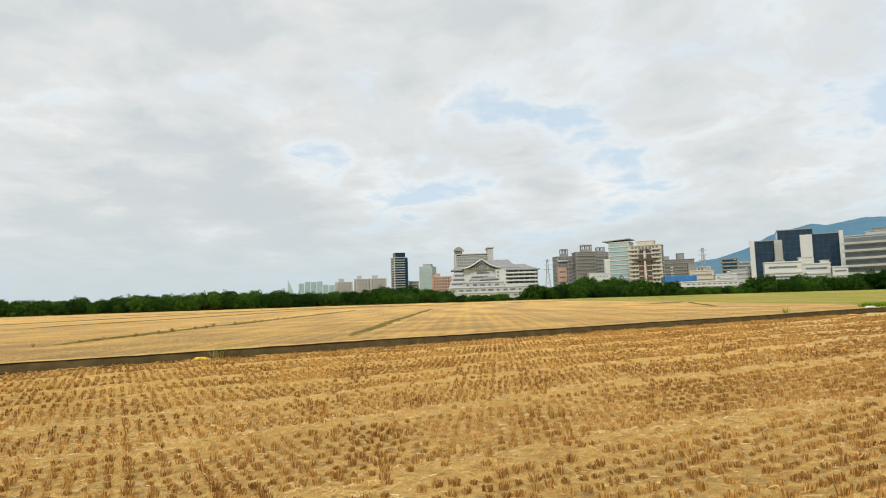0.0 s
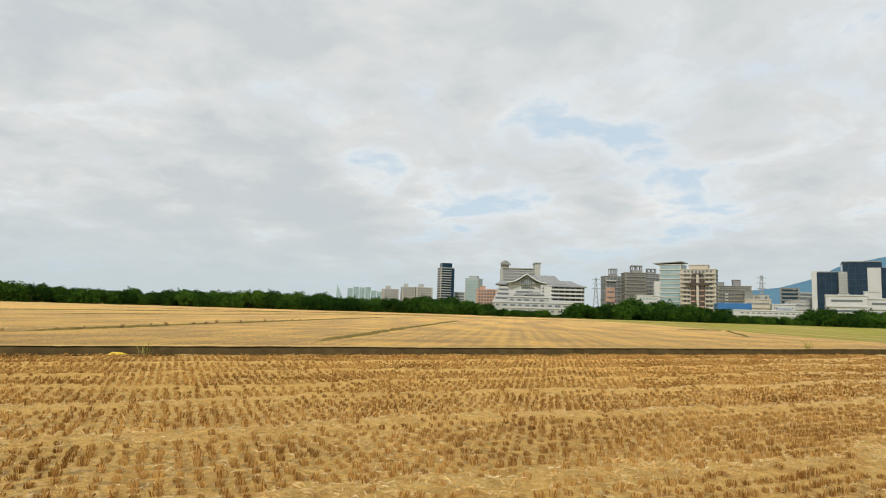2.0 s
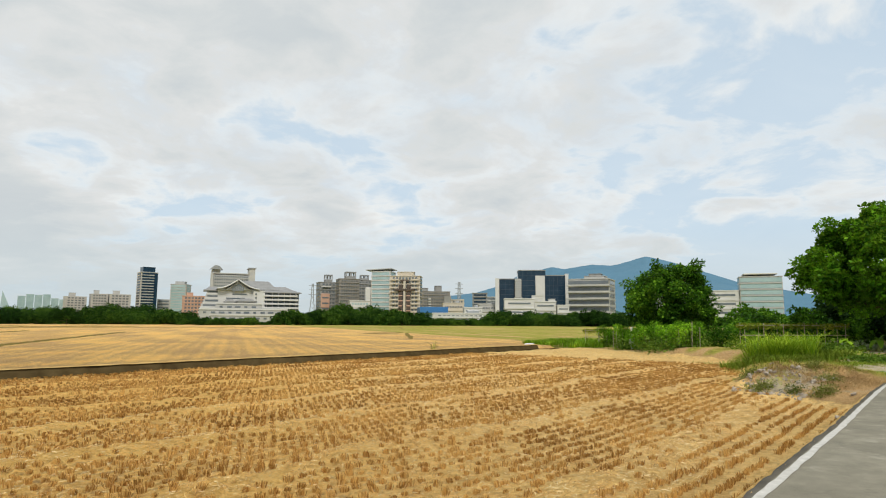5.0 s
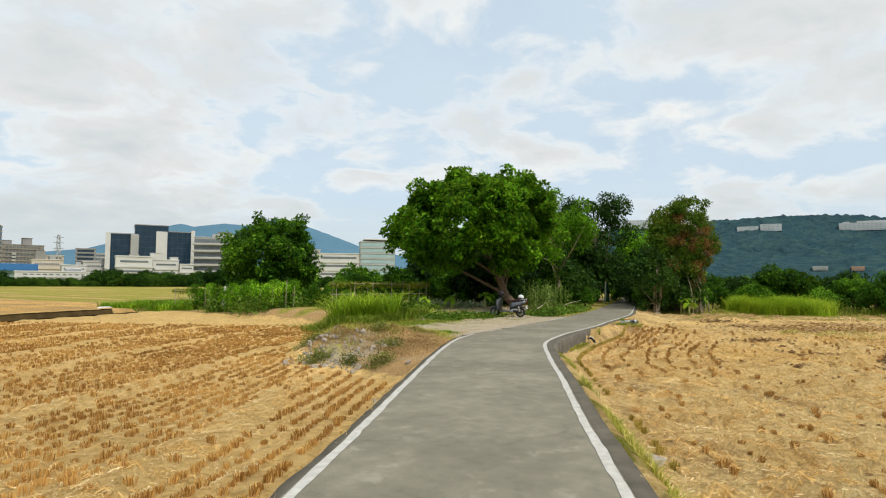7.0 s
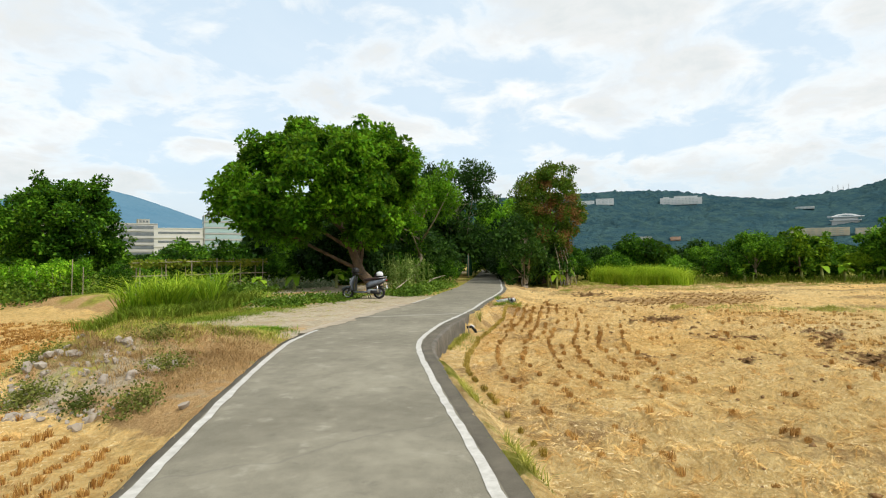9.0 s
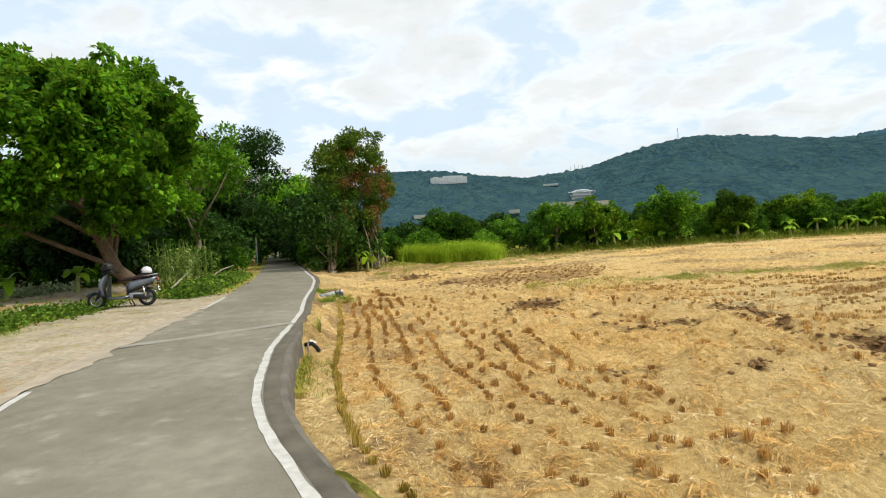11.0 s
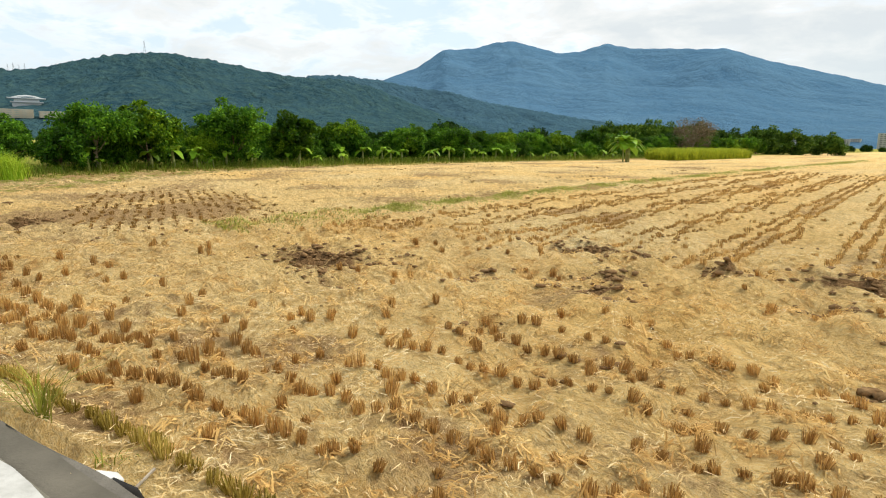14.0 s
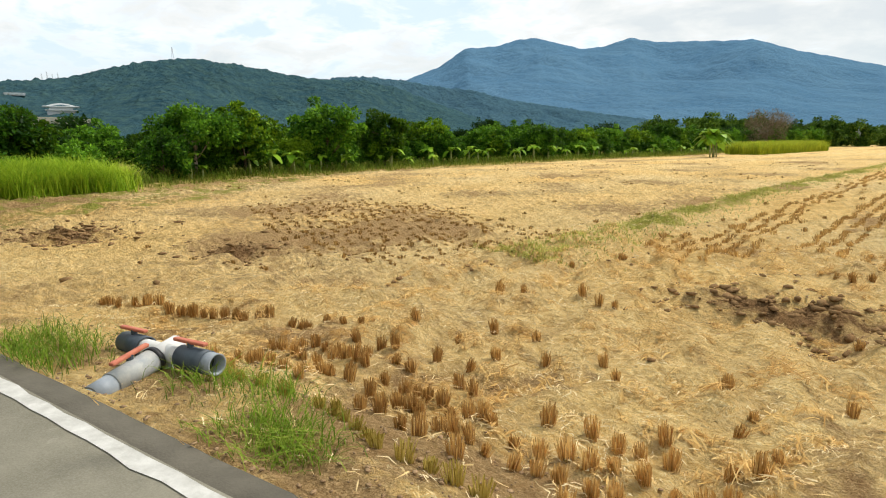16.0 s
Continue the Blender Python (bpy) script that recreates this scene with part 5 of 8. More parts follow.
        for j in range(6):
            part("post", box((12.0 + 4.6 * j, 0.6, z + 2.3), (0.5, 0.5, 1.7)), MAT_WHITE, b)
    hip_roof(b, "wing_roof", 8.5, 39.0, 13.5, 28.0, -2, 28, 25.0, 30.0, MAT_ROOF_PALE)
    # porch and terraces
    for x, z, s in ((-4.0, 17.6, 7.5), (-16.0, 17.0, 4.5)):
        hip_roof(b, "porch_roof", x - s, x + s, x - s * 0.5, x + s * 0.5, -6, 1.5, z, z + 1.8, MAT_ROOF_PALE)
        part("porch", box((x, -2, z - 3.0), (s * 1.5, 5, 5.0)), MAT_WHITE, b)
        part("porch_opening", box((x, -4.6, z - 3.2), (s * 1.2, 0.4, 1.8)), MAT_GLASS, b)
    for x0, x1, y, top in ((-37.6, 27.0, -10, 10.8), (-26.0, 8.0, -6, 15.2), (-30.0, 20.0, -14, 6.4)):
        part("terrace", box(((x0 + x1) / 2, y + 5, top / 2), (x1 - x0, 10, top), bevel=0.2), MAT_PLASTER, b)
        part("terrace_wall", box(((x0 + x1) / 2, y - 0.2, top + 0.2), (x1 - x0 + 0.6, 0.8, 1.2)), MAT_WHITE, b)
        for k in range(int((x1 - x0) / 6)):
            part("opening", box((x0 + 4 + 6 * k, y - 0.1, top - 2.4), (2.2 + (k % 3), 0.5, 1.3)), MAT_GLASS, b)


MAT_FRAME = worn("dark_blue_frame", (0.035, 0.05, 0.075), (0.06, 0.08, 0.11), 0.5, 0.5, fine=3.0)


def build_glass_office():
    b, w, h, d = block(25.75, 32.5, 470, 4.41, "glass_office", "dark blue mirrored glass office block with white piers", 3, 26)

    def curtain(x0, ww, hh, y0):
        part("glass_wall", box((x0, y0 + d / 2, hh / 2), (ww, d, hh)), MAT_GLASS_DARK, b)
        n, c = max(6, int(hh / 3.6)), max(3, int(ww / 3.2))
        for i in range(1, n):
            part("mullion", box((x0, y0 - 0.02, hh * i / n), (ww, 0.12, 0.14)), MAT_FRAME, b)
        for j in range(1, c):
            part("mullion", box((x0 - ww / 2 + ww * j / c, y0 - 0.03, hh / 2), (0.10, 0.10, hh)), MAT_FRAME, b)
        part("parapet", box((x0, y0 + d / 2, hh + 0.3), (ww + 0.4, d + 0.4, 0.6)), MAT_GREYWALL, b)

    curtain(-w * 0.335, w * 0.31, h * 0.93, 2)
    curtain(0.0, w * 0.38, h * 1.10, 0)
    curtain(w * 0.33, w * 0.29, h * 1.0, 2)
    for x, ww, hh, y in ((-w * 0.48, w * 0.055, h * 0.95, -0.5), (w * 0.115, w * 0.13, h * 1.0, -0.6), (w * 0.485, w * 0.045, h * 1.04, 0.5)):
        part("pier", box((x, y + 3, hh / 2), (ww, 6, hh), bevel=0.1), MAT_WHITE, b)
    for ww, z0, z1 in ((0.16, 0.0, 0.42), (0.115, 0.42, 0.56), (0.085, 0.56, 0.93)):
        part("stair_bay", box((-w * 0.19, -1.0, h * (z0 + z1) / 2), (w * ww, 4, h * (z1 - z0)), bevel=0.1), MAT_MIDWALL, b)
    for k in range(9):
        part("bay_ledge", box((-w * 0.19, -1.1, h * (0.52 + 0.046 * k)), (w * 0.095, 4.4, 0.5)), MAT_PLASTER, b)


def mast(at, height, label, colour=None):
    b = thing("lattice_mast", at, label, "pylon")
    m = colour or MAT_STEEL
    wd = height * 0.09
    for sx, sy in ((-1, -1), (1, -1), (1, 1), (-1, 1)):
        part("leg", tube([(sx * wd, sy * wd, 0), (sx * wd * 0.35, sy * wd * 0.35, height * 0.6), (sx * wd * 0.2, sy * wd * 0.2, height)], height * 0.006, 4), m, b)
    for k in range(7):
        z0, z1 = height * k / 7, height * (k + 1) / 7
        a, c = wd * (1 - 0.12 * k), wd * (1 - 0.12 * (k + 1))
        part("brace", tube([(-a, -a, z0), (c, -c, z1)], height * 0.004, 4), m, b)
        part("brace", tube([(a, -a, z0), (-c, -c, z1)], height * 0.004, 4), m, b)
    for z in (0.72, 0.84, 0.95):
        part("arm", tube([(-wd * 1.1, 0, height * z), (wd * 1.1, 0, height * z)], height * 0.006, 4), m, b)


build_city()
mast(bearing(8.55, 700, 0), 700 * math.tan(radians(3.6)), "thin steel lattice pylon beyond the city")
mast(bearing(22.3, 760, 0), 760 * math.tan(radians(3.9)), "thin steel lattice pylon beyond the city")
mast(bearing(110.3, 1335, 1335 * math.tan(radians(6.85))), 24, "radio mast on the hill crest")
for k in range(4):
    mast(bearing(101.0 + 0.35 * k, 1340, 1335 * math.tan(radians(4.7))), 17 + 3 * (k % 2), "slim antenna mast on the ridge")

# ---- trees ----


def tree(name, label, at, crown, radii, clumps, clump_r, leaves, leaf, mat, trunk_r=0.2, bark=None, limbs=7, seed=1, lean=(0.0, 0.0), floor=0.6, stretch=0.8, aspect=0.55, group="", stems=1, single=False, hollow_core=0.25, lumps=0, lump_r=1.0):
    """A tapered trunk, limbs that reach into the crown, and a crown of leaf clumps with gaps between them."""
    rng = np.random.default_rng(seed)
    rnd = random.Random(seed)
    t = thing(name, at, label, "tree", group)
    c, rad = np.array(crown, float), np.array(radii, float)
    d = unit(rng.normal(0, 1, (clumps * 4, 3)) * [1, 1, 0.9] + [0, 0, 0.25])
    k = rng.uniform(0.45, 1.0, (clumps * 4, 1)) ** 0.6
    cen = c + d * k * rad * rng.uniform(0.86, 1.06, (clumps * 4, 1))
    cen = cen[cen[:, 2] > floor][:clumps]
    if lumps:
        # twig-sized clumps gathered into larger masses, with dark gaps between
        i = np.arange(lumps)
        up = 1.0 - 1.78 * (i + 0.5) / lumps
        turn = i * 2.39996 + rng.normal(0, 0.25, lumps)
        flat_r = np.sqrt(1 - up * up)
        big = c + np.column_stack([flat_r * np.cos(turn), flat_r * np.sin(turn), up]) * rng.uniform(0.72, 1.05, (lumps, 1)) * (rad - lump_r * 0.75)
        away = unit(rng.normal(0, 1, (clumps * 3, 3)) + [0, 0, 0.35])
        cen = big[rng.integers(0, lumps, clumps * 3)] + away * lump_r * rng.uniform(0.55, 1.12, (clumps * 3, 1))
        cen = cen[cen[:, 2] > floor][:clumps]
    cr = clump_r * rng.uniform(0.6, 1.25, len(cen))
    # leaves sit in the outer part of each clump
    idx = rng.integers(0, len(cen), leaves)
    o = unit(rng.normal(0, 1, (leaves, 3)) + [0, 0, 0.15])
    rr = rng.uniform(hollow_core, 1.0, (leaves, 1)) ** 0.55
    pts = cen[idx] + o * rr * rng.normal(1.0, 0.11, (leaves, 1)) * cr[idx][:, None] * [1, 1, stretch]
    v, f = leaf_mesh(rng, pts, o, leaf, aspect)
    piece("crown", np_mesh("crown", v, f), mat, t)
    # wood
    bark = bark or MAT_BARK
    low = max(0.25, (c[2] - rad[2]) * 0.75 + 0.15)
    for s in range(stems):
        off = Vector((rnd.uniform(-1, 1), rnd.uniform(-1, 1), 0)) * trunk_r * (1.8 if stems > 1 else 0)
        fork = Vector((lean[0], lean[1], low * 1.0)) + off
        top = Vector(c) + Vector((0, 0, rad[2] * 0.35)) + off * 2
        bend = fork.lerp(top, 0.5) + Vector((rnd.uniform(-0.2, 0.2), rnd.uniform(-0.2, 0.2), 0)) * rad[0] * 0.4
        part("trunk", tube([off + Vector((0, 0, -0.3)), off + Vector((0, 0, 0.12)), fork * 0.5 + off * 0.5 + Vector((rnd.uniform(-0.05, 0.05), 0, 0)), fork, bend, top], [trunk_r * 1.5, trunk_r * 1.12, trunk_r * 0.92, trunk_r * 0.8, trunk_r * 0.5, trunk_r * 0.18], 9), bark, t, smooth=True)
    order = rng.permutation(len(cen))[: limbs * (3 if single else 2)]
    bm = None if single else bmesh.new()
    for i, j in enumerate(order):
        end = Vector(cen[j])
        start = fork.lerp(bend, rnd.uniform(0, 0.9)) if i < limbs else bend.lerp(top, rnd.uniform(0, 0.8))
        mid = start.lerp(end, 0.5) + Vector((rnd.uniform(-1, 1), rnd.uniform(-1, 1), rnd.uniform(-0.2, 0.7))) * rad[0] * 0.10
        r0 = trunk_r * (0.36 if i < limbs else 0.16)
        if single:
            part("limb", tube([start, mid, end], [r0, r0 * 0.6, r0 * 0.2], 7), bark, t, smooth=True)
        else:
            add_tube(bm, [start, mid, end], [r0, r0 * 0.6, r0 * 0.2], 5)
    if not single:
        part("branchwork", bm, bark, t, smooth=True)
    return t


def at_ground(x, y, dz=0.0):
    return (x, y, float(ground_z(x, y)) + dz)


def spread(proto, places, sink=0.05):
    """Copies of a tree at (x, y, scale) with different turns."""
    rnd = random.Random(17)
    for x, y, s in places:
        z = float(ground_z(x, y))
        m = pose(x, y, z - sink * s, 0, 0, rnd.uniform(0, 360)) @ Matrix.Diagonal((s, s, s * rnd.uniform(0.88, 1.1), 1))
        copy_thing(proto, m)


# the great tree beside the scooter, and the trees round the road end
tree("broadleaf_tree", "large spreading green broadleaf tree with leaning trunk beside the lay-by", at_ground(33.4, 15.2), (-0.95, 2.35, 4.65), (4.9, 4.95, 3.5), 760, 0.34, 74000, 0.21, MAT_LEAF, 0.27, limbs=6, seed=3, lean=(-0.6, 0.7), floor=1.85, single=True, hollow_core=0.3, aspect=0.62, lumps=84, lump_r=0.80)
tree("broadleaf_tree", "round dense green tree at the end of the stubble field", at_ground(31.2, 33.6), (0, 0, 3.6), (3.5, 3.5, 3.15), 330, 0.40, 34000, 0.20, MAT_LEAF_DEEP, 0.2, limbs=8, seed=8, floor=0.7, single=True, hollow_core=0.3, aspect=0.62, lumps=60, lump_r=0.72)
tree("broadleaf_tree", "slender green tree with pale bent trunk", at_ground(43.6, 18.4), (0, 0, 5.0), (3.0, 3.2, 3.1), 46, 0.85, 14000, 0.20, MAT_LEAF, 0.2, MAT_PALE_BARK, 7, 7, (0.5, -0.5), 2.0, single=True)
tree("dark_tree", "tall dark feathery tree behind the road end", at_ground(58.5, 20.8), (0, 0, 6.0), (4.2, 4.4, 4.4), 60, 0.9, 17000, 0.24, MAT_LEAF_DARK, 0.25, MAT_PALE_BARK, 12, 9, (0.3, -0.6), 2.6, single=True)
VINE_TREE = tree("vine_tree", "tall thin tree overgrown with green and dry brown vines", at_ground(48.4, 11.0), (0.4, -0.4, 4.5), (2.5, 2.5, 3.6), 190, 0.44, 32000, 0.16, MAT_LEAF_VINE, 0.16, limbs=8, seed=11, floor=0.8, stems=3, single=True, lumps=26, lump_r=0.8)
tree("vine_tree", "vine-covered shrubby tree with bare hanging stems", at_ground(44.8, 11.3), (0, 0, 2.3), (1.35, 1.3, 2.3), 46, 0.5, 6000, 0.20, MAT_LEAF_DARK, 0.10, MAT_PALE_BARK, limbs=8, seed=12, floor=0.3, stems=4, single=True)


def dry_vines(t, seed):
    """Withered vines: brown leaf patches on the crown's face, and bare stems that hang to the ground."""
    rng = np.random.default_rng(seed)
    cen = np.array([0.4, -0.4, 4.2]) + unit(rng.normal(0, 1, (34, 3)) + [-0.5, -0.5, -0.15]) * [2.15, 2.15, 2.9] * rng.uniform(0.82, 1.04, (34, 1))
    k = rng.integers(0, 34, 6500)
    o = unit(rng.normal(0, 1, (6500, 3)) + [0, 0, -0.3])
    pts = cen[k] + o * rng.uniform(0.1, 1.0, (6500, 1)) * rng.uniform(0.28, 0.62, 34)[k][:, None]
    v, f = leaf_mesh(rng, pts, o, 0.13, 0.5)
    piece("dry_vine", np_mesh("dry_vine", v, f), MAT_DRYLEAF, t, "withered brown vine leaves")
    for j in range(26):
        a = rng.uniform(-2.9, 0.2)
        x, y, z = 0.2 + 2.0 * math.cos(a) + rng.normal(0, 0.2), -0.2 + 1.7 * math.sin(a), rng.uniform(1.6, 3.0)
        dx, dy = rng.normal(0, 0.3, 2)
        part("hanging_stem", tube([(x * 0.8, y * 0.8, z), (x + dx * 0.4, y + dy * 0.4, z * 0.55), (x + dx, y + dy, -0.1)], [0.012, 0.018, 0.022], 5), MAT_TIMBER if j % 3 else MAT_BARK, t)


dry_vines(VINE_TREE, 14)
BUSH_A = tree("shrub", "dense green orchard shrub", at_ground(37.31, 22.49), (0, 0, 1.3), (1.7, 1.7, 1.25), 40, 0.40, 3400, 0.22, MAT_LEAF_DEEP, 0.07, limbs=4, seed=21, floor=0.15, lumps=12, lump_r=0.55)
BUSH_B = tree("shrub", "dense dark green shrub", at_ground(40.94, 19.51), (0, 0, 1.4), (2.0, 1.8, 1.35), 40, 0.42, 3400, 0.24, MAT_LEAF_DEEP, 0.07, limbs=4, seed=22, floor=0.15, lumps=12, lump_r=0.6)
# BUSH_D: shade below the trees is painted in by near-black leaves
BUSH_D = tree("shrub", "dark shrub with tree shade put into its leaf colour", at_ground(38.25, 19.86), (0, 0, 1.7), (2.4, 2.2, 1.7), 30, 0.8, 4200, 0.30, MAT_LEAF_DARK, 0.09, limbs=4, seed=23, floor=0.15)
rng0 = random.Random(4)
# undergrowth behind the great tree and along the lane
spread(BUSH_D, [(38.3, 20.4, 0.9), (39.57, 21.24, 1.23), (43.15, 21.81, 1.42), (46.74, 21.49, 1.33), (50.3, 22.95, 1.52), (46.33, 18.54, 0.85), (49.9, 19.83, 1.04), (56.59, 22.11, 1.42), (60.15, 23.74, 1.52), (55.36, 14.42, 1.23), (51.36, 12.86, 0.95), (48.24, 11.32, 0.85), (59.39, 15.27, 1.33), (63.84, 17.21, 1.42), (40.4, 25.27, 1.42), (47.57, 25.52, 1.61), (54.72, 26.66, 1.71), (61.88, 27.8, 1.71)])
spread(BUSH_B, [(37.6, 22.6, 0.71), (35.91, 25.55, 0.95), (33.65, 27.25, 0.85), (38.55, 28.76, 1.04), (31.44, 25.13, 0.71), (44.9, 24.09, 1.14), (52.57, 21.25, 1.14), (43.04, 17.36, 0.52), (45.46, 16.91, 0.47), (49.48, 18.12, 0.66), (40.26, 34.15, 1.04), (44.67, 38.75, 1.14), (36.63, 36.69, 0.85), (34.78, 40.18, 0.85), (48.37, 31.77, 1.23), (54.58, 35.54, 1.42), (47.9, 12.4, 0.8), (49.6, 10.31, 0.85)])
spread(BUSH_A, [(34.94, 30.41, 0.76), (32.61, 36.1, 0.66), (38.5, 31.87, 0.85), (42.11, 30.66, 0.95), (30.95, 27.87, 0.52), (36.6, 24.6, 0.62), (35.6, 26.4, 0.60), (33.6, 27.0, 0.55), (28.73, 26.28, 0.43), (43.38, 35.15, 1.04), (37.89, 42.07, 0.95), (49.99, 42.49, 1.23), (43.66, 45.82, 1.23), (54.38, 47.98, 1.42)])
spread(BUSH_A, [(36.4, 20.6, 0.42), (36.2, 18.6, 0.36), (27.6, 21.8, 0.34), (29.4, 24.6, 0.40), (31.4, 26.8, 0.45)])
spread(BUSH_A, [(68.6, 21.2, 0.95), (70.2, 19.6, 1.05), (69.0, 23.4, 1.05), (72.5, 22.4, 1.2)])
# taller trees behind the lane
TALL = tree("broadleaf_tree", "tall green tree in the thicket behind the lane", at_ground(58.79, 24.58), (0, 0, 5.0), (3.6, 3.6, 3.6), 50, 1.1, 7000, 0.42, MAT_LEAF, 0.2, limbs=6, seed=31, floor=1.0)
spread(TALL, [(51.17, 24.58, 0.9), (45.75, 27.23, 0.81), (65.49, 26.15, 0.95), (70.79, 30.78, 1.04), (63.57, 34.08, 0.95), (40.88, 23.51, 0.66), (72.8, 17.52, 0.85), (78.1, 22.15, 0.95), (56.44, 31.16, 0.85)])

# ---- orchard hedge along the right-hand field ----
ORCHARD = [
    tree("orchard_tree", "low bushy green fruit tree in the orchard row", at_ground(56.9, -5.5), (0, 0, 1.95), (2.0, 2.0, 1.7), 70, 0.34, 7000, 0.23, MAT_LEAF_BRIGHT, 0.10, MAT_BARK, 6, 41, floor=0.35, group="orchard row", lumps=15, lump_r=0.62),
    tree("orchard_tree", "dark green fruit tree in the orchard row", at_ground(57.6, -11.0), (0.1, 0, 2.05), (2.1, 2.2, 1.85), 70, 0.36, 7000, 0.23, MAT_LEAF_DEEP, 0.10, MAT_BARK, 6, 42, floor=0.35, group="orchard row", lumps=14, lump_r=0.68),
    tree("orchard_tree", "yellow-green fruit tree in the orchard row", at_ground(58.3, -16.0), (0, 0.1, 1.85), (1.9, 1.8, 1.65), 60, 0.34, 6000, 0.22, MAT_LEAF_BRIGHT, 0.09, MAT_BARK, 6, 43, floor=0.3, group="orchard row", lumps=13, lump_r=0.60),
]
for k, proto in enumerate(ORCHARD):
    spots = []
    y = -9.2 - 1.1 * k
    while y > -150:
        spots.append((float(hedge_x(y)) + 2.4 + rng0.uniform(-0.5, 1.2), y, rng0.uniform(0.52, 0.88)))
        y -= rng0.uniform(5.0, 7.5)
    y = 4.0 - 3.3 * k
    while y > -150:
        spots.append((float(hedge_x(y)) + 6.0 + rng0.uniform(-1, 2.5), y, rng0.uniform(0.60, 0.86)))
        y -= rng0.uniform(8, 11)
    spread(proto, spots)
spread(BUSH_A, [(float(hedge_x(y)) + 2.0 + rng0.uniform(-0.5, 0.7), y + rng0.uniform(-0.8, 0.8), rng0.uniform(0.42, 0.76)) for y in range(0, -110, -2)])
spread(BUSH_B, [(float(hedge_x(y)) + 3.2 + rng0.uniform(-0.6, 0.8), y, rng0.uniform(0.6, 0.85)) for y in range(-3, -120, -4)])
# dark backing of the orchard, its shade put into the leaf colour
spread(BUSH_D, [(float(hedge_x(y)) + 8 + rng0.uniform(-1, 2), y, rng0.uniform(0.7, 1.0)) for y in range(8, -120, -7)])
spread(BUSH_B, [(float(hedge_x(y)) + 4.6 + rng0.uniform(-0.5, 0.8), y + rng0.uniform(-0.6, 0.6), rng0.uniform(0.78, 1.0) * (0.7 if y > -2 else 0.92)) for y in range(8, -100, -3)])
spread(BUSH_A, [(53.9, 6.63, 0.72), (55.55, 2.69, 0.72), (56.85, 5.41, 0.85), (52.31, 9.25, 0.75), (60.39, 8.2, 1.0), (64.05, 3.88, 1.05), (65.71, 11.94, 1.1)])
tree("sapling", "young green tree with a flat loose crown behind the tall grass", at_ground(56.6, 5.3), (0.0, 0.0, 2.25), (1.6, 1.6, 1.05), 40, 0.40, 4200, 0.20, MAT_LEAF_DEEP, 0.05, MAT_BARK, 8, 51, floor=0.9, single=True)
tree("orchard_tree", "leafy green orchard tree standing before the hedge", at_ground(56.2, -2.6), (0, 0, 1.9), (1.8, 1.8, 1.3), 40, 0.6, 9000, 0.19, MAT_LEAF_DEEP, 0.11, MAT_PALE_BARK, 8, 52, floor=1.0)
# distant trees beyond the orchard
FAR_A = tree("distant_tree", "distant rounded dark green tree", (150, -130, -0.4), (0, 0, 3.9), (5.8, 5.8, 4.3), 170, 0.95, 9000, 0.52, MAT_LEAF_FAR, 0.25, limbs=4, seed=61, floor=-0.2, aspect=0.75, lumps=20, lump_r=1.7)
FAR_B = tree("distant_tree", "distant spreading dark green tree", (-60, 300, -0.4), (0, 0, 3.3), (6.8, 6.4, 3.8), 170, 0.95, 9000, 0.52, MAT_LEAF_FAR, 0.25, limbs=4, seed=62, floor=-0.2, aspect=0.75, lumps=22, lump_r=1.7)


def far_trees(proto, rows):
    """rows: bearing, distance, scale."""
    places = []
    for az, dist, s in rows:
        p = bearing(az, dist)
        places.append((p.x, p.y, s))
    spread(proto, places, sink=1.1)


FAR_C = tree("distant_tree", "rounded green tree in the wood beyond the orchard", (100, -140, -1.2), (0, 0, 3.9), (5.6, 5.6, 4.3), 130, 0.95, 9000, 0.55, MAT_LEAF_WOOD, 0.25, limbs=4, seed=63, floor=-0.2, aspect=0.7, lumps=22, lump_r=1.5)
far_trees(FAR_C, [(144.3, 128, 0.80), (146.8, 130, 0.86), (149.3, 137, 0.83), (152.3, 141, 0.80), (154.8, 147, 0.82), (157.8, 154, 0.82), (160.6, 158, 0.72)])
far_trees(FAR_A, [(165.2 + 1.1 * k, 330, 0.34 + 0.05 * (k % 3)) for k in range(26)])
far_trees(FAR_C, [(145.6, 135, 0.82), (150.6, 144, 0.82), (156.3, 158, 0.82)])
tree("bare_tree", "brown twiggy tree with few leaves", (56.6, -84.0, -0.4), (0, 0, 3.3), (3.0, 3.0, 2.5), 40, 1.0, 5000, 0.28, MAT_LEAF_BARE, 0.13, MAT_PALE_BARK, 10, 71, floor=0.6, aspect=0.25)
ra = random.Random(8)


def tree_line(az0, az1, dist, scale, step):
    """Two staggered ranks of distant trees between two bearings."""
    a, rank = az0, []
    while a < az1:
        rank.append((a, dist + ra.uniform(-10, 10), scale * ra.uniform(0.68, 1.15)))
        rank.append((a + step * 0.5, dist + 18 + ra.uniform(-6, 6), scale * ra.uniform(0.85, 1.08)))
        a += step * ra.uniform(0.75, 1.2)
    far_trees(FAR_B, rank[::2])
    far_trees(FAR_A, rank[1::2])


tree_line(-50.85, -22.85, 325, 1.14, 1.35)
tree_line(-22.85, -18.05, 322, 1.36, 1.3)
tree_line(-18.05, -8.85, 330, 1.12, 1.35)
tree_line(-8.85, -4.6, 322, 1.30, 1.2)
tree_line(-4.6, -1.45, 322, 0.98, 1.1)
tree_line(-2.6, 3.2, 296, 0.50, 0.7)
tree_line(3.2, 5.95, 300, 0.26, 0.55)
tree_line(6.15, 8.2, 318, 0.98, 1.0)
tree_line(8.4, 10.2, 322, 1.20, 1.2)
tree_line(10.4, 13.2, 326, 1.52, 1.3)
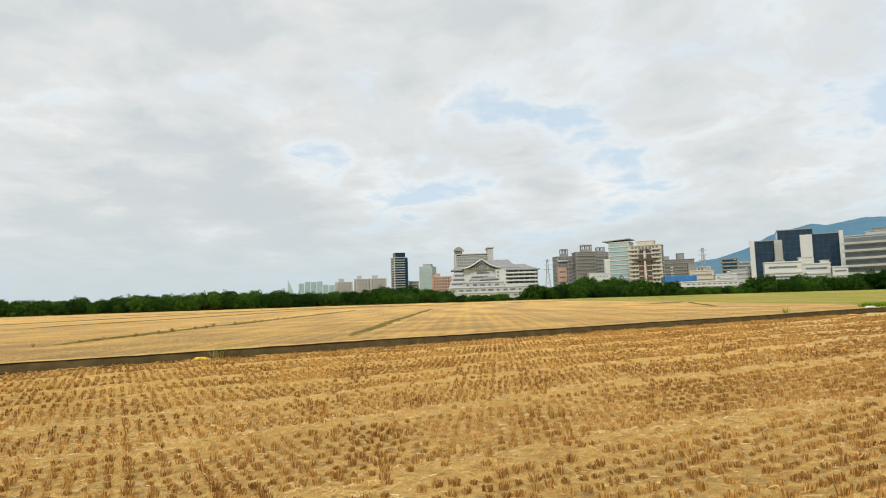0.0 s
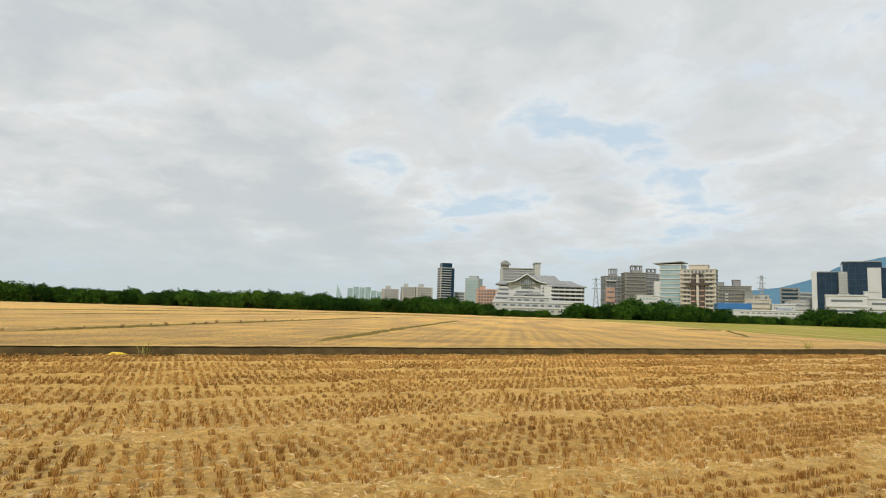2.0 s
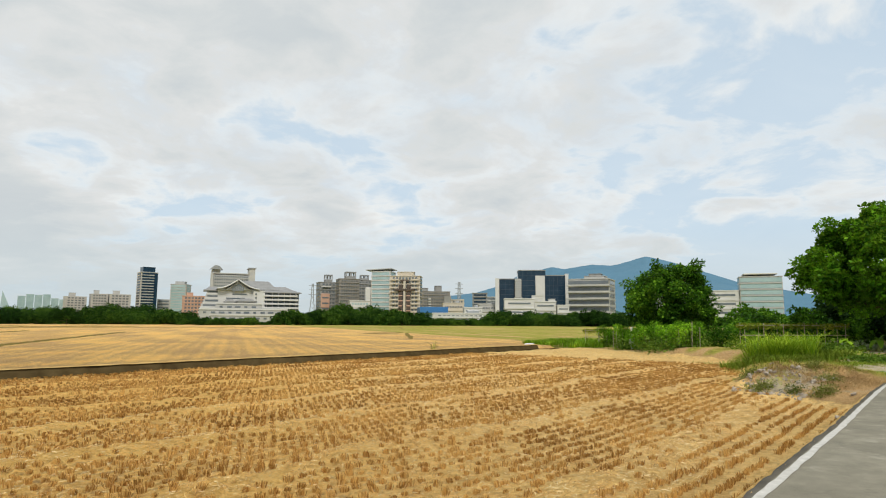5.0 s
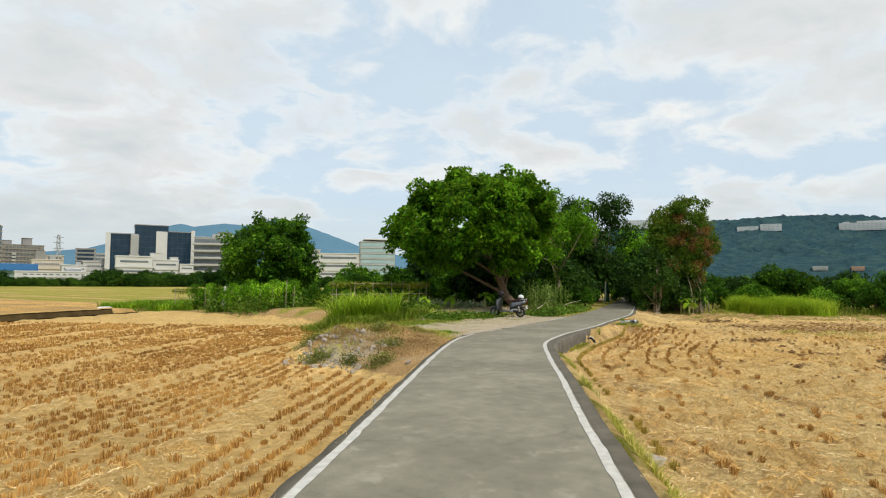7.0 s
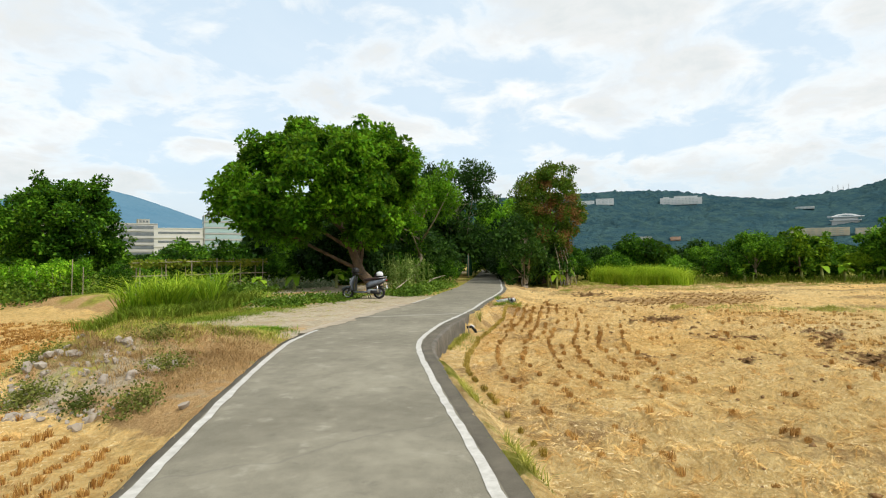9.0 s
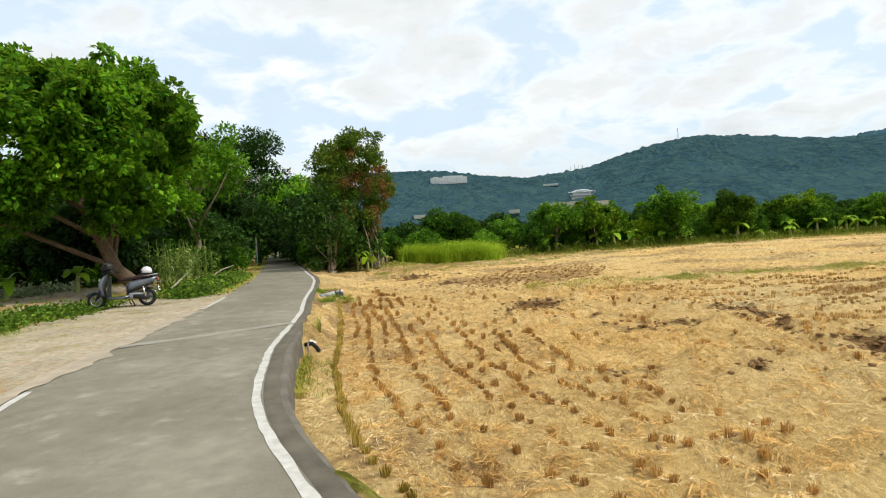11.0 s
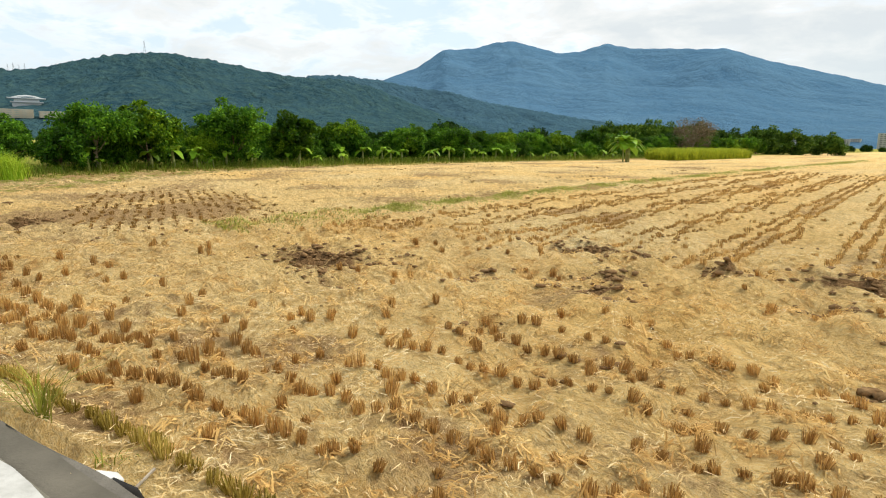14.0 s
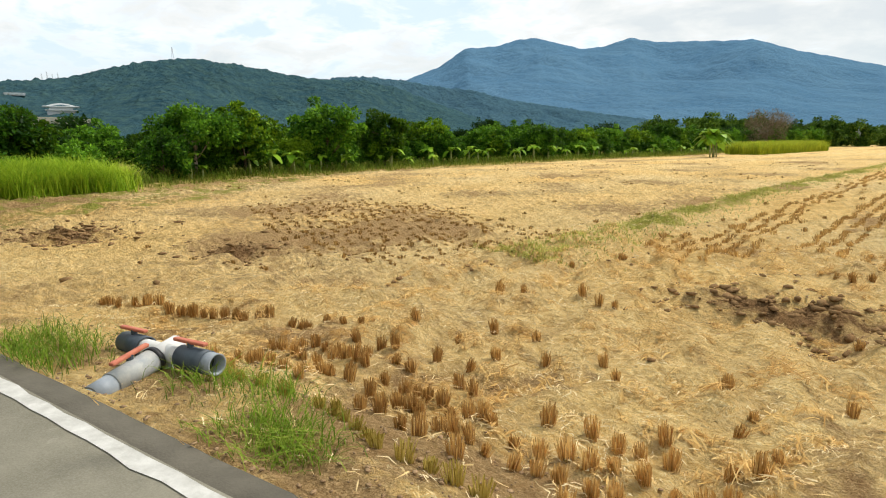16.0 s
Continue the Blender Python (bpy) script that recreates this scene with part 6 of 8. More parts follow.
tree_line(13.4, 15.6, 322, 1.22, 1.2)
tree_line(15.8, 18.75, 322, 1.10, 1.2)
tree_line(18.95, 25.65, 330, 0.62, 1.0)
tree_line(25.75, 37.0, 336, 1.18, 1.3)
tree_line(37.0, 61.15, 340, 0.95, 1.3)
# low wood at the hill foot
line = [(62 + 1.15 * k + ra.uniform(-0.4, 0.4), 240 + ra.uniform(-25, 40), ra.uniform(0.55, 0.9)) for k in range(72)]
far_trees(FAR_A, line[::2])
far_trees(FAR_B, line[1::2])

# ---- bananas, maize, tall grass ----


MAT_STEM = worn("green_plant_stem", (0.16, 0.20, 0.05), (0.36, 0.38, 0.14), 4.0, 0.6, bump=0.2)


def banana(name, label, at, height, leaves, seed, group="", stems=1):
    rnd = random.Random(seed)
    t = thing(name, at, label, "plant", group)
    for s in range(stems):
        ox, oy = rnd.uniform(-0.5, 0.5) * (stems > 1), rnd.uniform(-0.5, 0.5) * (stems > 1)
        hh = height * rnd.uniform(0.75, 1.0)
        trunk = hh * 0.42
        part("stem", tube([(ox, oy, -0.1), (ox + 0.03, oy, trunk * 0.5), (ox + 0.05, oy, trunk)], [0.075, 0.065, 0.045], 8), MAT_STEM, t, smooth=True)
        for k in range(leaves):
            a = 2 * math.pi * k / leaves + rnd.uniform(-0.4, 0.4)
            up = rnd.uniform(0.25, 1.1)
            ln = hh * rnd.uniform(0.42, 0.62)
            bm = bmesh.new()
            prev = None
            for i in range(8):
                q = i / 7
                r = ln * q * (0.55 + 0.3 * (1 - up))
                z = trunk + ln * (up * q - 0.75 * q * q)
                w = 0.02 + 0.29 * hh / 3 * math.sin(math.pi * min(1, q * 0.92 + 0.06)) ** 0.7
                c = Vector((ox + 0.05 + math.cos(a) * r, oy + math.sin(a) * r, z))
                sd = Vector((-math.sin(a), math.cos(a), 0)) * w
                row = [bm.verts.new(c + sd + Vector((0, 0, 0.12 * w))), bm.verts.new(c), bm.verts.new(c - sd + Vector((0, 0, 0.12 * w)))]
                if prev:
                    bm.faces.new((prev[0], prev[1], row[1], row[0]))
                    bm.faces.new((prev[1], prev[2], row[2], row[1]))
                prev = row
            part("leaf", bm, MAT_BANANA, t, smooth=True)
    return t


banana("banana_plant", "clump of bright green banana plants at the field edge", at_ground(51.2, -52.5), 4.9, 9, 3, stems=5)
banana("banana_plant", "young banana plants beside the vine-covered tree", at_ground(46.9, 10.0), 2.2, 6, 4, stems=2)
banana("banana_plant", "young banana plants beside the vine-covered tree", at_ground(48.6, 9.3), 2.5, 6, 5, stems=2)
banana("banana_plant", "banana plant with drooping leaves in the garden", at_ground(34.6, 28.5), 2.2, 7, 6)
for bx_, by_, bh_, bs_ in ((28.6, 18.3, 1.5, 31), (31.2, 18.4, 1.7, 32), (26.4, 19.0, 1.4, 33), (33.4, 17.6, 1.6, 34)):
    banana("banana_plant", "young banana plant in the garden behind the lay-by", at_ground(bx_, by_), bh_, 6, bs_)
small = banana("banana_plant", "small pale-stemmed banana plant before the orchard", at_ground(56.2, -8.0), 1.7, 6, 7, "young bananas")
for k in range(58):
    y = -1.5 - 1.6 * k + rng0.uniform(-0.8, 0.8)
    s = rng0.uniform(0.7, 1.5)
    copy_thing(small, pose(float(hedge_x(y)) + 1.0 + rng0.uniform(-0.5, 0.6), y, float(ground_z(float(hedge_x(y)) + 1, y)), 0, 0, rng0.uniform(0, 360)) @ Matrix.Diagonal((s, s, s, 1)))


def maize(at, seed):
    rnd = random.Random(seed)
    t = thing("maize_plant", at, "drying maize plant with arching leaves", "plant", "maize bed")
    h = 1.7
    part("stalk", tube([(0, 0, -0.1), (0.02, 0, h * 0.6), (0.05, 0.02, h)], [0.018, 0.014, 0.006], 5), MAT_MAIZE, t)
    bm = bmesh.new()
    for k in range(10):
        a, z0 = k * 2.4 + rnd.uniform(-0.4, 0.4), 0.25 + 0.13 * k
        prev = None
        for i in range(5):
            q = i / 4
            c = Vector((math.cos(a) * 0.55 * q, math.sin(a) * 0.55 * q, z0 + 0.42 * q - 0.55 * q * q))
            sd = Vector((-math.sin(a), math.cos(a), 0)) * (0.045 * (1 - q) + 0.004)
            row = [bm.verts.new(c + sd), bm.verts.new(c - sd)]
            if prev:
                bm.faces.new((prev[0], prev[1], row[1], row[0]))
            prev = row
    part("foliage", bm, MAT_MAIZE, t, smooth=True)
    part("tassel", tube([(0.05, 0.02, h), (0.08, 0.03, h + 0.16)], [0.012, 0.004], 5), MAT_MAIZE, t)
    return t


corn = maize(at_ground(35.4, 16.1), 3)
for k in range(58):
    x = 35.0 + rng0.uniform(0, 7.6)
    y = 15.0 + 0.24 * (x - 35.0) + rng0.uniform(-0.3, 1.2)
    s = rng0.uniform(0.75, 1.1)
    copy_thing(corn, pose(x, y, float(ground_z(x, y)), 0, 0, rng0.uniform(0, 360)) @ Matrix.Diagonal((s, s, s, 1)))


def grass(name, label, pts, height, width, lean, mat, seed, curl=0.5, category="grass"):
    rng = np.random.default_rng(seed)
    pts = np.asarray(pts, float)
    z = ground_z(pts[:, 0], pts[:, 1])
    base = np.column_stack([pts[:, :2], z - 0.02])
    n = len(base)
    v, f = blade_mesh(rng, base, np.broadcast_to(height, (n,)) * rng.uniform(0.55, 1.15, n), width, np.broadcast_to(lean, (n,)) * rng.uniform(0.3, 1.6, n), curl)
    return tagged(piece(name, np_mesh(name, v, f), mat), label, category, kind="stuff")


def clumped(rng, n, k, boxes, r):
    """n points in k clumps inside a quadrilateral given by its corners."""
    q = np.array(boxes, float)
    st = rng.uniform(0, 1, (k, 2))
    s, t = st[:, :1], st[:, 1:]
    c = q[0] * (1 - s) * (1 - t) + q[1] * s * (1 - t) + q[2] * s * t + q[3] * (1 - s) * t
    return c[rng.integers(0, k, n)] + rng.normal(0, r, (n, 2))


g = np.random.default_rng(12)
grass("tall_grass", "tall bright green reed grass at the field corner", clumped(g, 1000, 13, [(21.6, 16.6), (25.6, 16.9), (26.2, 18.2), (22.2, 18.4)], 0.16), 1.35, 0.030, 1.05, MAT_REED, 1, 0.8)
grass("weeds", "leafy weeds under the reed grass", clumped(g, 5200, 70, [(20.4, 15.6), (26.0, 15.9), (26.6, 18.6), (21.0, 19.0)], 0.26), 0.42, 0.024, 1.0, MAT_VERGE, 18)
grass("tall_grass", "dense tall green grass plot at the field edge", clumped(g, 16000, 260, [(51.0, 1.9), (54.0, 1.9), (54.0, 7.9), (51.0, 7.9)], 0.22), 1.08 + 0.15 * waves(np.arange(16000) * 1.0, np.zeros(16000), 900, 5), 0.022, 0.6, MAT_REED, 2, 0.6)
grass("tall_grass", "dense tall green grass plot at the far field end", g.uniform((50.6, -92), (54.6, -64), (22000, 2)), 1.5, 0.045, 0.4, MAT_PADDY, 3, 0.4)
grass("weeds", "yellow-green weeds on the bank between the fields", np.column_stack([(lambda y: bund_x(y) + g.normal(0, 0.42, len(y)))(yb := 2.6 - 92 * g.uniform(0, 1, 15000) ** 1.5), yb])[waves(yb, yb * 0, 7.0, 92) > -0.9], 0.10, 0.016, 1.0, MAT_BUNDWEED, 4)
grass("weeds", "dry and green weeds along the orchard edge", np.column_stack([(lambda y: hedge_x(y) + g.normal(0.2, 0.5, len(y)))(yh := 6 - 110 * g.uniform(0, 1, 8000)), yh]), 0.24, 0.03, 0.9, MAT_GRASS, 5)
grass("weeds", "green weeds at the foot of the orchard", np.column_stack([(lambda y: hedge_x(y) + g.normal(0.9, 0.5, len(y)))(yg := 6 - 110 * g.uniform(0, 1, 9000)), yg]), 0.55, 0.03, 0.7, MAT_VERGE, 17)
vx = g.uniform(-5, 23.6, 9000)
grass("verge_grass", "short weedy grass along the road edge", np.column_stack([vx, np.interp(vx, RX, RY) - (0.34 + np.abs(g.normal(0, 0.10, 9000))) / np.interp(vx, RX, RS)])[(waves(vx, vx * 0, 2.6, 91) > -0.1 + 0.8 * ease(15.0, 18.0, vx))], 0.13, 0.010, 0.8, MAT_GRASS, 6)
grass("weeds", "bushy green weeds over the rubble mound", clumped(g, 4200, 46, [(15.4, 10.4), (18.6, 9.8), (19.4, 11.8), (15.4, 13.0)], 0.25), 0.17, 0.010, 1.1, MAT_GRASS, 7)
grass("dry_weeds", "dry brown grass on the mound beside the road", clumped(g, 15000, 130, [(14.2, 7.9), (17.6, 9.4), (18.4, 11.2), (14.8, 11.4)], 0.24), 0.13, 0.007, 1.3, MAT_DRYWEED, 8)
grass("weeds", "patchy weeds in the yard", clumped(g, 9000, 80, [(18.4, 13.4), (24.5, 15.6), (33.5, 20.5), (22.5, 21.5)], 0.4), 0.16, 0.014, 1.0, MAT_GRASS, 9)
grass("weeds", "short grass patch at the edge of the sandy lay-by", clumped(g, 7000, 46, [(17.3, 9.9), (19.6, 10.4), (20.2, 11.9), (17.8, 12.0)], 0.22), 0.11, 0.010, 1.0, MAT_REED, 10)
grass("weeds", "green weeds at the mouth of the water pipe", clumped(g, 900, 14, [(30.9, 8.85), (31.9, 8.85), (32.3, 8.6), (31.3, 8.5)], 0.15), 0.16, 0.006, 1.0, MAT_VERGE, 11)
grass("weeds", "green weeds under the water pipe", clumped(g, 480, 9, [(29.6, 7.9), (30.2, 8.25), (30.7, 7.95), (30.5, 7.7)], 0.14), 0.15, 0.006, 1.0, MAT_VERGE, 12)
grass("weeds", "green weeds on the bare soil beside the road", clumped(g, 620, 10, [(29.4, 8.32), (28.8, 8.32), (28.9, 8.15), (29.4, 8.1)], 0.11), 0.13, 0.006, 1.0, MAT_VERGE, 15)
grass("weeds", "green weeds at the foot of the retaining wall", clumped(g, 150, 9, [(20.2, 6.55), (24.2, 7.25), (24.2, 7.15), (20.2, 6.4)], 0.05), 0.10, 0.008, 0.9, MAT_GRASS, 13)
grass("weeds", "small weed tufts on the sandy lay-by", clumped(g, 5200, 70, [(20.2, 11.6), (31.0, 12.5), (30.0, 14.6), (21.0, 14.4)], 0.13), 0.05, 0.006, 1.4, MAT_GRASS, 16)
grass("weeds", "low weeds spreading from the garden onto the lay-by", clumped(g, 6500, 60, [(18.4, 13.2), (26.4, 14.4), (26.6, 15.3), (19.0, 15.0)], 0.24), 0.12, 0.010, 1.1, MAT_VERGE, 19)
grass("weeds", "short mixed grass beside the mound", clumped(g, 6000, 46, [(16.6, 11.2), (18.6, 11.4), (19.4, 13.4), (17.0, 13.4)], 0.24), 0.11, 0.010, 1.1, MAT_GRASS, 20)
grass("low_crop", "low bright green crop plot beyond the stubble", g.uniform((27.3, 37.0), (33.5, 50.0), (6000, 2)), 0.5, 0.06, 0.7, MAT_REED, 14)


def weed(at, label, height, n, seed, mat=None, lean=0.5, width=0.014):
    rng = np.random.default_rng(seed)
    base = np.column_stack([rng.normal(0, height * 0.05, (n, 2)), np.full(n, -0.02)])
    v, f = blade_mesh(rng, base, height * rng.uniform(0.5, 1.1, n), width, lean * rng.uniform(0.3, 1.7, n), 0.5)
    ob = piece("weed_tuft", np_mesh("weed_tuft", v, f), mat or MAT_GRASS)
    ob.matrix_basis = pose(*at)
    return tagged(ob, label, "weed")


weed(at_ground(24.52, 7.46), "single tuft of stiff green and yellow grass", 0.40, 46, 1, MAT_GRASS, 0.75, 0.008)
weed(at_ground(-20.9, 17.0), "tall thin yellow-green weed on the ditch bank", 1.7, 20, 4, MAT_GRASS, 0.4, 0.022)
weed(at_ground(-19.9, 18.4), "bushy weed on the ditch bank", 0.95, 26, 5, MAT_GRASS, 0.4, 0.022)
weed(at_ground(13.4, 37.1), "tall yellow-green weed on the ditch bank", 1.1, 26, 6, MAT_GRASS, 0.6, 0.03)
rw = random.Random(3)
for k in range(16):
    y = 26 + k * 3.2 + rw.uniform(-1, 1)
    weed((-34.4 + 0.02 * (y - 24) + rw.uniform(-0.6, 0.6), y, -0.36), "weed clump on the field bank", rw.uniform(0.2, 0.38), 40, 20 + k, MAT_DRY, 1.6, 0.04)


def creeper(label, quad, n, leaf, seed, lift=0.18, mat=None, loose=0.35):
    rng = np.random.default_rng(seed)
    p = clumped(rng, n, 60, quad, loose)
    z = ground_z(p[:, 0], p[:, 1]) + np.abs(rng.normal(0, lift, n))
    pts = np.column_stack([p, z])
    v, f = leaf_mesh(rng, pts, unit(rng.normal(0, 1, (n, 3)) + [0, 0, 0.6]), leaf, 0.75)
    tagged(piece("creeper", np_mesh("creeper", v, f), mat or MAT_CREEPER), label, "creeper", kind="stuff")


creeper("low dark green creeping plants behind the lay-by", [(24.5, 14.9), (31.2, 15.1), (31.2, 15.6), (24.5, 15.6)], 4200, 0.11, 1, 0.08)
creeper("mat of dark green creeping plants beside the lane", [(31.8, 13.0), (40.0, 14.4), (41.4, 15.6), (32.3, 14.4)], 9000, 0.12, 2, 0.15)
creeper("low vegetable leaves in the garden", [(25.8, 17.0), (28.6, 17.0), (28.6, 23.6), (26.6, 23.6)], 4200, 0.15, 3, 0.22)
creeper("row of grey-green vegetable leaves on bare soil", [(30.2, 19.4), (35.4, 18.8), (35.4, 19.5), (30.2, 20.2)], 1500, 0.13, 5, 0.16, MAT_SAGE)
creeper("row of grey-green vegetable leaves on bare soil", [(30.4, 22.4), (35.8, 21.8), (35.8, 22.6), (30.4, 23.2)], 1500, 0.13, 6, 0.16, MAT_SAGE)
creeper("tangled green shrubs on the field edge", [(25.8, 26.5), (30.5, 26.0), (31.0, 38.0), (27.4, 38.0)], 9000, 0.16, 4, 0.45)

# ---- banks between the far fields ----


def bank(pts, label, seed):
    (x0, y0), (x1, y1) = pts
    n = 60
    x, y = np.linspace(x0, x1, n), np.linspace(y0, y1, n)
    r = np.random.default_rng(seed)
    x = x + r.normal(0, 0.12, n)
    t = unit(np.stack([np.gradient(x), np.gradient(y)], 1))
    nr = np.stack([t[:, 1], -t[:, 0]], 1)
    rows = []
    low = 0.16 * (1 - ease(0, 0.06, np.linspace(0, 1, n)) * ease(1, 0.94, np.linspace(0, 1, n)))
    for o, z in ((-0.4, -0.46), (-0.15, -0.33), (0.15, -0.32), (0.4, -0.46)):
        rows.append(np.column_stack([np.stack([x, y], 1) + nr * o, np.full(n, z) + r.normal(0, 0.02, n) - low]))
    i = np.arange(n - 1)
    f = np.concatenate([np.stack([j * n + i, (j + 1) * n + i, (j + 1) * n + i + 1, j * n + i + 1], 1) for j in range(3)])
    tagged(piece("field_bank", np_mesh("field_bank", np.concatenate(rows), f), MAT_BANK, smooth=True), label, "field bank", kind="structure")


MAT_BANK = worn("weedy_earth_bank", (0.10, 0.080, 0.022), (0.27, 0.20, 0.060), 0.9, 0.95, 0.02, bump=0.6, dist=0.05, fine=9)
for i, p in enumerate((((-17.4, 25.2), (-14.8, 115)), ((-34.5, 24), (-32.0, 130)), ((-62, 56), (-38, 260)), ((-85, 70), (-60, 250)), ((20.0, 62), (66, 220)), ((33, 62), (92, 118)), ((20, 96), (120, 150)), ((-60, 175), (90, 215)), ((-120, 150), (-20, 215)))):
    bank(p, "low weedy earth bank between fields", 100 + i)

# ---- stubble and straw ----


def tufts(name, label, xy, stalks, height, seed, mat=None, foot=0.032, flare=1.3, width=0.008):
    """Cut rice hills: a dense bunch of stiff stalks that fans out from the root, blunt at the top."""
    rng = np.random.default_rng(seed)
    xy = np.asarray(xy)
    n = len(xy)
    size = np.repeat(rng.uniform(0.7, 1.25, n), stalks)
    m = n * stalks
    a, q = rng.uniform(0, 2 * math.pi, m), np.sqrt(rng.uniform(0, 1, m))
    d = np.column_stack([np.cos(a), np.sin(a)]) * (foot * q * size)[:, None]
    tilt = np.repeat(rng.normal(0, 0.010, (n, 2)), stalks, 0)
    root = np.repeat(xy, stalks, 0) + d
    h = np.broadcast_to(np.repeat(np.broadcast_to(height, (n,)), stalks), (m,)) * size * rng.uniform(0.66, 1.08, m) * (1.08 - 0.28 * q * q)
    tip = root + d * (flare - 1) + tilt + rng.normal(0, 0.007, (m, 2))
    z = np.repeat(ground_z(xy[:, 0], xy[:, 1]), stalks) - 0.015
    b = rng.uniform(0, math.pi, m)
    w = np.column_stack([np.cos(b), np.sin(b), np.zeros(m)]) * (width * rng.uniform(0.6, 1.3, m))[:, None] / 2
    lo, hi = np.column_stack([root, z]), np.column_stack([tip, z + h])
    v = np.stack([lo - w, lo + w, hi + w, hi - w], 1).reshape(-1, 3)
    tagged(piece(name, np_mesh(name, v, np.arange(4 * m).reshape(-1, 4)), mat or MAT_STUBBLE), label, "stubble", kind="stuff")


def left_rows():
    rng = np.random.default_rng(31)
    near, far = [], []
    for k in range(78):
        v = -0.05 + 0.30 * k
        if v > 23.0:
            break
        u = np.arange(-30, 30, 0.20)
        u = u + rng.normal(0, 0.018, len(u))
        vv = v + rng.normal(0, 0.011, len(u)) + 0.06 * waves(u, u * 0, 14, 33)
        x, y = 0.875 * u - 0.484 * vv, 0.484 * u + 0.875 * vv
        ok = (x < field_end(y) - 0.2) & (vv < 22.7) & (left_of(x, y) > 0.5) & (rng.uniform(0, 1, len(u)) > 0.03 + 0.72 * (swath_at(x, y) > 0.6) + 0.25 * (waves(x, y, 5.0, 34) > 0.3) * ease(0, 5, x))
        (near if v < 8 else far).append(np.column_stack([x, y])[ok])
    return np.concatenate(near), np.concatenate(far)


near, far = left_rows()
tufts("rice_stubble", "rows of cut rice stubble in the field beside the road", near, 40, 0.085, 1, foot=0.050, width=0.010)
tufts("rice_stubble", "rows of cut rice stubble in the field beside the road", far, 14, 0.085, 2, foot=0.050, width=0.022)


def in_patch(x, y):
    """The corner beyond the bank where the stubble stands free of straw."""
    a, b = (x - 37.0) * -0.93 + (y - 1.2) * 0.37, (x - 37.0) * 0.37 + (y - 1.2) * 0.93
    return (np.abs(a) < 4.6 + 0.5 * waves(x, y, 2.5, 47)) & (np.abs(b + 0.12 * a) < 2.5 + 0.5 * waves(x, y, 2.0, 48))


def right_rows():
    rng = np.random.default_rng(37)
    edge, head, body, back = [], [], [], []
    # rows that follow the road round the bend; every other one lies under straw
    for k in range(14):
        x = np.arange(4, 31.4, 0.145)
        x = x + rng.normal(0, 0.016, len(x))
        off = 0.88 + 0.281 * k + 0.03 * waves(x, x * 0, 4.0, 70 + k)
        y = np.interp(x, RX, RY) - (off + 0.28 * ease(28.6, 29.6, x) + rng.normal(0, 0.012, len(x))) / np.interp(x, RX, RS)
        bury = np.where(x > 24.6, (0.03, 0.62, 0.03, 0.10, 0.45, 0.70, 0.75)[min(k, 6)], 0.86 if k % 2 else 0.03) + 0.22 * ease(10, 13, k)
        bury = bury + 0.3 * (waves(x, y, 2.6, 38) > 1.2) * (k > 5) + 0.55 * ease(2.8, 3.8, off) * ease(25.5, 27.5, x) + 0.68 * ease(20.5, 16.5, x)
        (head if k else edge).append(np.column_stack([x, y])[rng.uniform(0, 1, len(x)) > bury])
    # rows of the wide field, which begin behind the turning strip
    for k in range(86):
        y = np.arange(1.0, -38, -0.17)
        y = y + rng.normal(0, 0.02, len(y))
        x = 6.3 + 0.30 * k - 0.08 * (y + 1.5) + rng.normal(0, 0.012, len(y))
        start = 8.6 + 0.7 * waves(x, x * 0, 2.3, 49)
        bury = 0.06 + 0.88 * (right_swath(x, y) > 0.45) + 0.10 * (waves(x, y, 4.5, 39) > 0.5) + (pit_at(x, y) > 0.25)
        keep = (right_of(x, y) > start) & (x < bund_x(y) - 0.7) & (rng.uniform(0, 1, len(y)) > bury)
        body.append(np.column_stack([x, y])[keep])
    # stray hills left standing on the turning strip
    x, r = rng.uniform(10, 31.5, 420), rng.uniform(4.6, 8.8, 420)
    y = np.interp(x, RX, RY) - r / np.interp(x, RX, RS)
    head.append(np.column_stack([x, y])[(pit_at(x, y) < 0.3) & (waves(x, y, 2.0, 46) > 0.25)])
    # two rows that cross beside the bank
    for k, (x0, y0) in enumerate(((31.2, 6.2), (31.55, 6.4))):
        t = np.arange(0, 3.6, 0.2) + rng.normal(0, 0.03, 18)
        head.append(np.column_stack([x0 + 0.72 * t, y0 + 0.62 * t - 0.07 * t * t])[rng.uniform(0, 1, 18) > 0.25])
    a, b = np.meshgrid(np.arange(-5.2, 5.2, 0.21), np.arange(-2.7, 2.7, 0.27))
    a, b = (a + rng.normal(0, 0.02, a.shape)).ravel(), (b + rng.normal(0, 0.02, b.shape)).ravel()
    x, y = 37.0 - 0.93 * a + 0.37 * b, 1.2 + 0.37 * a + 0.93 * b
    back.append(np.column_stack([x, y])[in_patch(x, y) & (x > bund_x(y) + 0.5) & (rng.uniform(0, 1, len(x)) > 0.14)])
    for k in range(82):
        y = np.arange(6, -42, -0.24)
        y = y + rng.normal(0, 0.03, len(y))
        x = 33.3 + 0.30 * k - 0.08 * np.minimum(y, 2) + rng.normal(0, 0.02, len(y))
        keep = (x < hedge_x(y) - 1.2) & (right_of(x, y) > 1.5) & ~in_patch(x, y) & (rng.uniform(0, 1, len(y)) > 0.80 + 0.19 * (waves(x, y, 6, 41) > -0.9)) & (pit_at(x, y) < 0.3)
        back.append(np.column_stack([x, y])[keep])
    return np.concatenate(edge), np.concatenate(head), np.concatenate(body), np.concatenate(back)


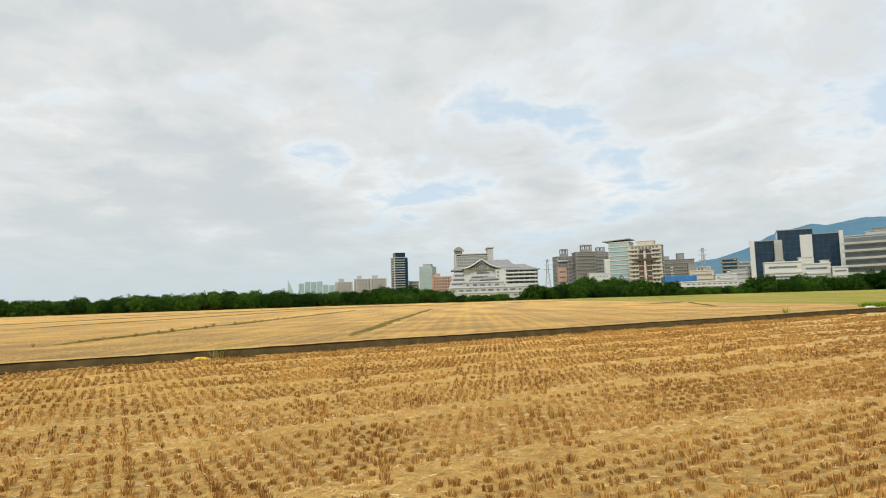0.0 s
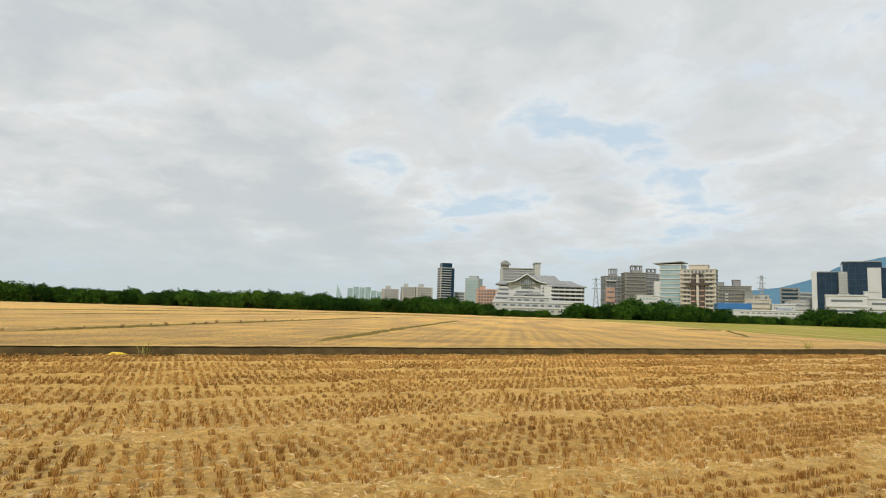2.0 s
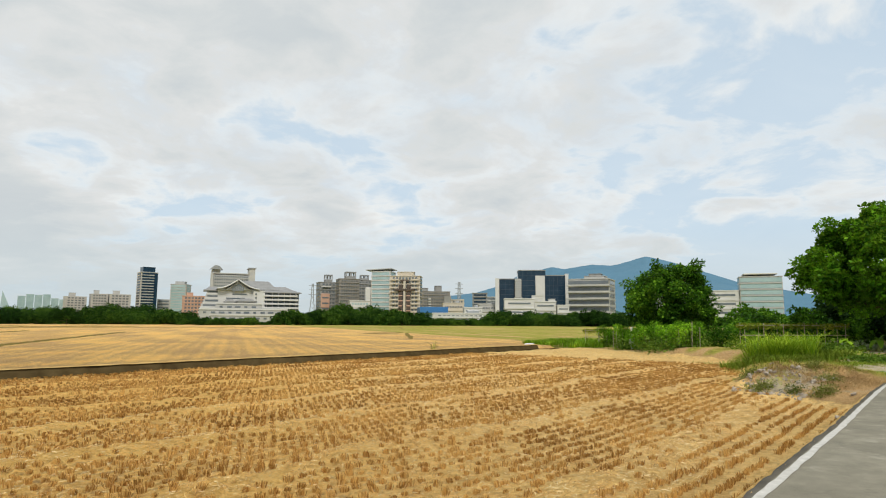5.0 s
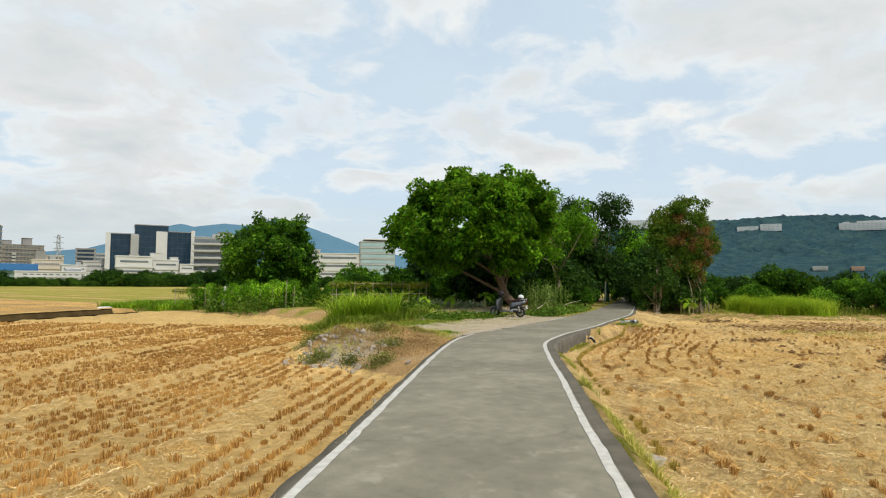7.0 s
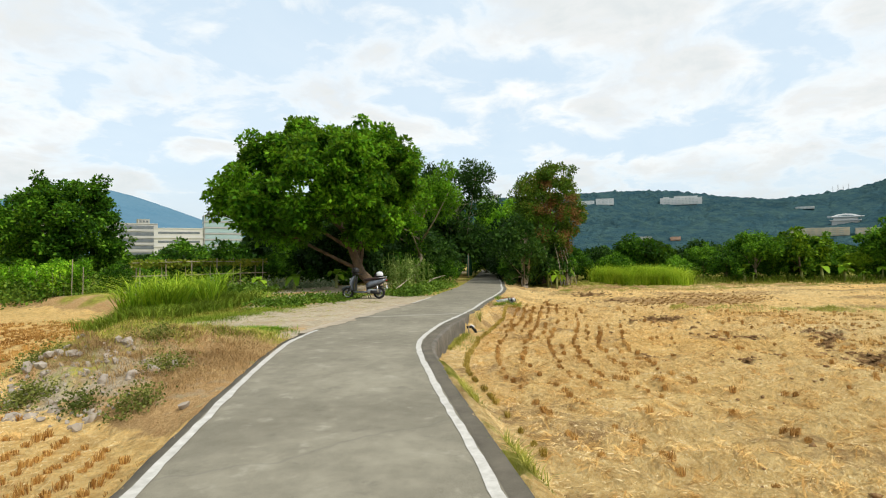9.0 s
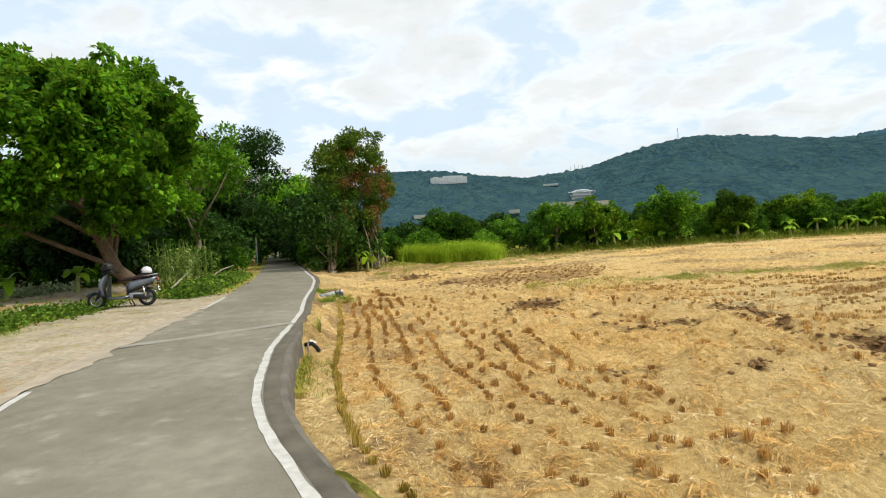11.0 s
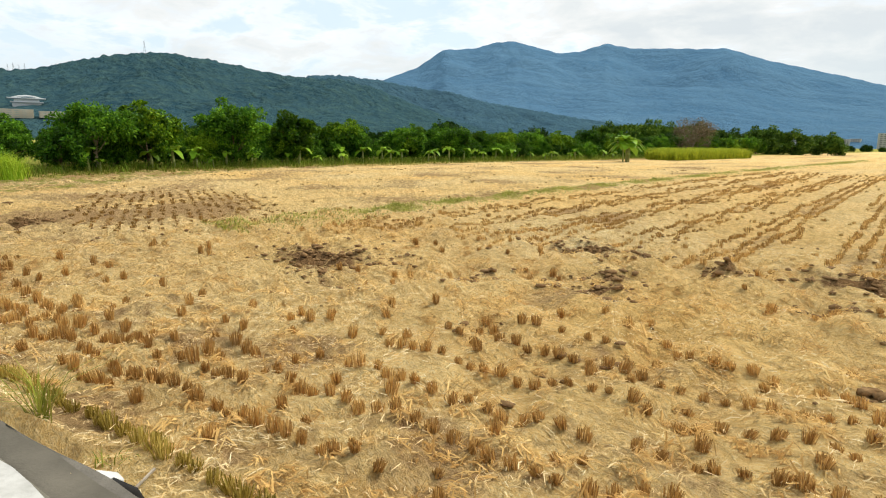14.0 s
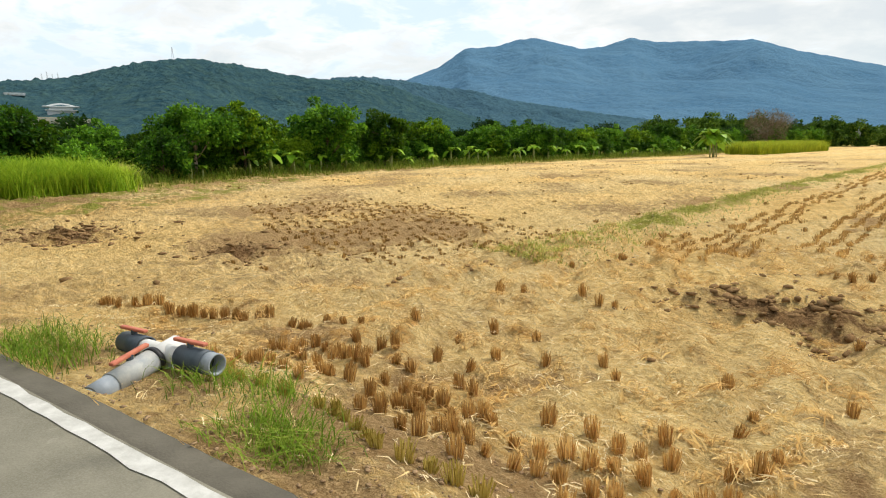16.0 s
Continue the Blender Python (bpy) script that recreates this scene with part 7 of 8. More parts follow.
edge, head, body, back = right_rows()
tufts("rice_stubble", "greenish rice stubble in the outermost row along the road", edge, 70, 0.10, 6, MAT_STUBBLE_GREEN, foot=0.036, flare=1.5, width=0.0062)
tufts("rice_stubble", "curving rows of cut rice stubble along the road", head, 70, 0.082 + 0.040 * ease(21, 27, head[:, 0]), 3, MAT_STUBBLE_PALE, foot=0.036, width=0.0062)
tufts("rice_stubble", "rows of cut rice stubble in the wide field", body, 18, 0.078, 4, MAT_STUBBLE_MID, foot=0.052, width=0.018)
tufts("rice_stubble", "short rice stubble beyond the bank", back, 14, 0.060, 5, MAT_STUBBLE_MID, foot=0.045, flare=1.4, width=0.020)


def straw_mat(label, xy, seed, turn, length=0.085, width=0.0027, loft_h=0.016):
    """Tousled straw: arched ribbons of stalks and leaves that lie over one another in small heaps."""
    rng = np.random.default_rng(seed)
    n = len(xy)
    a = turn + rng.normal(0, 0.75, n)
    ln, w = length * rng.uniform(0.25, 1.2, n) ** 1.3, width * rng.uniform(0.6, 1.5, n)
    heap = 0.5 + 0.5 * waves(xy[:, 0], xy[:, 1], 0.55, seed + 1)
    z = ground_z(xy[:, 0], xy[:, 1]) + np.abs(rng.normal(0, 0.008, n)) + 0.010 * np.clip(heap, 0, 1.2)
    c = np.column_stack([xy, z])
    d = np.column_stack([np.cos(a), np.sin(a), rng.normal(0, 0.16, n)]) * ln[:, None] * 0.5
    s = np.column_stack([-np.sin(a), np.cos(a), rng.normal(0, 0.55, n)]) * w[:, None]
    top = c + np.column_stack([rng.normal(0, 0.016, (n, 2)), rng.uniform(0.1, 1.0, n) * loft_h])
    v = np.stack([c - d - s * 0.6, c - d + s * 0.6, top + s, top - s, c + d + s * 0.4, c + d - s * 0.4], 1).reshape(-1, 3)
    i = np.arange(n)[:, None] * 6
    f = np.concatenate([i + [0, 1, 2, 3], i + [3, 2, 4, 5]], 1).reshape(-1, 4)
    tagged(piece("loose_straw", np_mesh("loose_straw", v, f), MAT_STRAW), label, "straw", kind="stuff")


gx = np.random.default_rng(51)
px = gx.uniform(7, 34, 105000)
pr = 0.45 + 11.5 * gx.uniform(0, 1, 105000) ** 1.35
py = np.interp(px, RX, RY) - pr / np.interp(px, RX, RS)
ok = (pit_at(px, py) < 0.45) & ~((px > 28.2) & (pr < 1.3) & (gx.uniform(0, 1, 105000) < 0.8)) & (waves(px, py, 0.8, 57) > gx.normal(-0.35, 0.5, 105000))
straw_mat("loose straw tousled over the stubble", np.column_stack([px, py])[ok], 52, 0.9 * waves(px, py, 3.5, 71)[ok] + 0.4)
pu, pv = gx.uniform(-22, 18, 90000), 0.5 + 11 * gx.uniform(0, 1, 90000) ** 1.2
px, py = 0.875 * pu - 0.484 * pv, 0.484 * pu + 0.875 * pv
ok = (px < field_end(py)) & ((swath_at(px, py) > 0.35) | (gx.uniform(0, 1, 90000) < 0.5)) & (left_of(px, py) > 0.5)
straw_mat("loose straw lying in swaths", np.column_stack([px, py])[ok], 53, 0.5 + 0.5 * waves(px, py, 3.0, 72)[ok], 0.10, 0.0026, 0.018)


def straw_heaps(label, xy, seed, each=15):
    """Small rough heaps of chopped straw, a hand's width or two across."""
    rng = np.random.default_rng(seed)
    n = len(xy) * each
    size = np.repeat(rng.uniform(0.5, 1.35, len(xy)), each)
    a, q = rng.uniform(0, 2 * math.pi, n), np.sqrt(rng.uniform(0, 1, n))
    off = np.column_stack([np.cos(a), np.sin(a)]) * (0.10 * q * size)[:, None]
    c = np.repeat(xy, each, 0) + off
    z = ground_z(c[:, 0], c[:, 1]) + (0.046 * (1 - q) * size + 0.004)
    b = a + rng.normal(0, 0.9, n)
    ln, w = rng.uniform(0.02, 0.07, n) * size, rng.uniform(0.0025, 0.0062, n)
    d = np.column_stack([np.cos(b), np.sin(b), rng.normal(-0.25, 0.35, n)]) * ln[:, None]
    s = np.column_stack([-np.sin(b), np.cos(b), rng.normal(0, 0.5, n)]) * w[:, None]
    p = np.column_stack([c, z])
    top = p + np.column_stack([rng.normal(0, 0.008, (n, 2)), rng.uniform(0.0, 0.018, n)])
    v = np.stack([p - d - s * 0.6, p - d + s * 0.6, top + s, top - s, p + d + s * 0.5, p + d - s * 0.5], 1).reshape(-1, 3)
    i = np.arange(n)[:, None] * 6
    f = np.concatenate([i + [0, 1, 2, 3], i + [3, 2, 4, 5]], 1).reshape(-1, 4)
    tagged(piece("straw_heaps", np_mesh("straw_heaps", v, f), MAT_STRAW_HEAP), label, "straw", kind="stuff")


hx = gx.uniform(8, 33, 5200)
hr = 0.9 + 9.2 * gx.uniform(0, 1, 5200) ** 1.15
hy = np.interp(hx, RX, RY) - hr / np.interp(hx, RX, RS)
ok = (pit_at(hx, hy) < 0.5) & ~((hx > 28.0) & (hr < 1.6)) & (waves(hx, hy, 1.3, 61) > gx.normal(-0.4, 0.5, 5200))
straw_heaps("rough heaps of chopped straw on the turning strip", np.column_stack([hx, hy])[ok], 62)
hu, hv = gx.uniform(-20, 16, 4200), 0.9 + 9 * gx.uniform(0, 1, 4200) ** 1.15
hx, hy = 0.875 * hu - 0.484 * hv, 0.484 * hu + 0.875 * hv
ok = (hx < field_end(hy) - 0.3) & (left_of(hx, hy) > 0.6) & ((swath_at(hx, hy) > 0.4) | (gx.uniform(0, 1, 4200) < 0.35))
straw_heaps("rough heaps of chopped straw between the stubble rows", np.column_stack([hx, hy])[ok], 63, 13)


def clods(label, xy, size, seed, mat):
    rng = np.random.default_rng(seed)
    n = len(xy)
    bm = bmesh.new()
    bmesh.ops.create_icosphere(bm, subdivisions=1, radius=1.0)
    bv = np.array([v.co[:] for v in bm.verts])
    bf = np.array([[v.index for v in f.verts] for f in bm.faces])
    bm.free()
    s = size * rng.uniform(0.35, 1.3, (n, 1, 1)) * rng.uniform(0.6, 1.3, (n, 1, 3)) * [1, 1, 0.5]
    v = bv[None] * s * rng.uniform(0.5, 1.3, (n, len(bv), 1))
    z = ground_z(xy[:, 0], xy[:, 1])
    v = v + np.column_stack([xy, z + 0.01])[:, None, :]
    f = (bf[None] + (np.arange(n) * len(bv))[:, None, None]).reshape(-1, 3)
    tagged(piece("soil_clods", np_mesh("soil_clods", v.reshape(-1, 3), f), mat), label, "soil", kind="stuff")


cl = []
for px_, py_, r_ in PITS:
    k = int(150 * r_ * r_ + 14)
    cl.append(np.column_stack([px_ + gx.normal(0, r_ * 0.55, k), py_ + gx.normal(0, r_ * 0.42, k)]))
clods("dark soil clods round the wheel ruts", np.concatenate(cl), 0.06, 54, MAT_CLOD)
sx = gx.uniform(10, 33, 2600)
sy = np.interp(sx, RX, RY) - gx.uniform(2.5, 12, 2600)
clods("dark soil clods scattered among the straw", np.column_stack([sx, sy])[(waves(sx, sy, 2.4, 44) > 0.5) & (gx.uniform(0, 1, 2600) < 0.75)], 0.042, 55, MAT_CLOD)
cx = gx.uniform(34, 44, 500)
cy = np.interp(cx, RX, RY) - gx.uniform(1.5, 7, 500)
clods("dark soil clods at the far field corner", np.column_stack([cx, cy])[waves(cx, cy, 2.0, 45) > 0.75], 0.055, 60, MAT_CLOD)

cx = gx.uniform(27.2, 32.6, 900)
cr_ = 0.2 + 1.6 * gx.uniform(0, 1, 900)
clods("pale cracked soil crumbs beside the road", np.column_stack([cx, np.interp(cx, RX, RY) - cr_]), 0.014, 59, MAT_SOIL)

# ---- rubble mound ----
for k, (x, y, r, n) in enumerate(((13.9, 10.4, 0.40, 1500), (13.75, 9.2, 0.24, 600), (13.9, 8.35, 0.34, 1000), (15.1, 9.1, 0.36, 1100), (16.1, 10.4, 0.40, 1200), (15.0, 11.7, 0.45, 1200))):
    creeper("bushy green weeds among the stones of the mound", [(x - r * 0.7, y - r * 0.7), (x + r * 0.7, y - r * 0.7), (x + r * 0.7, y + r * 0.7), (x - r * 0.7, y + r * 0.7)], int(n * 0.8), 0.042, 20 + k, 0.11, MAT_MOUNDWEED, 0.10)
mound = thing("rubble_pile", at_ground(15.5, 10.4), "pile of pale broken stones in dry grass beside the road", "rubble")
stones = []
rs = random.Random(9)
for k in range(6):
    bm = bmesh.new()
    bmesh.ops.create_icosphere(bm, subdivisions=1, radius=1.0)
    for v in bm.verts:
        v.co *= rs.uniform(0.7, 1.2)
        v.co.z *= 0.7
    o = part("stone", bm, MAT_STONE, mound)
    stones.append(o.data)
    o.location, o.scale = (rs.uniform(-1.5, 1.5), rs.uniform(-0.8, 0.8), 0.05), (0.1, 0.1, 0.1)
base_z = mound.location.z
for k in range(230):
    x = 13.35 + 2.3 * rs.random() ** 1.2
    y = 8.5 + 0.25 * (x - 13.3) + 2.7 * rs.random()
    s = rs.uniform(0.02, 0.05) if k % 6 else rs.uniform(0.06, 0.11)
    o = piece("stone", rs.choice(stones), None, mound)
    o.location = (x - 15.5, y - 10.4, float(ground_z(x, y)) - base_z + s * 0.25)
    o.rotation_euler, o.scale = (rs.uniform(0, 6), rs.uniform(0, 6), rs.uniform(0, 6)), (s, s * rs.uniform(0.7, 1.2), s)
for k, (x, y, s) in enumerate(((10.35, 1.5, 0.12), (11.0, 5.85, 0.08), (13.9, 7.6, 0.08), (16.6, 13.6, 0.10))):
    o = piece("stone", stones[k], None)
    o.matrix_basis = pose(*at_ground(x, y, s * 0.3), 20 * k, 0, 70 * k) @ Matrix.Diagonal((s, s * 1.3, s, 1))
    tagged(o, "loose stone at the road edge", "stone")

# ---- motor scooter ----
MAT_SILVER = worn("silver_paint", (0.09, 0.105, 0.125), (0.17, 0.19, 0.22), 5.0, 0.3, spec=0.6, metal=0.5, bump=0.02)
MAT_BLACKPL = worn("black_plastic", (0.012, 0.012, 0.013), (0.03, 0.03, 0.032), 8.0, 0.5, bump=0.05)
MAT_RUBBER = worn("black_rubber", (0.010, 0.010, 0.010), (0.022, 0.021, 0.020), 20.0, 0.85, bump=0.2)
MAT_SEAT = worn("dark_red_vinyl", (0.022, 0.012, 0.013), (0.04, 0.022, 0.022), 10.0, 0.45, bump=0.05)
MAT_CHROME = worn("dull_chrome", (0.55, 0.56, 0.58), (0.68, 0.69, 0.70), 6.0, 0.25, metal=0.9, bump=0.02)
MAT_LENS = worn("lamp_lens", (0.55, 0.56, 0.58), (0.75, 0.75, 0.76), 6.0, 0.15, spec=0.7, bump=0.0)
MAT_RED = worn("red_lens", (0.30, 0.015, 0.012), (0.42, 0.03, 0.02), 6.0, 0.2, bump=0.0)
MAT_HELMET = worn("pale_helmet", (0.55, 0.57, 0.60), (0.72, 0.73, 0.75), 6.0, 0.25, spec=0.6, bump=0.0)
MAT_PLATE = worn("white_plate", (0.70, 0.70, 0.70), (0.78, 0.78, 0.78), 6.0, 0.4, bump=0.0)
MAT_BAR = worn("dark_marking", (0.02, 0.02, 0.022), (0.04, 0.04, 0.045), 6.0, 0.5, bump=0.0)


def lathe(profile, sides=28, arc=2 * math.pi):
    """Turned round the y axis; profile: (radius, y)."""
    bm = bmesh.new()
    n = len(profile)
    rings = [[bm.verts.new((r * math.cos(a), y, r * math.sin(a))) for r, y in profile] for a in [arc * k / sides for k in range(sides)]]
    for k in range(sides):
        a, b = rings[k], rings[(k + 1) % sides]
        for j in range(n - 1):
            bm.faces.new((a[j], a[j + 1], b[j + 1], b[j]))
    return bm


def wheel(t, x, r, name):
    w = new(name)
    w.parent = t
    w.location = (x, 0, r)
    part("tyre", lathe([(r * 0.66, -0.045), (r * 0.82, -0.055), (r * 0.95, -0.042), (r, -0.015), (r, 0.015), (r * 0.95, 0.042), (r * 0.82, 0.055), (r * 0.66, 0.045), (r * 0.66, -0.045)]), MAT_RUBBER, w, smooth=True)
    bm = lathe([(r * 0.68, -0.04), (r * 0.62, -0.03), (r * 0.60, 0.03), (r * 0.68, 0.04)])
    for k in range(5):
        a = 2 * math.pi * k / 5
        add_tube(bm, [(0, 0, 0), (math.cos(a) * r * 0.63, 0, math.sin(a) * r * 0.63)], [0.022, 0.016], 6)
    add_tube(bm, [(0, -0.05, 0), (0, 0.05, 0)], 0.04, 10)
    part("rim", bm, MAT_STEEL, w, smooth=True)
    return w


def loft(sections, close=True):
    """A skin over sections; each is a list of points."""
    bm = bmesh.new()
    rings = [[bm.verts.new(p) for p in s] for s in sections]
    m = len(rings[0])
    for a, b in zip(rings, rings[1:]):
        for j in range(m):
            bm.faces.new((a[j], a[(j + 1) % m], b[(j + 1) % m], b[j]))
    if close:
        bm.faces.new(rings[0][::-1])
        bm.faces.new(rings[-1])
    return bm


def oval(x, zc, w, h, n=12, tilt=0.0):
    """A section across the scooter: rounded, w wide and h high."""
    return [(x + tilt * math.sin(a) * h / 2, math.copysign(abs(math.cos(a)) ** 0.7, math.cos(a)) * w / 2, zc + math.copysign(abs(math.sin(a)) ** 0.7, math.sin(a)) * h / 2) for a in [2 * math.pi * k / n for k in range(n)]]


def scooter(at, yaw):
    t = thing("motor_scooter", at, "silver and black motor scooter parked on its stand", "scooter", yaw=yaw)
    lean_m = Matrix.Rotation(radians(4), 4, "X")
    t.matrix_basis = t.matrix_basis @ lean_m
    wheel(t, 0.66, 0.235, "front_wheel")
    wheel(t, -0.63, 0.235, "rear_wheel")
    part("front_fender", loft([oval(0.48, 0.36, 0.12, 0.10, tilt=-0.8), oval(0.58, 0.46, 0.15, 0.09, tilt=-0.4), oval(0.70, 0.49, 0.15, 0.07), oval(0.82, 0.44, 0.13, 0.06, tilt=0.6), oval(0.90, 0.36, 0.09, 0.05, tilt=0.9)]), MAT_SILVER, t, smooth=True)
    bm = tube([(0.50, 0.09, 0.60), (0.66, 0.09, 0.235)], 0.024, 8)
    add_tube(bm, [(0.50, -0.09, 0.60), (0.66, -0.09, 0.235)], 0.024, 8)
    part("fork", bm, MAT_BLACKPL, t, smooth=True)
    part("front_apron", loft([oval(0.40, 0.30, 0.30, 0.10, tilt=0.5), oval(0.47, 0.42, 0.40, 0.14, tilt=0.9), oval(0.52, 0.58, 0.44, 0.16, tilt=0.9), oval(0.47, 0.74, 0.38, 0.17, tilt=0.6), oval(0.40, 0.86, 0.26, 0.13, tilt=0.4), oval(0.36, 0.92, 0.14, 0.06)]), MAT_SILVER, t, smooth=True)
    part("leg_shield", loft([oval(0.33, 0.28, 0.34, 0.06), oval(0.34, 0.50, 0.40, 0.10), oval(0.31, 0.74, 0.32, 0.10), oval(0.29, 0.86, 0.2, 0.06)]), MAT_BLACKPL, t, smooth=True)
    part("headlight", loft([oval(0.50, 0.80, 0.16, 0.08), oval(0.55, 0.79, 0.20, 0.09), oval(0.58, 0.78, 0.12, 0.05)]), MAT_LENS, t, smooth=True)
    part("handlebar_cowl", loft([oval(0.24, 0.98, 0.12, 0.06), oval(0.32, 1.00, 0.26, 0.11), oval(0.42, 0.98, 0.24, 0.11), oval(0.48, 0.95, 0.10, 0.05)]), MAT_BLACKPL, t, smooth=True)
    part("handlebar", tube([(0.18, 0.36, 0.99), (0.30, 0.18, 1.01), (0.34, 0, 1.01), (0.30, -0.18, 1.01), (0.18, -0.36, 0.99)], 0.016, 8), MAT_BLACKPL, t, smooth=True)
    for s in (1, -1):
        part("grip", tube([(0.17, s * 0.38, 0.988), (0.25, s * 0.26, 1.0)], 0.022, 8), MAT_RUBBER, t, smooth=True)
        m = part("mirror", loft([oval(0.30, 1.20, 0.10, 0.07), oval(0.33, 1.20, 0.13, 0.085), oval(0.35, 1.20, 0.08, 0.05)]), MAT_BLACKPL, t, smooth=True)
        m.location = (0, s * 0.28, 0)
        part("mirror_stem", tube([(0.31, s * 0.18, 1.01), (0.32, s * 0.24, 1.12), (0.33, s * 0.27, 1.18)], 0.008, 6), MAT_BLACKPL, t)
        part("floor_trim", tube([(0.34, s * 0.17, 0.27), (0.0, s * 0.19, 0.25), (-0.22, s * 0.18, 0.30)], 0.03, 8), MAT_SILVER, t, smooth=True)
    part("floorboard", box((0.08, 0, 0.27), (0.54, 0.34, 0.07), bevel=0.02), MAT_BLACKPL, t)
    part("rear_body", loft([oval(-0.12, 0.46, 0.22, 0.34), oval(-0.25, 0.55, 0.32, 0.36), oval(-0.50, 0.62, 0.34, 0.26), oval(-0.75, 0.70, 0.28, 0.18), oval(-0.92, 0.77, 0.14, 0.09)]), MAT_SILVER, t, smooth=True)
    part("side_panel", loft([oval(-0.15, 0.42, 0.30, 0.10), oval(-0.45, 0.52, 0.37, 0.13), oval(-0.80, 0.66, 0.28, 0.07)]), MAT_BLACKPL, t, smooth=True)
    part("seat", loft([oval(0.02, 0.74, 0.16, 0.06), oval(-0.08, 0.76, 0.25, 0.10), oval(-0.30, 0.78, 0.30, 0.11), oval(-0.46, 0.82, 0.30, 0.12), oval(-0.70, 0.83, 0.24, 0.11), oval(-0.80, 0.82, 0.12, 0.05)]), MAT_SEAT, t, smooth=True)
    part("tail_light", loft([oval(-0.90, 0.74, 0.16, 0.06), oval(-0.95, 0.74, 0.14, 0.05), oval(-0.97, 0.74, 0.06, 0.02)]), MAT_RED, t, smooth=True)
    part("grab_rail", tube([(-0.62, 0.15, 0.82), (-0.85, 0.14, 0.86), (-0.93, 0.05, 0.87), (-0.93, -0.05, 0.87), (-0.85, -0.14, 0.86), (-0.62, -0.15, 0.82)], 0.014, 6), MAT_CHROME, t, smooth=True)
    part("rear_fender", loft([oval(-0.62, 0.50, 0.13, 0.07), oval(-0.80, 0.48, 0.14, 0.05, tilt=0.6), oval(-0.94, 0.36, 0.12, 0.04, tilt=1.0)]), MAT_BLACKPL, t, smooth=True)
    plate = part("number_plate", box((-0.945, 0, 0.47), (0.008, 0.21, 0.12), Matrix.Rotation(radians(14), 3, "Y"), 0.003), MAT_PLATE, t)
    part("plate_marking", box((-0.952, 0, 0.47), (0.004, 0.15, 0.04), Matrix.Rotation(radians(14), 3, "Y")), MAT_BAR, plate)
    part("engine", box((-0.38, 0.02, 0.30), (0.42, 0.22, 0.18), bevel=0.05), MAT_STEEL, t)
    part("swing_arm", loft([oval(-0.30, 0.28, 0.10, 0.12), oval(-0.63, 0.24, 0.09, 0.16), oval(-0.72, 0.24, 0.06, 0.08)]), MAT_BLACKPL, t, smooth=True).location = (0, 0.11, 0)
    ex = part("exhaust", loft([oval(-0.36, 0.24, 0.05, 0.05), oval(-0.46, 0.27, 0.10, 0.11), oval(-0.78, 0.36, 0.11, 0.12), oval(-0.84, 0.38, 0.06, 0.07)]), MAT_CHROME, t, smooth=True)
    ex.location = (0, -0.15, 0)
    part("shock_absorber", tube([(-0.62, 0.14, 0.26), (-0.56, 0.14, 0.56)], [0.03, 0.024], 8), MAT_CHROME, t, smooth=True)
    bm = tube([(-0.18, 0.12, 0.22), (-0.26, 0.19, 0.02)], 0.014, 6)
    add_tube(bm, [(-0.18, -0.12, 0.22), (-0.26, -0.19, 0.02)], 0.014, 6)
    add_tube(bm, [(-0.26, -0.19, 0.02), (-0.26, 0.19, 0.02)], 0.014, 6)
    part("stand", bm, MAT_BLACKPL, t)
    return t


SC_Z = float(ground_z(29.8, 14.08))
scooter((29.8, 14.08, SC_Z), 104)


def helmet(m, mat, label):
    t = thing("helmet", (0, 0, 0), label, "helmet")
    bm = bmesh.new()
    bmesh.ops.create_uvsphere(bm, u_segments=20, v_segments=12, radius=0.13)
    bmesh.ops.delete(bm, geom=[v for v in bm.verts if v.co.z < -0.07], context="VERTS")
    for v in bm.verts:
        v.co.x *= 1.15
    part("shell", bm, mat, t, smooth=True)
    part("brim", lathe([(0.128, -0.012), (0.14, 0.0), (0.128, 0.012)], 24), MAT_BLACKPL, t, smooth=True).matrix_basis = pose(0, 0, -0.066, 90, 0, 0) @ Matrix.Diagonal((1.15, 1, 1, 1))
    part("visor", loft([oval(0.10, -0.01, 0.2, 0.10), oval(0.165, -0.015, 0.15, 0.07), oval(0.17, -0.02, 0.05, 0.02)]), MAT_BLACKPL, t, smooth=True)
    t.matrix_basis = m
    return t


base = pose(29.8, 14.08, SC_Z, 0, 0, 104) @ Matrix.Rotation(radians(4), 4, "X")
helmet(base @ pose(-0.64, 0, 0.965), MAT_HELMET, "pale open-face helmet resting on the scooter seat")
helmet(base @ pose(0.33, 0.10, 1.13, 0, 12, 0), MAT_BLACKPL, "dark helmet hung on the scooter handlebar")

# ---- irrigation pipe with valves ----
MAT_PVC = worn("grey_pvc", (0.20, 0.23, 0.26), (0.33, 0.36, 0.39), 9.0, 0.5, bump=0.05)
MAT_PVC_PALE = worn("pale_dusty_pvc", (0.50, 0.50, 0.48), (0.72, 0.71, 0.67), 8.0, 0.6, bump=0.1)
MAT_PVC_DUSTY = worn("dusty_grey_pvc", (0.24, 0.27, 0.295), (0.50, 0.49, 0.44), 16.0, 0.6, bump=0.1)
MAT_PVC_DARK = worn("dark_grey_pvc", (0.045, 0.06, 0.075), (0.09, 0.11, 0.13), 9.0, 0.5, bump=0.05)
MAT_HANDLE = worn("faded_red_plastic", (0.42, 0.10, 0.055), (0.60, 0.22, 0.13), 14.0, 0.6, bump=0.05)


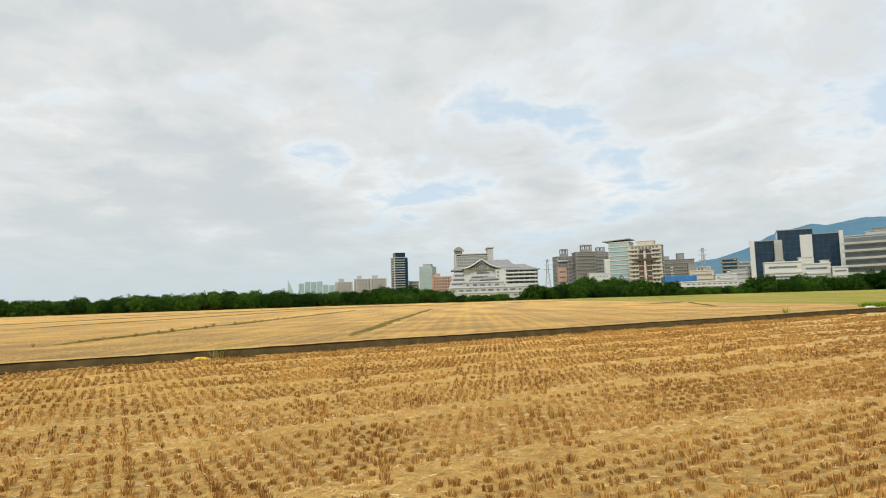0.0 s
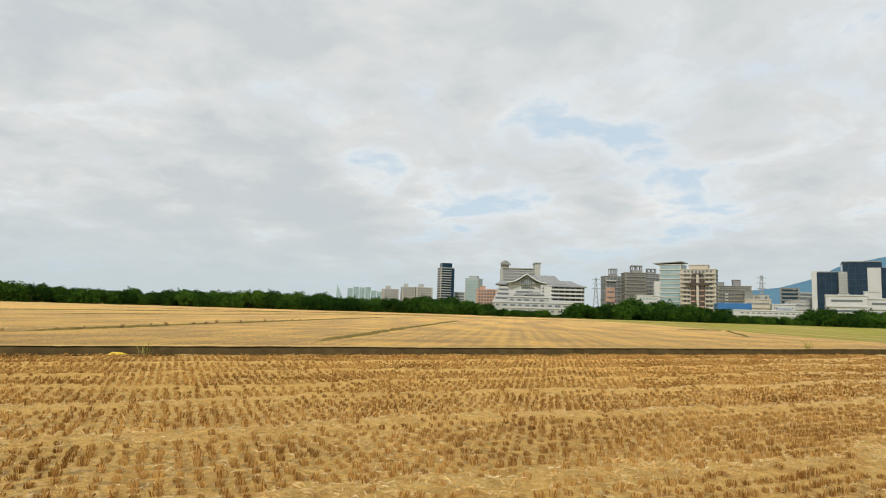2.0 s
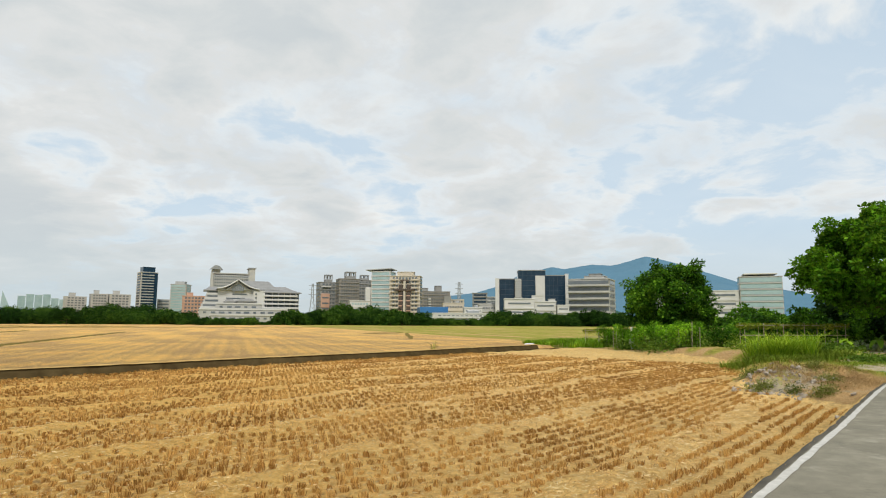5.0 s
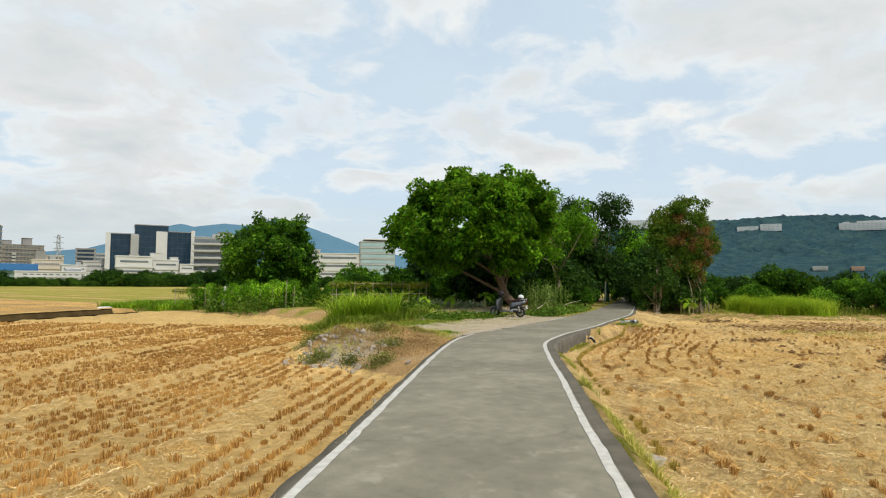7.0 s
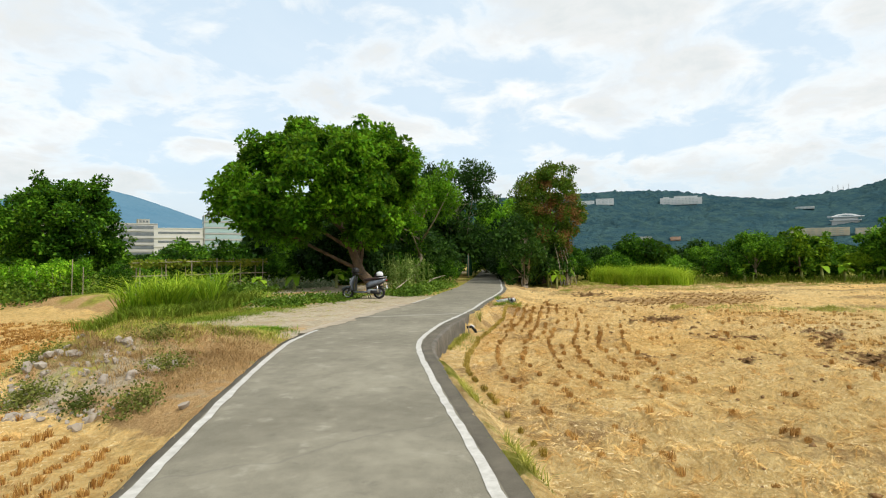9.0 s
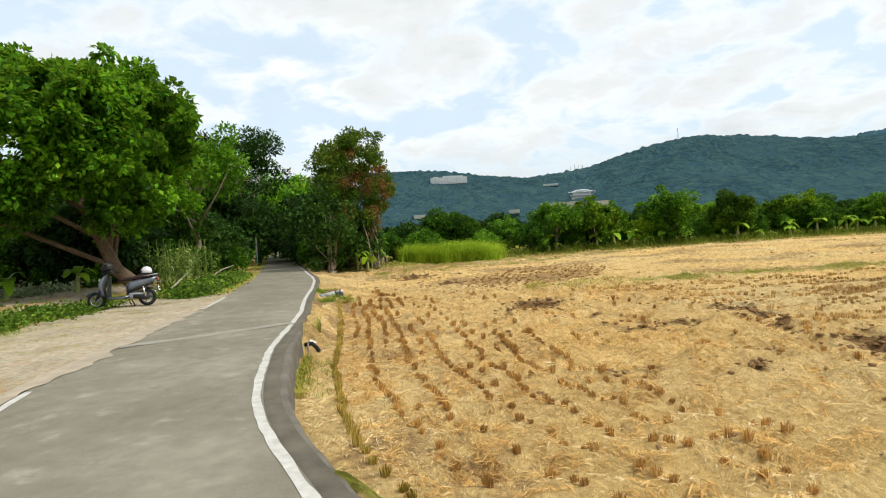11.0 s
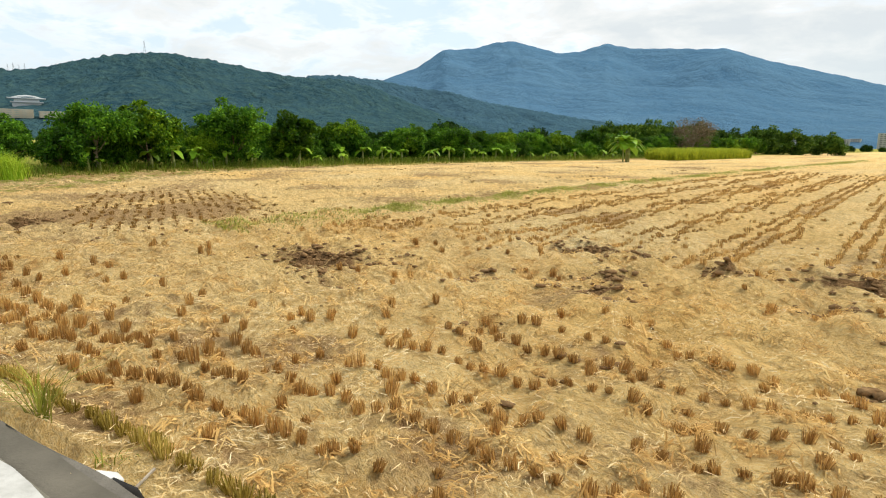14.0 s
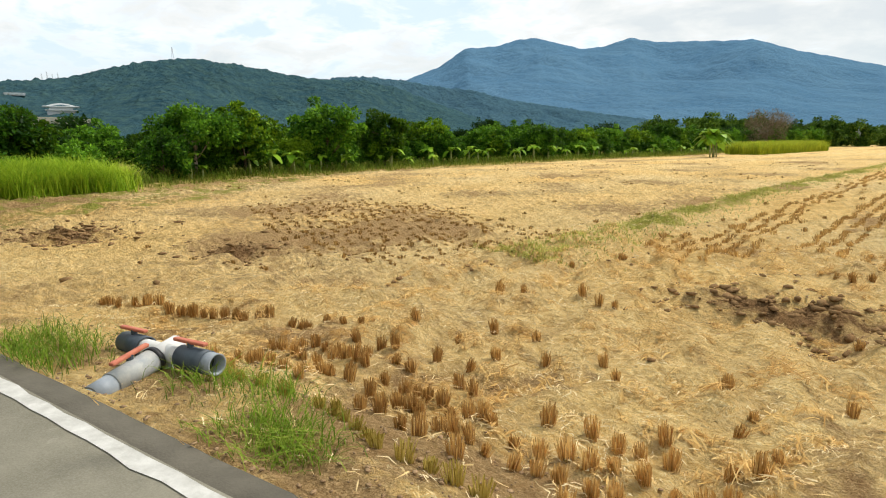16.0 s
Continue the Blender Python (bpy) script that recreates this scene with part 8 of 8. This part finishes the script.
def hollow(a, b, r, wall=0.008, sides=20):
    """An open pipe from a to b."""
    a, b = Vector(a), Vector(b)
    q = (b - a).normalized().to_track_quat("Z", "Y")
    bm = bmesh.new()
    rings = []
    for p, rr in ((a, r - wall), (a, r), (b, r), (b, r - wall), (b.lerp(a, 0.9), r - wall)):
        rings.append([bm.verts.new(p + q @ Vector((math.cos(k) * rr, math.sin(k) * rr, 0))) for k in [2 * math.pi * j / sides for j in range(sides)]])
    for u, w in zip(rings, rings[1:]):
        for j in range(sides):
            bm.faces.new((u[j], u[(j + 1) % sides], w[(j + 1) % sides], w[j]))
    return bm


def pipe_set():
    o = Vector((30.66, 8.22, -0.06))
    t = thing("irrigation_pipe", o, "grey plastic water pipe tee with red valve handles", "pipe")
    t.matrix_basis = t.matrix_basis @ Matrix.Scale(1.13, 4)
    e1, tee, tip, backp = Vector((-0.30, 0.58, -0.05)), Vector((0.0, 0.0, 0.03)), Vector((-0.42, -0.13, 0.03)), Vector((0.55, 0.05, -0.02))
    part("pipe", hollow(e1.lerp(tee, 0.22), e1, 0.052), MAT_PVC_PALE, t, smooth=True)
    part("sleeve", hollow(e1.lerp(tee, 0.40), e1.lerp(tee, 0.20), 0.063), MAT_PVC, t, smooth=True)
    part("valve_body", hollow(e1.lerp(tee, 0.84), e1.lerp(tee, 0.40), 0.070), MAT_PVC_DUSTY, t, smooth=True)
    part("clamp", hollow(e1.lerp(tee, 0.88), e1.lerp(tee, 0.83), 0.076), MAT_BLACKPL, t, smooth=True)
    bm = hollow(e1.lerp(tee, 0.86), tee + (tee - e1) * 0.16, 0.064)
    part("tee", bm, MAT_PVC_PALE, t, smooth=True)
    part("branch", hollow(tee, tip.lerp(tee, 0.62), 0.056), MAT_PVC_PALE, t, smooth=True)
    part("valve_body", hollow(tip.lerp(tee, 0.66), tip.lerp(tee, 0.16), 0.070), MAT_PVC_DARK, t, smooth=True)
    part("outlet", hollow(tip.lerp(tee, 0.2), tip, 0.064, 0.010), MAT_PVC, t, smooth=True)
    part("branch", hollow(tee, backp, 0.052), MAT_PVC_PALE, t, smooth=True)
    part("valve_body", hollow(backp.lerp(tee, 0.55), backp, 0.069), MAT_PVC_DARK, t, smooth=True)

    def handle(at, d, ln):
        d = Vector(d).normalized()
        h = part("valve_handle", box((0, 0, 0), (ln, 0.036, 0.022), bevel=0.008), MAT_HANDLE, t)
        h.matrix_basis = Matrix.Translation(at) @ d.to_track_quat("X", "Z").to_matrix().to_4x4()
        part("valve_stem", tube([Vector(at) + Vector((0, 0, -0.12)), Vector(at)], 0.02, 8), MAT_PVC_DARK, t)

    handle(e1.lerp(tee, 0.62) + Vector((0.02, 0, 0.100)), tee - e1, 0.26)
    handle(tip.lerp(tee, 0.45) + Vector((0.02, 0, 0.100)), tip - tee, 0.26)
    handle(backp.lerp(tee, 0.25) + Vector((0, 0, 0.100)), tip - tee, 0.24)
    part("support_pipe", tube([(0.0, 0.0, -0.45), (0, 0, -0.02)], 0.04, 14), MAT_PVC, t, smooth=True)


pipe_set()

# outlet stub at the foot of the wall
t = thing("drain_outlet", at_ground(23.6, 7.42), "short black hose outlet with white rag at the wall foot", "pipe")
t.matrix_basis = t.matrix_basis @ Matrix.Scale(0.75, 4)
part("hose", tube([(0, 0.12, 0.20), (0.02, -0.05, 0.22), (0.05, -0.16, 0.10), (0.06, -0.2, 0.0)], 0.05, 10), MAT_RUBBER, t, smooth=True)
part("post", tube([(-0.16, 0, -0.1), (-0.15, 0, 0.26)], 0.02, 6), MAT_TIMBER, t)
part("rag", box((0.10, -0.05, 0.24), (0.14, 0.16, 0.05), Matrix.Rotation(0.5, 3, "X"), 0.02), MAT_PVC_PALE, t)
part("stick", tube([(0.1, -0.1, 0.03), (0.35, -0.42, 0.05)], 0.012, 5), MAT_TIMBER, t)

# dry twig by the road edge, white paper scrap
tagged(part("dry_twig", tube([(29.75, 8.48, -0.14), (29.95, 8.32, -0.18), (30.12, 8.2, -0.15)], [0.008, 0.007, 0.004], 5), MAT_TIMBER), "pale dry twig on the soil", "twig")

# poles, stakes and small things of the garden
tagged(part("fallen_pole", tube([(32.9, 14.2, 0.2), (35.6, 15.05, 0.38), (39.6, 16.3, 0.68)], [0.035, 0.035, 0.025], 8), MAT_TIMBER, smooth=True), "long pale bamboo pole lying over the creepers", "pole")
tagged(part("fallen_pole", tube([(37.4, 14.7, 0.25), (39.8, 15.2, 0.45), (42.3, 15.5, 0.55)], [0.03, 0.03, 0.02], 8), MAT_TIMBER, smooth=True), "bent dry branch lying beside the lane", "pole")
rg = random.Random(6)
for k in range(22):
    y = 26.3 + k * 0.52 + rg.uniform(-0.1, 0.1)
    x = float(field_end(y)) + 1.2 + rg.uniform(-0.3, 0.5)
    z = float(ground_z(x, y))
    tagged(part("garden_stake", tube([(x, y, z - 0.1), (x + rg.uniform(-0.08, 0.08), y + rg.uniform(-0.08, 0.08), z + rg.uniform(1.2, 1.7))], 0.018, 5), MAT_TIMBER), "thin weathered bean stake", "stake", "bean stakes")
bean = tree("bean_vine", "straggling grey-green bean vine on stakes", at_ground(27.6, 27.2), (0, 0, 0.85), (0.55, 0.55, 0.75), 16, 0.28, 1100, 0.12, MAT_LEAF, 0.015, MAT_TIMBER, 3, 81, floor=0.15, group="bean row")
for k in range(13):
    y = 27.6 + k * 0.85
    x = float(field_end(y)) + 1.4 + rg.uniform(-0.3, 0.4)
    s = rg.uniform(0.85, 1.2)
    copy_thing(bean, pose(x, y, float(ground_z(x, y)), 0, 0, rg.uniform(0, 360)) @ Matrix.Diagonal((s, s, s, 1)))


def trellis(at, yaw, length, seed):
    """Two rows of thin posts with rails, and gourd leaves hanging over the top."""
    rnd, rng = random.Random(seed), np.random.default_rng(seed)
    t = thing("trellis", at, "weathered bamboo trellis with yellowing gourd leaves on top", "trellis", yaw=yaw)
    n = max(3, int(length / 0.9))
    for y in (0.0, 1.1):
        for k in range(n + 1):
            x = length * k / n
            part("post", tube([(x, y, -0.2), (x + rnd.uniform(-0.05, 0.05), y + rnd.uniform(-0.05, 0.05), 1.35 + rnd.uniform(-0.05, 0.15))], 0.02, 6), MAT_TIMBER, t)
        part("rail", tube([(-0.25, y, 1.3), (length * 0.5, y, 1.34), (length + 0.25, y, 1.28)], 0.018, 6), MAT_TIMBER, t)
        part("rail", tube([(-0.15, y, 0.75), (length + 0.2, y, 0.8)], 0.014, 6), MAT_TIMBER, t)
    m = int(620 * length)
    p = np.column_stack([rng.uniform(-0.2, length + 0.2, m), rng.uniform(-0.15, 1.25, m), 1.36 - np.abs(rng.normal(0, 0.10, m))])
    p = p[waves(p[:, 0], p[:, 1], 0.8, seed) > -0.2]
    v, f = leaf_mesh(rng, p, unit(rng.normal(0, 1, (len(p), 3)) + [0, 0, 0.3]), 0.13, 0.85)
    piece("vine", np_mesh("vine", v, f), MAT_TRELLIS_LEAF, t)
    return t


trellis(at_ground(28.3, 40.6), -42, 4.2, 5)
trellis(at_ground(26.6, 22.6), -34, 5.0, 6)
t = thing("cement_post", at_ground(27.6, 33.6), "pale cement post wrapped in a sack", "post")
part("post", box((0, 0, 0.75), (0.16, 0.16, 1.7), bevel=0.02), MAT_PVC_PALE, t)
part("sack", loft([oval(-0.2, 0.5, 0.3, 0.5), oval(0.0, 0.6, 0.45, 0.9), oval(0.2, 0.5, 0.3, 0.5)]), MAT_PVC_PALE, t, smooth=True)

# yellow sack and white sack on the ditch banks
MAT_YELLOW = worn("yellow_plastic", (0.55, 0.36, 0.01), (0.75, 0.52, 0.03), 6.0, 0.5)
bm = loft([oval(-0.55, 0.06, 0.2, 0.10), oval(-0.3, 0.14, 0.6, 0.26), oval(0.1, 0.13, 0.55, 0.24), oval(0.5, 0.05, 0.25, 0.10)])
o = part("plastic_sack", bm, MAT_YELLOW, smooth=True)
o.matrix_basis = pose(*at_ground(-20.7, 15.0), 0, 0, 30) @ Matrix.Diagonal((0.7, 0.6, 0.6, 1))
tagged(o, "crumpled yellow plastic sack on the field edge", "sack")
bm = loft([oval(-1.0, 0.06, 0.2, 0.12), oval(-0.6, 0.14, 0.5, 0.28), oval(0.5, 0.13, 0.5, 0.26), oval(0.9, 0.05, 0.2, 0.10)])
o = part("white_sack", bm, MAT_PLATE, smooth=True)
o.matrix_basis = pose(*at_ground(26.4, 46.8), 0, 0, 20) @ Matrix.Diagonal((0.7, 0.6, 0.55, 1))
tagged(o, "white covered sack lying on the field bank", "sack")

# green shade net hung at the end of the lane
MAT_NET = worn("teal_shade_net", (0.05, 0.22, 0.18), (0.10, 0.32, 0.27), 5.0, 0.8)
t = thing("shade_net", at_ground(55.4, 18.6), "teal shade net hanging on a pole by the lane", "net")
part("pole", tube([(0, 0, -0.1), (0, 0, 2.0)], 0.03, 6), MAT_TIMBER, t)
bm = bmesh.new()
prev = None
for i in range(9):
    q = i / 8
    row = [bm.verts.new((0.9 * q, 0.12 * math.sin(q * 9), 1.9 - 0.3 * q)), bm.verts.new((0.9 * q, 0.2 * math.sin(q * 7 + 1), 0.15))]
    if prev:
        bm.faces.new((prev[0], prev[1], row[1], row[0]))
    prev = row
bmesh.ops.solidify(bm, geom=bm.faces[:], thickness=0.02)
part("net", bm, MAT_NET, t, smooth=True)
